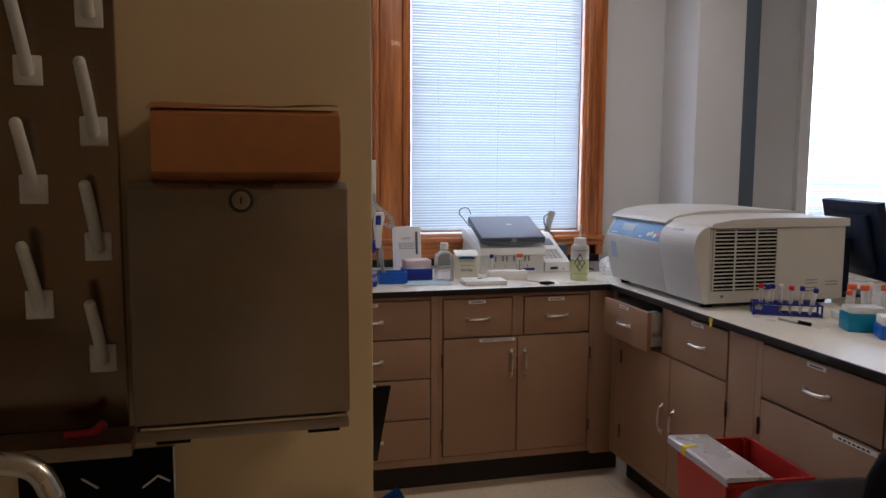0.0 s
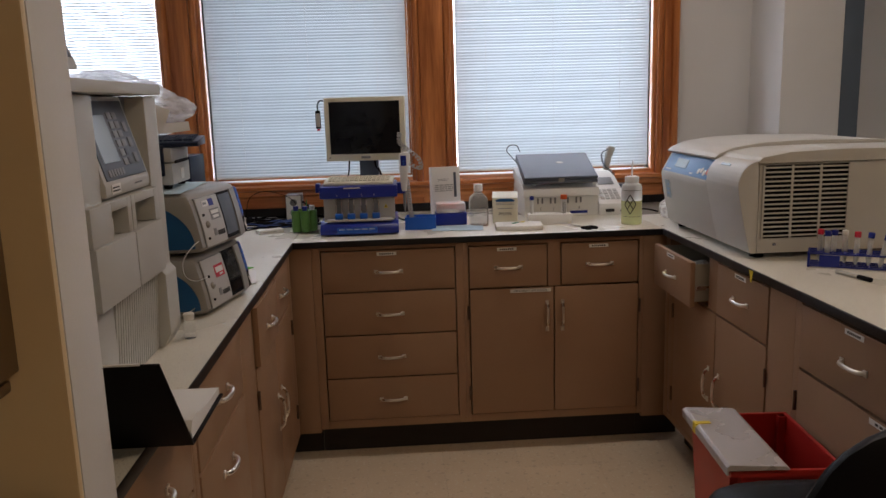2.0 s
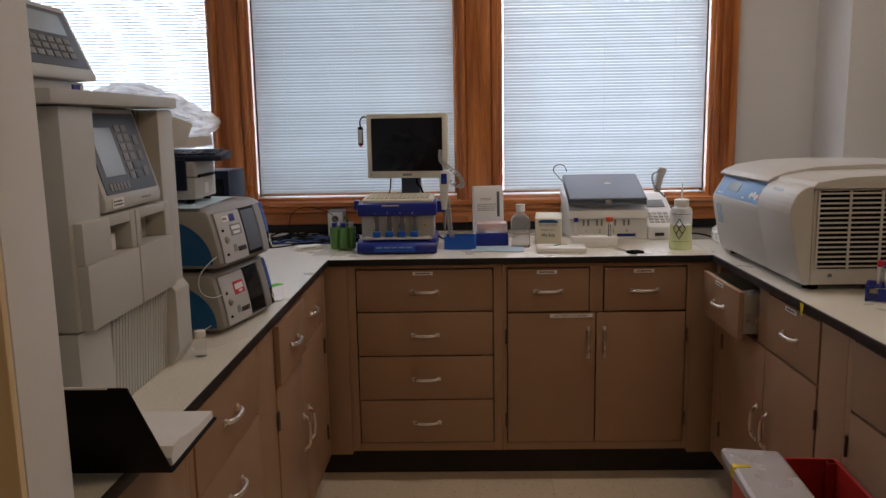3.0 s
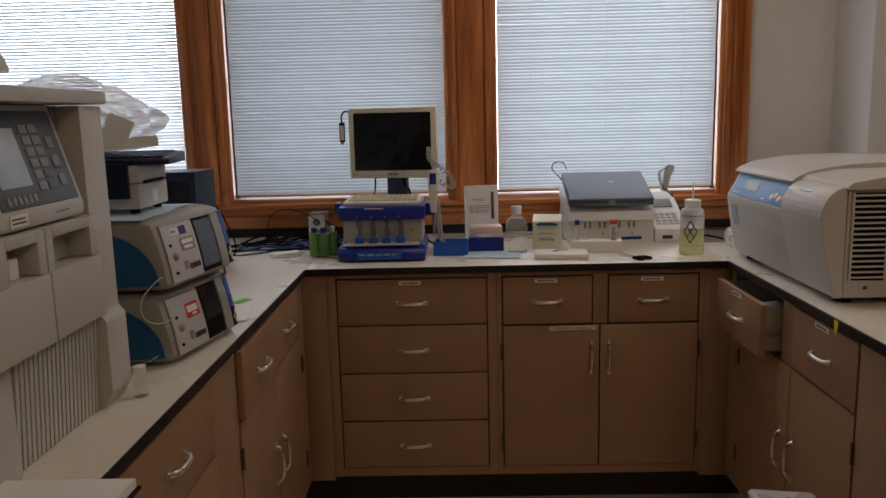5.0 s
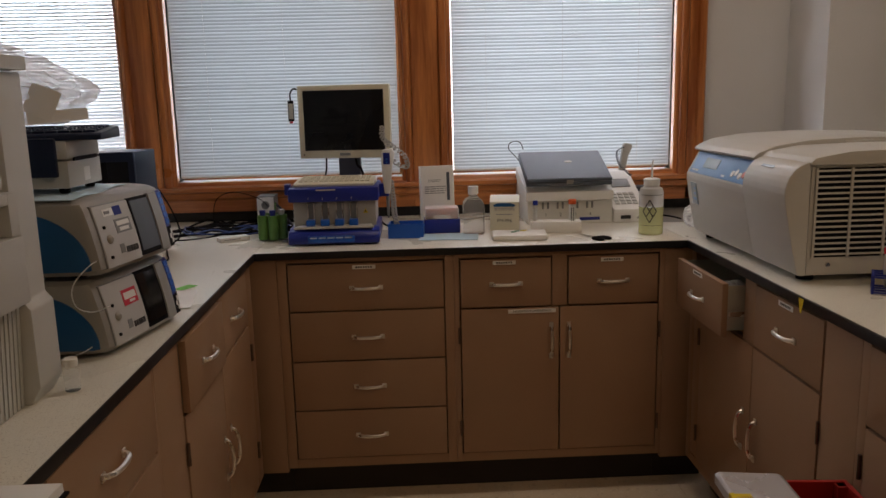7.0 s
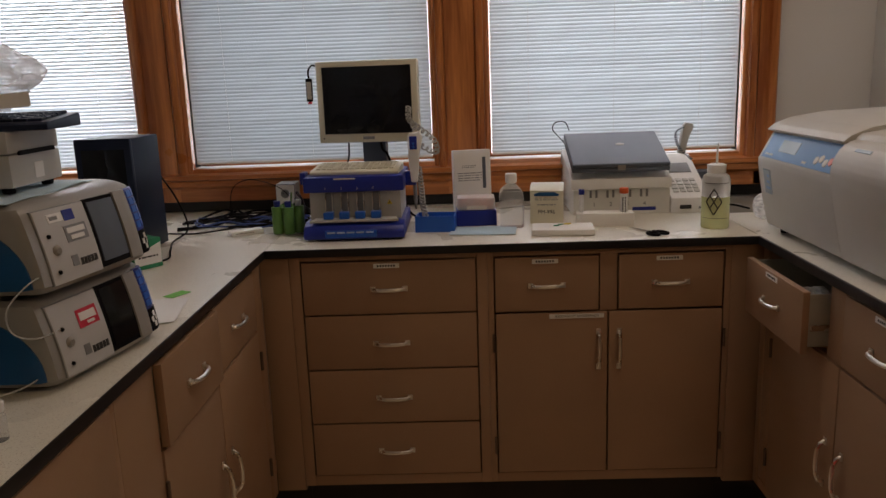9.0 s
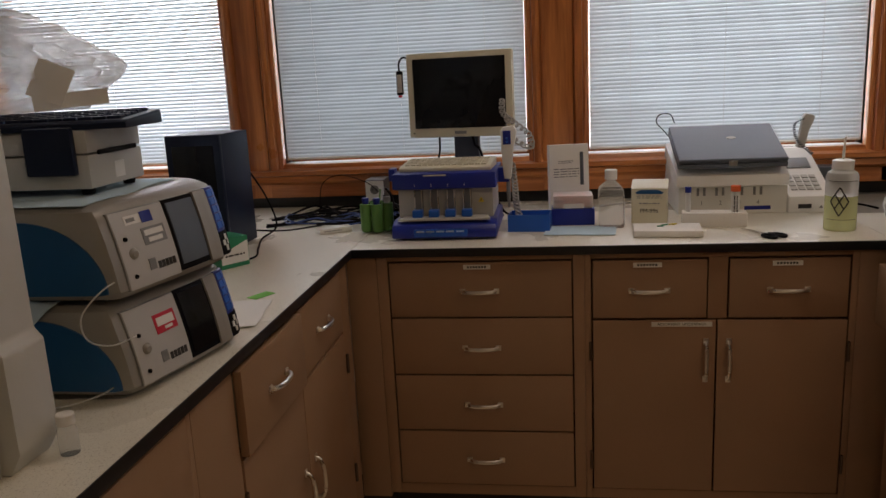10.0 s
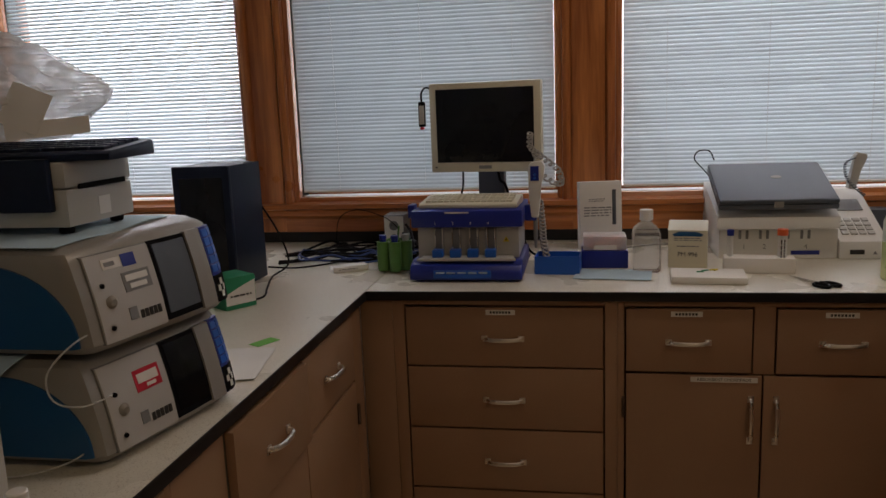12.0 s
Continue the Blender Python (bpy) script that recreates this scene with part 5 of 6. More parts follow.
def tip_box(name, m, w, d, h, body, lid, lidh, label):
    th = thing(name, m, label, "box", "pipette tip boxes")
    bm = bmesh.new()
    box(bm, -w / 2, w / 2, -d / 2, d / 2, 0.0, h, 0.004)
    part("base", bm, body, th)
    bm = bmesh.new()
    box(bm, -w / 2 + 0.004, w / 2 - 0.004, -d / 2 + 0.004, d / 2 - 0.004, h + 0.0005, h + lidh, 0.006)
    part("lid", bm, lid, th)
    return th


tb = tip_box("tip_box", pose(0.645, 0.335, TOP), 0.134, 0.095, 0.052, M_NAVY, M_TRANSL, 0.042, "navy pipette tip box with a clear lid over pink tips")
bm = bmesh.new()
box(bm, -0.055, 0.055, -0.036, 0.036, 0.056, 0.086, 0.004)
part("tips", bm, M_PINK, tb, "salmon pink pipette tips")
bm = bmesh.new()
box(bm, -0.030, 0.034, -0.0445, -0.0437, 0.054, 0.068)
part("label_strip", bm, M_PAPER, tb)
solo("absorbent_pad", crumpled_sheet(16, 12, 0.21, 0.13, 0.0025, 21), M_PAD, pose(0.665, 0.195, TOP, 0, 0, -6), "pale blue absorbent pad flat on the worktop", "pad", "absorbent pads")


def square_bottle():
    th = thing("reagent_bottle", pose(0.760, 0.262, TOP), "clear square reagent bottle with a white cap", "bottle")
    bm = bmesh.new()
    lathe(bm, [(0.050, 0.0), (0.054, 0.006), (0.054, 0.105), (0.048, 0.122), (0.019, 0.142), (0.017, 0.155)], 4)
    bmesh.ops.rotate(bm, verts=bm.verts[:], cent=(0, 0, 0), matrix=Matrix.Rotation(radians(45), 3, "Z"))
    bmesh.ops.bevel(bm, geom=bm.edges[:], offset=0.006, segments=3, affect="EDGES", clamp_overlap=True)
    part("glass", bm, M_CLEAR, th)
    bm = bmesh.new()
    lathe(bm, [(0.018, 0.146), (0.019, 0.147), (0.019, 0.174), (0.017, 0.176)], 24)
    part("cap", bm, M_WHITE, th, "white ribbed cap")


square_bottle()


def reagent_carton():
    th = thing("reagent_carton", pose(0.884, 0.330, TOP, 0, 0, -9), "opened white card carton with printed panel and number", "box")
    bm = bmesh.new()
    box(bm, -0.054, 0.054, -0.042, 0.042, 0.0, 0.110, 0.002)
    part("carton", bm, M_CREAMPL, th)
    bm = bmesh.new()
    prism(bm, [(-0.043, 0.1105), (0.010, 0.126), (0.043, 0.128), (0.043, 0.1105)], "x", -0.055, 0.055)
    part("flap", bm, M_CREAMPL, th, "raised card flap")
    bm = bmesh.new()
    prism(bm, [(-0.042, 0.099), (-0.024, 0.106), (0.024, 0.106), (0.042, 0.099), (0.038, 0.093), (-0.038, 0.093)], "y", -0.0432, -0.0421)
    part("blue_print", bm, M_TEAL, th, "dark blue printed field")
    bars(th, pose(0, -0.0424, 0.084), 0.075, 0.012, 2, M_MGREY, 7)
    bars(th, pose(0, -0.0424, 0.064), 0.060, 0.008, 1, M_MGREY, 8)
    writing("lettering", "PM-996", 0.018, M_INK, th, pose(0.0, -0.0426, 0.040, 90))


reagent_carton()


def capped_tube(parent, x, y, z, h, r, cap, tilt=0.0, turn=0.0, label=""):
    m = pose(x, y, z, tilt, 0, turn)
    bm = bmesh.new()
    lathe(bm, [(r * 0.3, 0.0), (r * 0.8, h * 0.10), (r, h * 0.16), (r, h * 0.86)], 14)
    tb = part("tube", bm, M_TRANSL, parent, "", m)
    bm = bmesh.new()
    lathe(bm, [(r * 1.12, h * 0.84), (r * 1.16, h * 0.85), (r * 1.16, h * 0.985), (r * 1.05, h)], 16)
    part("tube_cap", bm, cap, tb, label)
    return tb


def foam_things():
    bm = bmesh.new()
    box(bm, -0.096, 0.096, -0.060, 0.060, 0.0, 0.020, 0.006)
    th = solo("foam_tray", bm, M_FOAM, pose(0.912, 0.138, TOP, 0, 0, -5), "shallow white foam tray with small coloured scraps", "tray")
    for k, (x, y, mt) in enumerate(((-0.02, 0.0, M_KGREEN), (0.0, 0.02, M_KGREEN), (0.028, 0.014, M_YELLOW), (0.036, -0.004, M_YELLOW))):
        bm = bmesh.new()
        box(bm, x - 0.009, x + 0.009, y - 0.003, y + 0.003, 0.0205, 0.0235, 0.001)
        part("scrap", bm, mt, th, "small coloured plastic scrap", pose(0, 0, 0, 0, 0, 20 * k))
    rack = thing("foam_tube_rack", pose(1.062, 0.245, TOP, 0, 0, -6), "white foam block holding two capped sample tubes", "rack")
    bm = bmesh.new()
    box(bm, -0.092, 0.092, -0.030, 0.030, 0.0, 0.042, 0.003)
    part("foam_block", bm, M_FOAM, rack)
    capped_tube(rack, -0.075, 0.0, 0.012, 0.105, 0.008, M_NAVY, label="blue cap")
    capped_tube(rack, 0.060, 0.0, 0.012, 0.108, 0.0125, M_ORANGE, label="orange cap")
    bars(rack, pose(0.060, -0.0128, 0.066, 0, 90, 0), 0.05, 0.016, 2, M_INK, 4)


foam_things()


def coag_timer():
    th = thing("coagulation_meter", pose(0.985, 0.425, TOP), "white four-channel coagulation meter with sloped keypad", "instrument")
    bm = bmesh.new()
    prism(bm, [(0.0, 0.0), (0.0, 0.088), (0.035, 0.094), (0.30, 0.20), (0.33, 0.20), (0.33, 0.0)], "x", 0.0, 0.335, 0.004)
    part("housing", bm, M_WHITE, th)
    bm = bmesh.new()
    prism(bm, [(-0.035, 0.094), (-0.035, 0.130), (0.02, 0.150), (0.25, 0.205), (0.25, 0.16), (0.0, 0.0945)], "x", -0.012, 0.330, 0.005)
    part("cover", bm, M_WHITE, th)
    bm = bmesh.new()
    prism(bm, [(-0.012, 0.0), (-0.012, 0.052), (0.27, 0.175), (0.32, 0.175), (0.32, 0.0)], "x", 0.3365, 0.470, 0.004)
    side = part("side_unit", bm, M_WHITE, th)
    slope = math.degrees(math.atan2(0.123, 0.282))
    for r in range(4):
        for c in range(4):
            bm = bmesh.new()
            box(bm, 0.352 + c * 0.024, 0.371 + c * 0.024, 0.035 + r * 0.024, 0.053 + r * 0.024, 0.001, 0.0045, 0.001)
            part("key", bm, M_GREYPL, side, "", pose(0, -0.012, 0.052, slope))
    bm = bmesh.new()
    box(bm, 0.352, 0.445, 0.17, 0.235, 0.001, 0.004, 0.001)
    part("display", bm, M_MGREY, side, "", pose(0, -0.012, 0.052, slope))
    bm = bmesh.new()
    box(bm, 0.365, 0.405, -0.0145, -0.0122, 0.014, 0.028, 0.001)
    part("switch", bm, M_INK, side, "black rocker switch")
    bm = bmesh.new()
    prism(bm, [(0.428, 0.014), (0.440, 0.014), (0.434, 0.024)], "y", -0.0135, -0.0122)
    part("warning_mark", bm, M_MGREY, side)
    bm = bmesh.new()
    box(bm, 0.205, 0.285, -0.0015, 0.001, 0.012, 0.024)
    part("blue_strip", bm, M_NAVY, th, "dark blue label strip")
    for k in range(4):
        x = 0.070 + k * 0.058
        for q in (-0.010, 0.010):
            bm = bmesh.new()
            box(bm, x + q - 0.004, x + q + 0.004, -0.002, 0.002, 0.060, 0.086, 0.001)
            part("channel_slot", bm, M_MGREY, th)
        writing("lettering", str(k + 1), 0.020, M_MGREY, th, pose(x + 0.002, -0.0015, 0.036, 90))
    # handset with its coiled cord
    hs = thing("handset", pose(1.388, 0.560, TOP + 0.19, 0, 12, 0), "grey handset with a dark coiled cord standing on the white meter", "handset")
    bm = bmesh.new()
    prism(bm, [(-0.012, 0.0), (-0.016, 0.10), (-0.010, 0.112), (0.016, 0.112), (0.020, 0.10), (0.012, 0.06), (0.012, 0.0)], "y", -0.014, 0.014, 0.004)
    part("grip", bm, M_GREYPL, hs)
    bm = bmesh.new()
    base = smooth_line([(-0.012, -0.012, 0.095), (-0.036, -0.012, 0.075), (-0.030, -0.012, 0.045), (-0.012, -0.014, 0.02), (0.02, -0.016, 0.0), (0.04, -0.016, -0.012)], 20)
    n = len(base)
    tube(bm, smooth_line([p + Vector((math.cos(i * 1.3) * 0.004, math.sin(i * 1.3) * 0.004, math.cos(i * 1.3) * 0.003)) for i, p in enumerate(base)], 3), 0.0016, 5)
    part("coiled_cord", bm, M_DGREY, hs, "dark coiled cord")


coag_timer()


def laptop():
    tilt = 20.5
    th = thing("laptop", pose(1.140, 0.380, TOP + 0.153, tilt, 0, 0), "closed blue-grey laptop lying tilted on the white meter", "laptop")
    bm = bmesh.new()
    box(bm, -0.165, 0.165, 0.0, 0.255, 0.0, 0.016, 0.004)
    part("base", bm, M_DGREY, th)
    bm = bmesh.new()
    box(bm, -0.165, 0.165, 0.0, 0.255, 0.0168, 0.032, 0.007, 3)
    part("lid", bm, M_LAPTOP, th, "blue-grey lid")
    bm = bmesh.new()
    lathe(bm, [(0.016, 0.0), (0.015, 0.001)], 24, (0, 0, 0))
    for v in bm.verts:
        v.co.y *= 0.62
    part("emblem", bm, M_SILVER, th, "oval silver emblem", pose(0.02, 0.15, 0.0322))
    bm = bmesh.new()
    box(bm, -0.012, 0.014, -0.002, 0.001, 0.008, 0.026, 0.001)
    part("latch", bm, M_SILVER, th)


laptop()
bm = bmesh.new()
tube(bm, smooth_line([(1.0, 0.66, 1.13), (0.965, 0.65, 1.17), (0.94, 0.645, 1.20), (0.95, 0.64, 1.225), (0.985, 0.64, 1.225), (1.0, 0.64, 1.195)], 8), 0.002, 6)
solo("cable", bm, M_BLACK, pose(0, 0, 0), "thin black cable curling above the laptop", "cable", "cables on the worktop")
bm = bmesh.new()
box(bm, -0.05, 0.05, -0.04, 0.04, 0.0, 0.11, 0.004)
solo("adapter_box", bm, M_DGREY, pose(1.50, 0.70, TOP), "dark grey metal adapter box against the backsplash", "box")
bm = bmesh.new()
tube(bm, smooth_line([(1.47, 0.60, 0.917), (1.52, 0.55, 0.919), (1.56, 0.48, 0.925), (1.60, 0.44, 0.918)], 8), 0.0035, 8)
solo("cable", bm, M_BLACK, pose(0, 0, 0), "short black cable on the worktop", "cable", "cables on the worktop")


def scissors():
    th = thing("scissors", pose(1.168, 0.100, TOP, 0, 0, -62), "black-handled scissors lying on the worktop", "scissors")
    for s, k in ((1, 0.0), (-1, 0.0022)):
        bm = bmesh.new()
        prism(bm, [(-0.085, s * 0.004), (-0.01, s * -0.004), (0.02, s * -0.008), (0.022, s * -0.002), (-0.01, s * 0.006)], "z", 0.001 + k, 0.003 + k)
        part("blade", bm, M_CHROME, th, "steel blade")
        bm = bmesh.new()
        ring = [(0.045 + 0.024 * math.cos(a), s * -0.017 + 0.013 * math.sin(a), 0.0045) for a in [2 * math.pi * i / 20 for i in range(21)]]
        tube(bm, ring, 0.004, 8)
        tube(bm, [(0.015, s * -0.005, 0.0045), (0.026, s * -0.012, 0.0045)], 0.004, 8)
        part("finger_loop", bm, M_BLACK, th)


scissors()


def wash_bottle():
    th = thing("wash_bottle", pose(1.388, 0.150, TOP), "milky wash bottle with pale yellow liquid and diamond symbol", "bottle")
    bm = bmesh.new()
    lathe(bm, [(0.040, 0.0), (0.0425, 0.003), (0.0425, 0.098)], 32)
    part("filled_part", bm, M_LIQ, th, "lower part filled with yellow liquid")
    bm = bmesh.new()
    lathe(bm, [(0.0425, 0.0985), (0.0425, 0.150), (0.038, 0.163), (0.027, 0.170), (0.026, 0.176)], 32)
    part("upper_part", bm, M_TRANSL, th)
    bm = bmesh.new()
    lathe(bm, [(0.0275, 0.172), (0.0285, 0.173), (0.0285, 0.196), (0.020, 0.199)], 28)
    part("cap", bm, M_WHITE, th, "white cap")
    bm = bmesh.new()
    tube(bm, smooth_line([(0, 0, 0.197), (0, 0, 0.22), (0.001, 0, 0.245), (0.004, -0.001, 0.262)], 6), 0.0042, 10, 0.0026)
    part("spout", bm, M_WHITE, th)
    bm = bmesh.new()

    def on(a, z):
        r = 0.0434
        return (r * math.sin(a) * -1, -r * math.cos(a), z)

    def line(a0, z0, a1, z1):
        tube(bm, [on(a0 + (a1 - a0) * i / 6, z0 + (z1 - z0) * i / 6) for i in range(7)], 0.0019, 5)

    c, d, e, zc = 0.42, 0.55, 0.040, 0.085
    line(c - d, zc, c, zc + e), line(c, zc + e, c + d, zc), line(c + d, zc, c, zc - e), line(c, zc - e, c - d, zc)
    line(c - d / 2, zc + e / 2, c + d / 2, zc - e / 2), line(c - d / 2, zc - e / 2, c + d / 2, zc + e / 2)
    part("diamond_symbol", bm, M_INK, th, "printed black diamond symbol")
    for zz in (0.034, 0.142):
        bm = bmesh.new()
        tube(bm, [on(-0.7 + 1.9 * i / 12, zz) for i in range(13)], 0.0009, 4)
        part("printed_line", bm, M_INK, th)


wash_bottle()
plastic_bag(pose(1.62, 0.27, TOP), (0.075, 0.06, 0.055), "small clear plastic bag on the worktop beside the centrifuge", 15)
plastic_bag(pose(1.492, -0.330, 0.727), (0.045, 0.10, 0.080), "crumpled clear plastic film lying in the open drawer", 8)


# ---- peninsula: centrifuge ----
def centrifuge():
    th = thing("centrifuge", pose(1.480, -0.658, TOP), "large off-white benchtop centrifuge with blue control panel and side grille", "centrifuge")
    for a, b in ((0.09, 0.05), (0.60, 0.05), (0.09, 0.69), (0.60, 0.69)):
        bm = bmesh.new()
        lathe(bm, [(0.022, 0.0), (0.024, 0.018)], 14, (a, b, 0))
        part("foot", bm, M_BLACK, th)
    # bulging front: a flat panel section and a rounded shoulder beside it
    bm = bmesh.new()
    prism(bm, [(0.050, 0.018), (0.044, 0.024), (0.030, 0.080), (0.016, 0.150), (0.008, 0.205), (0.008, 0.222), (0.050, 0.299), (0.064, 0.304), (0.064, 0.018)], "y", 0.262, 0.742, 0.006)
    fr = part("front_panel", bm, M_BEIGE, th)
    bm = bmesh.new()
    curve = [(0.048, 0.018), (0.043, 0.024), (0.029, 0.080), (0.014, 0.150), (0.003, 0.205)]
    for k in range(9):
        a = math.pi / 2 * k / 8
        curve.append((0.066 - 0.066 * math.cos(a), 0.232 + 0.080 * math.sin(a)))
    prism(bm, curve + [(0.0665, 0.018)], "y", 0.0, 0.2585, 0.010, 3)
    part("corner_shoulder", bm, M_BEIGE, th)
    bm = bmesh.new()
    prism(bm, [(x + 0.006, z) for x, z in curve] + [(0.070, 0.022)], "y", 0.2580, 0.2625)
    part("groove", bm, M_MGREY, th)
    bm = bmesh.new()
    prism(bm, [(x + 0.0015, z - 0.001 if z > 0.05 else z) for x, z in curve] + [(0.0660, 0.019)], "y", 0.205, 0.2085)
    part("raised_rib", bm, M_BEIGE, th)
    bm = bmesh.new()
    box(bm, 0.0685, 0.668, 0.003, 0.740, 0.018, 0.303, 0.003)
    part("housing", bm, M_BEIGE, th)
    # top: overhanging frame and the hinged lid
    bm = bmesh.new()
    prism(bm, [(0.062, 0.3045), (0.060, 0.312), (0.074, 0.324), (0.16, 0.338), (0.34, 0.343), (0.655, 0.339), (0.678, 0.336), (0.680, 0.3045)], "y", -0.008, 0.2700, 0.004)
    part("top_cover", bm, M_BEIGE, th)
    bm = bmesh.new()
    prism(bm, [(0.036, 0.3005), (0.034, 0.306), (0.052, 0.320), (0.10, 0.338), (0.20, 0.352), (0.36, 0.357), (0.62, 0.351), (0.664, 0.346), (0.672, 0.336), (0.672, 0.3045), (0.066, 0.3045), (0.060, 0.3005)], "y", 0.2720, 0.748, 0.005)
    part("lid", bm, M_BEIGE, th, "raised off-white lid hooded over the panel")
    bm = bmesh.new()
    box(bm, 0.30, 0.671, 0.2680, 0.2740, 0.3345, 0.3480, 0.002)
    part("lid_seam", bm, M_BEIGE, th)
    lean = math.degrees(math.atan2(0.042, 0.077))
    bm = bmesh.new()
    box(bm, -0.0016, 0.004, -0.228, 0.222, 0.006, 0.083, 0.001)
    pl = part("control_panel", bm, M_PANELBLUE, fr, "pale blue control panel", pose(0.008, 0.500, 0.222, 0, lean, 0))
    bm = bmesh.new()
    box(bm, -0.0030, 0.0, 0.010, 0.125, 0.030, 0.066, 0.0005)
    part("screen", bm, M_LCD, pl, "pale liquid crystal display")
    for k, (y, z, mt) in enumerate(((-0.120, 0.030, M_WHITE), (-0.145, 0.036, M_WHITE), (-0.172, 0.028, M_WHITE), (-0.197, 0.034, M_PINK))):
        bm = bmesh.new()
        lathe(bm, [(0.011, 0.0), (0.010, 0.002)], 16)
        part("button", bm, mt, pl, "", pose(-0.0016, y, z, 0, -90, 0))
    for y in (-0.06, 0.16, 0.19):
        bm = bmesh.new()
        box(bm, -0.0024, 0.0, y - 0.012, y + 0.012, 0.014, 0.020)
        part("key_print", bm, M_WHITE, pl)
    bm = bmesh.new()
    box(bm, -0.0012, 0.0012, -0.024, 0.024, -0.036, 0.036)
    sticker = part("sticker", bm, M_LCD, fr, "small pale blue sticker", pose(0.0138, 0.672, 0.158, 0, -9.5, 0))
    bm = bmesh.new()
    for k in range(3):
        box(bm, -0.0018, -0.0010, -0.018, 0.012 - 0.008 * k, -0.022 + 0.018 * k, -0.014 + 0.018 * k)
    part("printing", bm, M_PANELBLUE, sticker)
    bm = bmesh.new()
    box(bm, -0.001, 0.001, -0.035, 0.035, -0.004, 0.004)
    part("name_plate", bm, M_LCD, th, "", pose(0.0225, 0.150, 0.293, 0, 47, 0))
    # grille in the side wall
    bm = bmesh.new()
    box(bm, 0.081, 0.357, 0.0005, 0.0028, 0.066, 0.297)
    gr = part("grille", bm, M_BLACK, th, "dark ventilation grille with pale slats")
    bm = bmesh.new()
    box(bm, 0.081, 0.357, -0.003, 0.0004, -0.0026, 0.0026, 0.0008)
    first = part("grille_slat", bm, M_BEIGE, gr, "", pose(0, 0, 0.074))
    for k in range(1, 16):
        ob = new("grille_slat", first.data)
        ob.parent = gr
        ob.matrix_basis = pose(0, 0, 0.074 + k * 0.0144)
    for x in (0.081, 0.173, 0.265, 0.357):
        bm = bmesh.new()
        box(bm, x - 0.003, x + 0.003, -0.0036, 0.0005, 0.066, 0.297)
        part("grille_bar", bm, M_BEIGE, gr)
    bm = bmesh.new()
    lathe(bm, [(0.007, 0.0), (0.006, 0.003)], 14)
    part("side_lock", bm, M_CHROME, th, "", pose(0.125, 0.003, 0.045, 90))
    for x, z in ((0.520, 0.090), (0.520, 0.060), (0.615, 0.082)):
        bars(th, pose(x, 0.0030, z), 0.055, 0.024, 2, M_MGREY, 31)


centrifuge()
bm = bmesh.new()
prism(bm, [(-0.012, 0.0), (0.012, 0.0), (0.004, -0.034), (-0.003, -0.036)], "x", -0.0012, 0.0, 0.0)
solo("tape_flag", bm, M_YELLOW, pose(1.4672, -0.800, 0.911), "strip of yellow tape hanging from the worktop edge", "tape")


def wire_rack():
    th = thing("tube_rack", pose(1.765, -0.815, TOP, 0, 0, -30), "blue plastic tube rack holding tubes with red and blue caps", "rack")
    for zz, t in ((0.002, 0.004), (0.040, 0.004)):
        bm = bmesh.new()
        w, d = 0.235, 0.088
        for x in range(8):
            q = -w / 2 + x * (w - 0.006) / 7
            box(bm, q, q + 0.006, -d / 2, d / 2, zz, zz + t)
        for y in range(4):
            q = -d / 2 + y * (d - 0.006) / 3
            box(bm, -w / 2, w / 2, q, q + 0.006, zz + 0.0002, zz + t + 0.0002)
        part("grid", bm, M_NAVY, th)
    for a in (-0.114, 0.114):
        for b in (-0.041, 0.041):
            bm = bmesh.new()
            box(bm, a - 0.003, a + 0.003, b - 0.003, b + 0.003, 0.0, 0.044)
            part("leg", bm, M_NAVY, th)
    bm = bmesh.new()
    box(bm, -0.085, -0.03, -0.045, -0.0435, 0.004, 0.038)
    part("end_plate", bm, M_NAVY, th)
    for x, y, cap, tilt in ((-0.085, 0.013, M_CAPRED, 0), (-0.05, 0.013, M_NAVY, 3), (-0.065, -0.012, M_NAVY, 0), (-0.018, 0.013, M_WHITE, 0), (0.012, -0.010, M_CAPRED, 2), (0.045, -0.012, M_NAVY, 4), (0.075, -0.03, M_NAVY, 12)):
        capped_tube(th, x, y, 0.008, 0.100, 0.0078, cap, tilt, 60)


wire_rack()


def marker_pen():
    th = thing("marker_pen", pose(1.690, -0.955, TOP + 0.0065, 0, 0, -78), "grey and black marker pen lying on the worktop", "pen")
    bm = bmesh.new()
    tube(bm, [(-0.062, 0, 0), (0.020, 0, 0)], 0.0062, 12)
    part("barrel", bm, M_GREYPL, th)
    bm = bmesh.new()
    tube(bm, [(0.020, 0, 0), (0.066, 0, 0)], 0.0065, 12)
    part("cap", bm, M_BLACK, th, "black cap")


marker_pen()
tip_box("tip_box", pose(1.835, -1.105, TOP, 0, 0, -22), 0.120, 0.088, 0.058, M_TEALBOX, M_TRANSL, 0.022, "teal pipette tip box with a frosted green lid")
tip_box("tip_box", pose(1.845, -1.240, TOP, 0, 0, -28), 0.118, 0.088, 0.042, M_BLUE, M_WHITE, 0.030, "blue pipette tip box with a white lid")


def foam_rack(m, tubes, label):
    th = thing("foam_tube_rack", m, label, "rack", "foam tube racks")
    bm = bmesh.new()
    box(bm, -0.12, 0.12, -0.05, 0.05, 0.0, 0.028, 0.003)
    part("foam_block", bm, M_FOAM, th)
    for x, y, h, r, cap, tilt in tubes:
        capped_tube(th, x, y, 0.012, h, r, cap, tilt, 30)


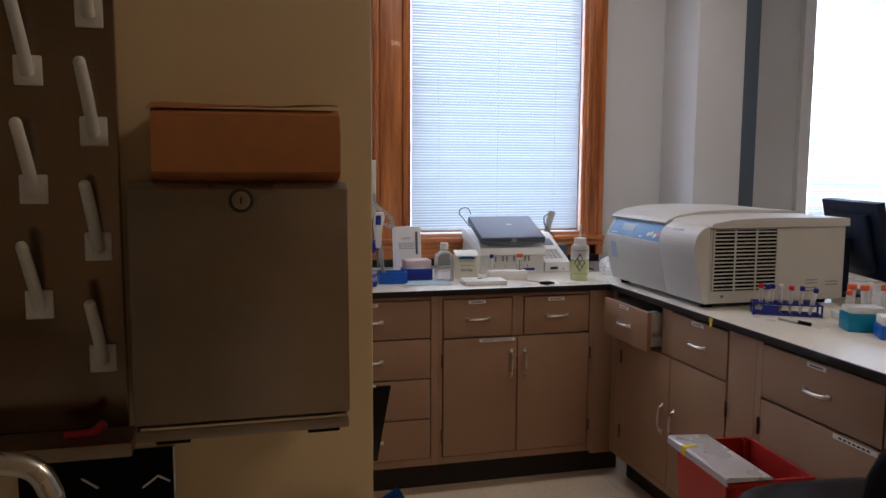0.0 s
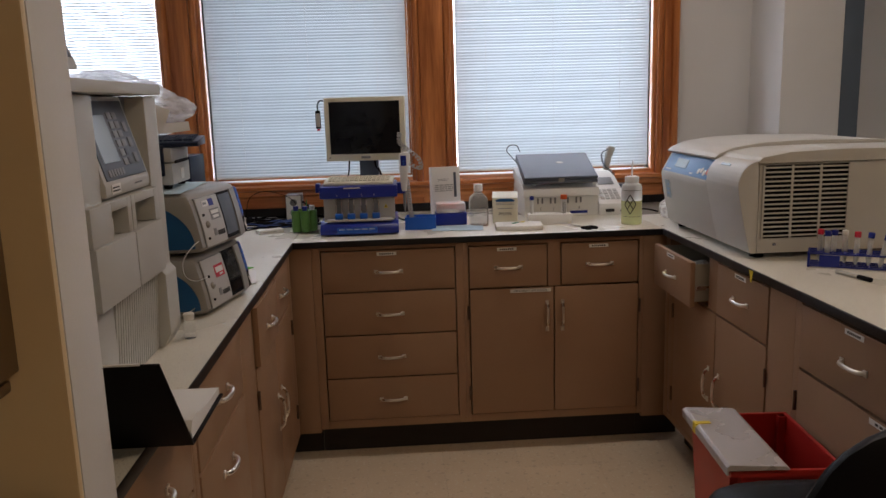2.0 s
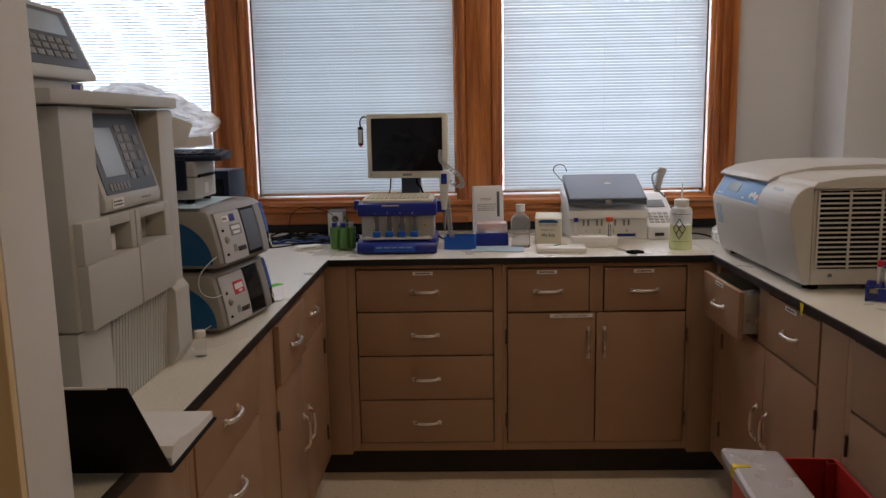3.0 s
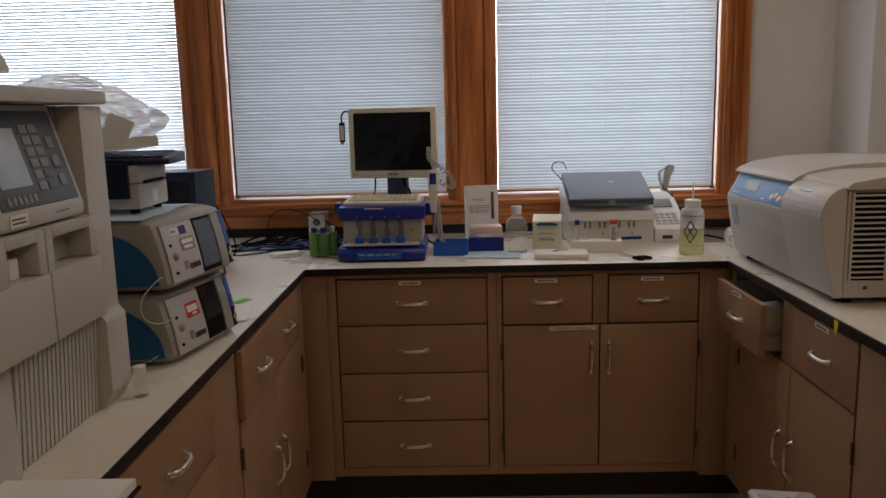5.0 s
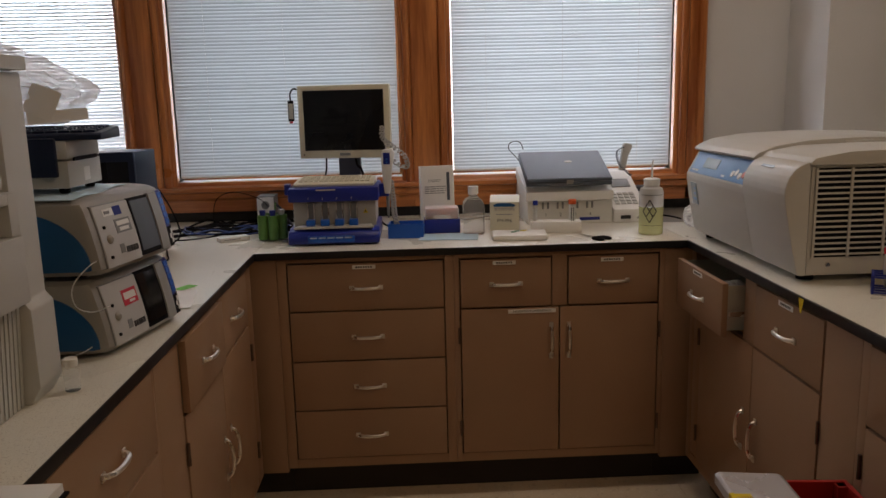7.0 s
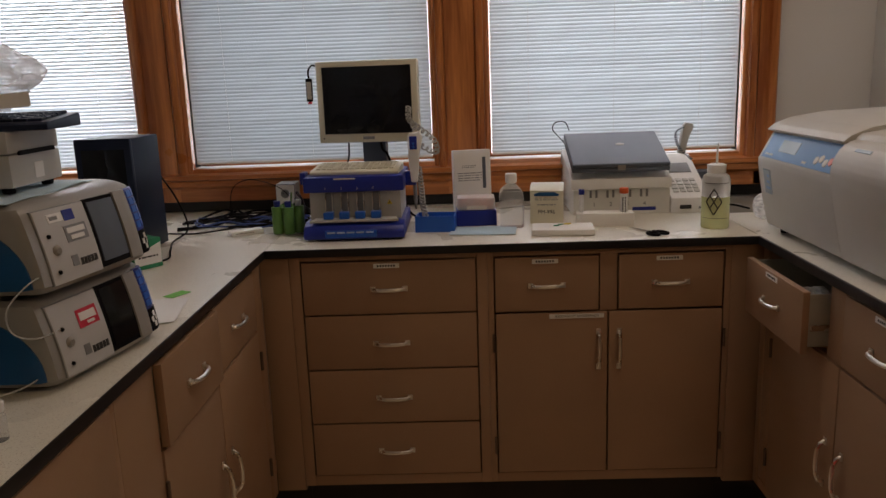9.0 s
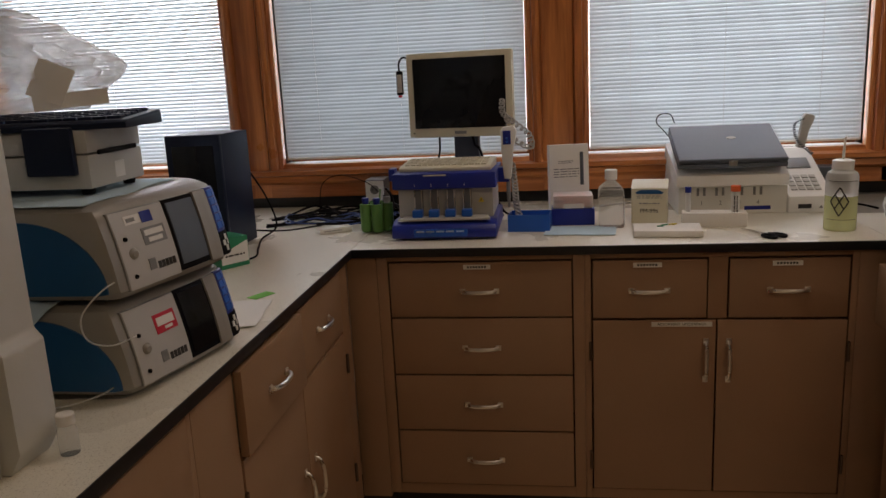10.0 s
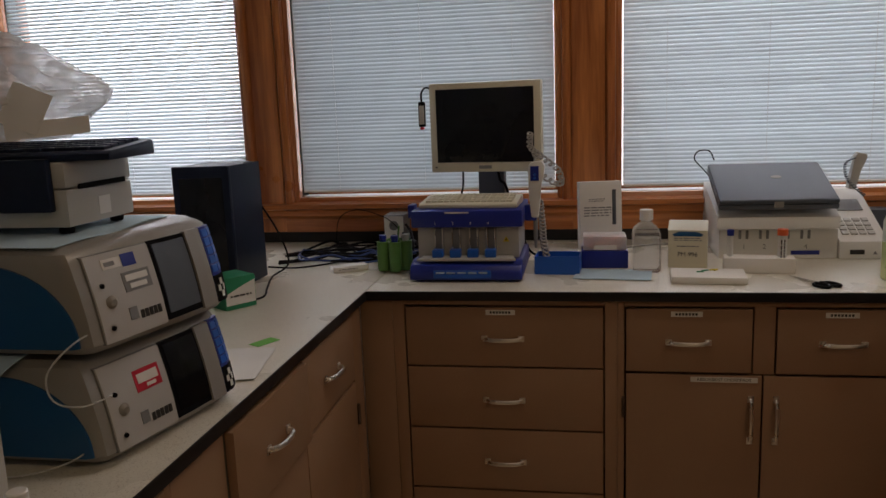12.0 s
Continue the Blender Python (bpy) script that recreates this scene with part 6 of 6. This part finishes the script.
foam_rack(pose(1.985, -0.985, TOP, 0, 0, -20), [(-0.10, -0.02, 0.10, 0.008, M_ORANGE, 8), (-0.07, 0.02, 0.115, 0.0135, M_ORANGE, 4), (-0.03, -0.02, 0.115, 0.0135, M_ORANGE, -5), (0.0, 0.025, 0.12, 0.008, M_WHITE, 0), (0.03, -0.01, 0.115, 0.008, M_ORANGE, 0), (0.07, 0.02, 0.12, 0.014, M_ORANGE, 10), (0.10, -0.02, 0.11, 0.008, M_NAVY, 12)], "white foam block full of orange-capped tubes")
foam_rack(pose(2.06, -1.185, TOP, 0, 0, -25), [(-0.10, 0.0, 0.115, 0.008, M_ORANGE, 6), (-0.06, 0.02, 0.12, 0.008, M_NAVY, 0), (-0.02, -0.02, 0.115, 0.008, M_ORANGE, 0), (0.02, 0.02, 0.11, 0.008, M_NAVY, 3), (0.06, -0.01, 0.12, 0.008, M_ORANGE, 0), (0.10, 0.02, 0.12, 0.008, M_NAVY, 6)], "white foam block with blue-capped and orange-capped tubes")

monitor(pose(2.395, -0.470, TOP, 0, 0, 75), 0.46, 0.325, M_BACKBLUE, "black flat computer monitor seen from behind", 0.078, 0.018, tilt=13.0, badge=False, back=True)
plastic_bag(pose(2.46, -0.83, TOP), (0.12, 0.10, 0.085), "crumpled clear plastic bag on the peninsula worktop", 27)


def carton(m, w, d, h, label):
    th = thing("cardboard_box", m, label, "box", "cardboard boxes")
    bm = bmesh.new()
    box(bm, -w / 2, w / 2, -d / 2, d / 2, 0.0, h, 0.003)
    part("carton", bm, M_BOXCARD, th)
    bm = bmesh.new()
    box(bm, -0.03, 0.03, -d / 2 - 0.002, d / 2 + 0.002, h - 0.05, h + 0.0015)
    part("tape", bm, M_BLUECABLE, th, "blue packing tape")
    bm = bmesh.new()
    box(bm, -w / 2 + 0.04, -w / 2 + 0.08, -d / 2 - 0.0015, -d / 2, h * 0.45, h * 0.68)
    part("shipping_label", bm, M_PAPER, th)
    bm = bmesh.new()
    box(bm, w / 2 - 0.12, w / 2 - 0.04, -d / 2 - 0.0015, -d / 2, h * 0.5, h * 0.9)
    part("shipping_label", bm, M_PAPER, th)


carton(pose(3.05, 0.02, TOP), 0.36, 0.30, 0.30, "brown cardboard box with blue tape and white labels")


# ---- aisle floor: waste bin and stool ----
def waste_bin():
    th = thing("waste_bin", pose(1.328, -1.190, 0.0, 0, 0, -4), "red plastic waste bin partly covered by a white lid", "bin")
    bm = bmesh.new()
    w0, d0, w1, d1, h, t = 0.105, 0.135, 0.132, 0.170, 0.55, 0.004
    rings = [[bm.verts.new((sx * w, sy * d, z)) for sx, sy in ((-1, -1), (1, -1), (1, 1), (-1, 1))] for w, d, z in ((w0, d0, 0.0), (w1, d1, h), (w1 - t, d1 - t, h), (w0 - t, d0 - t, 0.008))]
    for p, q in zip(rings, rings[1:]):
        for i in range(4):
            bm.faces.new((p[i], p[(i + 1) % 4], q[(i + 1) % 4], q[i]))
    bm.faces.new(rings[0][::-1])
    bm.faces.new(rings[-1])
    bmesh.ops.bevel(bm, geom=[e for e in bm.edges if abs(e.verts[0].co.z - e.verts[1].co.z) > 0.3], offset=0.02, segments=4, affect="EDGES", clamp_overlap=True)
    part("body", bm, M_RED, th)
    bm = bmesh.new()
    for q in ((-w1 - 0.006, w1 + 0.006, -d1 - 0.006, -d1 + 0.004), (-w1 - 0.006, w1 + 0.006, d1 - 0.004, d1 + 0.006), (-w1 - 0.006, -w1 + 0.004, -d1 + 0.004, d1 - 0.004), (w1 - 0.004, w1 + 0.006, -d1 + 0.004, d1 - 0.004)):
        box(bm, *q, h - 0.014, h + 0.003, 0.002)
    part("rim", bm, M_RED, th)
    bm = bmesh.new()
    prism(bm, [(-0.150, 0.545), (-0.150, 0.566), (-0.142, 0.572), (-0.010, 0.566), (0.0, 0.560), (0.0, 0.556), (-0.145, 0.556), (-0.145, 0.545)], "y", -0.182, 0.182, 0.002)
    lid = part("lid", bm, M_LID, th, "white translucent half lid")
    bm = bmesh.new()
    box(bm, -0.151, -0.142, 0.06, 0.082, 0.545, 0.5735)
    box(bm, -0.142, -0.108, 0.064, 0.078, 0.5715, 0.5735)
    part("tape", bm, M_YELLOW, lid, "strip of yellow tape")


waste_bin()


def stool():
    th = thing("lab_stool", pose(1.220, -1.83, 0.0, 0, 0, -5), "black vinyl laboratory stool with padded seat and backrest", "stool")

    def cushion(name, w, d, h, m, e=4.0):
        bm = bmesh.new()
        bmesh.ops.create_cube(bm, size=1.0)
        bmesh.ops.subdivide_edges(bm, edges=bm.edges[:], cuts=7, use_grid_fill=True)
        for v in bm.verts:
            x, y, z = v.co.x * 2, v.co.y * 2, v.co.z * 2
            k = (abs(x) ** e + abs(y) ** e + abs(z) ** 2.4) ** (1 / e)
            mx = max(abs(x), abs(y), abs(z))
            s = mx / k if k else 1
            v.co = Vector((x * s * w / 2, y * s * d / 2, z * s * h / 2))
        return part(name, bm, M_VINYL, th, "", m)

    cushion("seat", 0.52, 0.46, 0.095, pose(0, 0, 0.632))
    cushion("backrest", 0.56, 0.44, 0.085, pose(0.02, -0.285, 0.785, 84, 0, 0), 2.3)
    bm = bmesh.new()
    tube(bm, smooth_line([(0, -0.05, 0.575), (0, -0.22, 0.575), (0, -0.285, 0.64), (0, -0.30, 0.80)], 6), 0.016, 10)
    part("back_support", bm, M_BLACK, th)
    bm = bmesh.new()
    lathe(bm, [(0.028, 0.10), (0.028, 0.36), (0.016, 0.365), (0.016, 0.585)], 18)
    part("column", bm, M_BLACK, th)
    bm = bmesh.new()
    tube(bm, [(0.19 * math.cos(a), 0.19 * math.sin(a), 0.25) for a in [2 * math.pi * i / 28 for i in range(29)]], 0.009, 8)
    part("foot_ring", bm, M_CHROME, th)
    for k in range(5):
        a = 2 * math.pi * k / 5
        bm = bmesh.new()
        tube(bm, [(0.02 * math.cos(a), 0.02 * math.sin(a), 0.115), (0.25 * math.cos(a), 0.25 * math.sin(a), 0.065)], 0.018, 8, 0.013)
        leg = part("leg", bm, M_BLACK, th)
        bm = bmesh.new()
        lathe(bm, [(0.024, -0.011), (0.027, 0.0), (0.024, 0.011)], 14)
        part("caster", bm, M_BLACK, leg, "", pose(0.25 * math.cos(a), 0.25 * math.sin(a), 0.0275, 90, 0, math.degrees(a)))


stool()


# ---- sink side of the partition ----
def bm_ring(r0, r1):
    bm = bmesh.new()
    lathe(bm, [(r0, 0.0), (r0, 0.0022), (r1, 0.0022), (r1, 0.0)], 28)
    return bm


def towel_dispenser():
    th = thing("towel_dispenser", pose(-0.158, -2.1580, 1.129), "brushed steel paper towel dispenser with a round lock on the wall", "dispenser")
    bm = bmesh.new()
    prism(bm, [(0.0, 0.0165), (-0.122, 0.0165), (-0.1265, 0.020), (-0.120, 0.297), (-0.108, 0.305), (0.0, 0.305)], "x", -0.127, 0.127, 0.005)
    body = part("body", bm, M_STEEL, th)
    bm = bmesh.new()
    box(bm, -0.126, 0.126, -0.1285, -0.020, -0.001, 0.0135, 0.004)
    part("bottom_lip", bm, M_STEEL, th, "folded steel lip")
    bm = bmesh.new()
    box(bm, -0.120, 0.122, -0.1290, -0.1200, 0.0140, 0.0158)
    part("towel_edge", bm, M_KRAFT, th, "brown paper towel edge in the slot")
    for x in (-0.085, 0.095):
        bm = bmesh.new()
        box(bm, x - 0.02, x + 0.02, -0.118, -0.085, -0.008, -0.0012, 0.002)
        part("bracket", bm, M_BLACK, th)
    bm = bmesh.new()
    lathe(bm, [(0.0105, 0.0), (0.0105, 0.003), (0.008, 0.004), (0.0075, 0.002)], 24)
    part("lock_ring", bm_ring(0.0105, 0.0145), M_INK, body, "", pose(0.0, -0.1204, 0.284, 90))
    lock = part("lock", bm, M_LOCK, body, "round key lock", pose(0.0, -0.1222, 0.284, 90))
    bm = bmesh.new()
    box(bm, -0.001, 0.001, -0.004, 0.004, 0.0035, 0.0052)
    part("keyhole", bm, M_INK, body, "", pose(0.0, -0.1222, 0.284, 90))
    for z0, z1 in ((0.07, 0.12), (0.20, 0.25)):
        bm = bmesh.new()
        box(bm, 0.1265, 0.1285, -0.060, -0.055, z0, z1)
        part("side_slot", bm, M_INK, body)


towel_dispenser()


def towel_pack():
    th = thing("towel_carton", pose(-0.156, -2.1605, 1.4345), "brown rolled cardboard resting on top of the towel dispenser", "carton")
    bm = bmesh.new()
    prof = [(0.0, 0.0), (-0.095, 0.0), (-0.108, 0.012), (-0.110, 0.060), (-0.104, 0.080), (-0.092, 0.087), (0.0, 0.087)]
    prism(bm, prof, "x", -0.102, 0.116, 0.0)
    part("carton", bm, M_CARD, th)
    bm = bmesh.new()
    prism(bm, [(-0.004, 0.003), (-0.094, 0.003), (-0.105, 0.014), (-0.107, 0.060), (-0.101, 0.078), (-0.091, 0.084), (-0.004, 0.084)], "x", 0.1162, 0.118)
    part("end_face", bm, M_BOXCARD, th, "pale cardboard end")
    part("flap", crumpled_sheet(14, 5, 0.222, 0.05, 0.006, 31), M_CARD, th, "torn cardboard flap", pose(0.005, -0.075, 0.0875, 6, -1.5, 0))


towel_pack()


def peg_board():
    th = thing("drying_rack", pose(-0.8135, -2.1585, 1.112), "stainless steel wall drying rack with white pegs", "drying rack")
    bm = bmesh.new()
    box(bm, -0.50, 0.508, -0.016, -0.001, 0.0, 0.95, 0.002)
    part("back_plate", bm, M_RACK, th)
    bm = bmesh.new()
    box(bm, -0.50, 0.519, -0.085, -0.0165, -0.014, 0.004, 0.002)
    part("drip_trough", bm, M_STEEL, th, "steel drip trough")

    def peg(x, z):
        bm = bmesh.new()
        box(bm, x - 0.016, x + 0.016, -0.022, -0.0165, z - 0.018, z + 0.018, 0.002)
        p = part("peg", bm, M_WHITE, th, "white plastic peg")
        bm = bmesh.new()
        tube(bm, smooth_line([(x, -0.020, z - 0.004), (x - 0.001, -0.045, z + 0.035), (x - 0.004, -0.072, z + 0.078)], 4), 0.0078, 12, 0.0070)
        bmesh.ops.create_uvsphere(bm, u_segments=12, v_segments=8, radius=0.0071, matrix=pose(x - 0.004, -0.072, z + 0.078))
        part("peg_rod", bm, M_WHITE, p)

    for k in range(5):
        for dz, x in ((0.168, 0.410), (0.096, 0.481)):
            peg(x, dz + k * 0.1435)
            if k < 4:
                peg(x - 0.142, dz + k * 0.1435)
                peg(x - 0.284, dz + k * 0.1435)


peg_board()
bm = bmesh.new()
tube(bm, smooth_line([(-0.028, 0, 0), (0.0, 0.0, 0.001), (0.010, -0.002, 0.005), (0.019, -0.003, 0.013)], 5), 0.0045, 10, 0.0058)
solo("red_clip", bm, M_CAPRED, pose(-0.348, -2.210, 1.1205), "small red plastic clip lying in the drying rack trough", "clip")


def faucet():
    th = thing("faucet", pose(-0.345, -2.42, 0.9145), "chrome gooseneck faucet at the sink", "faucet")
    bm = bmesh.new()
    tube(bm, smooth_line([(0.0, 0.0, 0.0), (0.0, 0.0, 0.18), (-0.004, 0.0, 0.222), (-0.028, 0.0, 0.248), (-0.10, 0.0, 0.254), (-0.20, 0.0, 0.240), (-0.24, 0.0, 0.20)], 8), 0.0115, 14)
    part("spout", bm, M_CHROME, th)
    bm = bmesh.new()
    lathe(bm, [(0.028, 0.0), (0.028, 0.006), (0.018, 0.012), (0.017, 0.04)], 20)
    part("base", bm, M_CHROME, th)


faucet()


def poster():
    th = thing("dark_poster", pose(-0.348, -2.1590, 0.985), "dark printed poster with thin white lines on the wall", "poster")
    bm = bmesh.new()
    box(bm, -0.095, 0.095, -0.003, -0.0005, 0.0, 0.093)
    part("sheet", bm, M_BLACK, th)
    for a, b in (((0.055, 0.040), (0.075, 0.055)), ((0.075, 0.055), (0.090, 0.046)), ((-0.02, 0.06), (0.0, 0.045))):
        bm = bmesh.new()
        tube(bm, [(a[0], -0.004, a[1]), (b[0], -0.004, b[1])], 0.0015, 4)
        part("white_line", bm, M_WHITE, th)
    bm = bmesh.new()
    box(bm, 0.0945, 0.0975, -0.0035, -0.0005, 0.0, 0.093)
    part("edge_strip", bm, M_PAPER, th)


poster()
bm = bmesh.new()
box(bm, X_LEFT + 0.002, -0.002, -2.72, -2.1605, 0.875, 0.914, 0.004)
sinktop = tagged(part("sink_worktop", bm, M_TOP), "off-white laminate sink worktop along the partition", "worktop")
bm = bmesh.new()
box(bm, X_LEFT + 0.002, -0.004, -2.1785, -2.1610, 0.9145, 0.971, 0.001)
splash = tagged(part("sink_backsplash", bm, M_TOP), "low off-white backsplash with a black edge behind the sink", "backsplash", kind="structure")
bm = bmesh.new()
box(bm, X_LEFT + 0.002, -0.003, -2.1795, -2.1610, 0.9712, 0.977, 0.001)
box(bm, -0.0038, -0.002, -2.1790, -2.1610, 0.9145, 0.9710, 0.0)
part("edge_band", bm, M_EDGE, splash, "black edge band")
bm = bmesh.new()
box(bm, X_LEFT + 0.002, -0.02, -2.69, -2.1605, 0.10, 0.874, 0.003)
tagged(part("sink_cabinet", bm, M_CAB), "taupe steel cabinet under the sink worktop", "cabinet")


def spray_bottle():
    th = thing("spray_bottle", pose(-0.095, -2.640, 0.9145, 0, 0, 10), "white spray bottle with a blue trigger head", "bottle")
    bm = bmesh.new()
    lathe(bm, [(0.034, 0.0), (0.036, 0.004), (0.036, 0.187), (0.026, 0.217), (0.014, 0.232)], 24)
    part("bottle", bm, M_TRANSL, th)
    bm = bmesh.new()
    box(bm, -0.03, 0.024, -0.012, 0.012, 0.233, 0.262, 0.006)
    part("head", bm, M_WHITE, th, "white spray head")
    bm = bmesh.new()
    tube(bm, [(0.022, 0, 0.250), (0.034, 0, 0.2555), (0.046, 0, 0.261), (0.047, 0, 0.2613), (0.060, 0, 0.267), (0.0605, 0, 0.2672)], 0.0085, 20, 0.0115)
    part("nozzle", bm, M_BLUE, th, "blue nozzle")
    bm = bmesh.new()
    prism(bm, [(0.018, 0.235), (0.034, 0.229), (0.040, 0.187), (0.032, 0.187)], "y", -0.007, 0.007, 0.002)
    part("trigger", bm, M_BLUE, th, "blue trigger")


spray_bottle()

# ---- added ceiling lights, out of view, that brighten the room ----
def added_ceiling_light(x, y, power, tone):
    th = thing("added_ceiling_light", pose(x, y, CEIL_Z - 0.001), "added long white ceiling light fitting, out of view", "light", "ceiling lights")
    bm = bmesh.new()
    box(bm, -0.62, 0.62, -0.17, 0.17, -0.06, 0.0, 0.006)
    part("housing", bm, M_WHITE, th)
    lamp = new("added_fill_lamp", bpy.data.lights.new("added_fill_lamp", "AREA"))
    lamp.data.shape, lamp.data.size, lamp.data.size_y = "RECTANGLE", 1.15, 0.28
    lamp.data.energy, lamp.data.color = power, tone
    lamp.matrix_world = look((x, y, CEIL_Z - 0.064), (x, y, 0.0))


# Both fittings are assumed; placed to lift the worktops, floor and cabinet fronts.
added_ceiling_light(1.1, -0.40, 8.0, (1.0, 0.87, 0.70))
added_ceiling_light(1.9, -2.75, 12.0, (1.0, 0.76, 0.48))

# ---- floor tiles ----
bm = bmesh.new()
box(bm, -0.1520, 0.1520, -0.1520, 0.1520, -0.004, 0.0, 0.0005, 1)
tile = bpy.data.meshes.new("floor_tile")
bm.to_mesh(tile)
bm.free()
tile.materials.append(M_FLOOR)
for i in range(9):
    for j in range(14):
        ob = new("floor_tile", tile)
        ob.parent = floor
        ob.matrix_basis = pose(-0.20 + i * 0.3045, 0.30 - j * 0.3045, 0.0, 0, 0, 90 * ((i * 7 + j * 3) % 4))
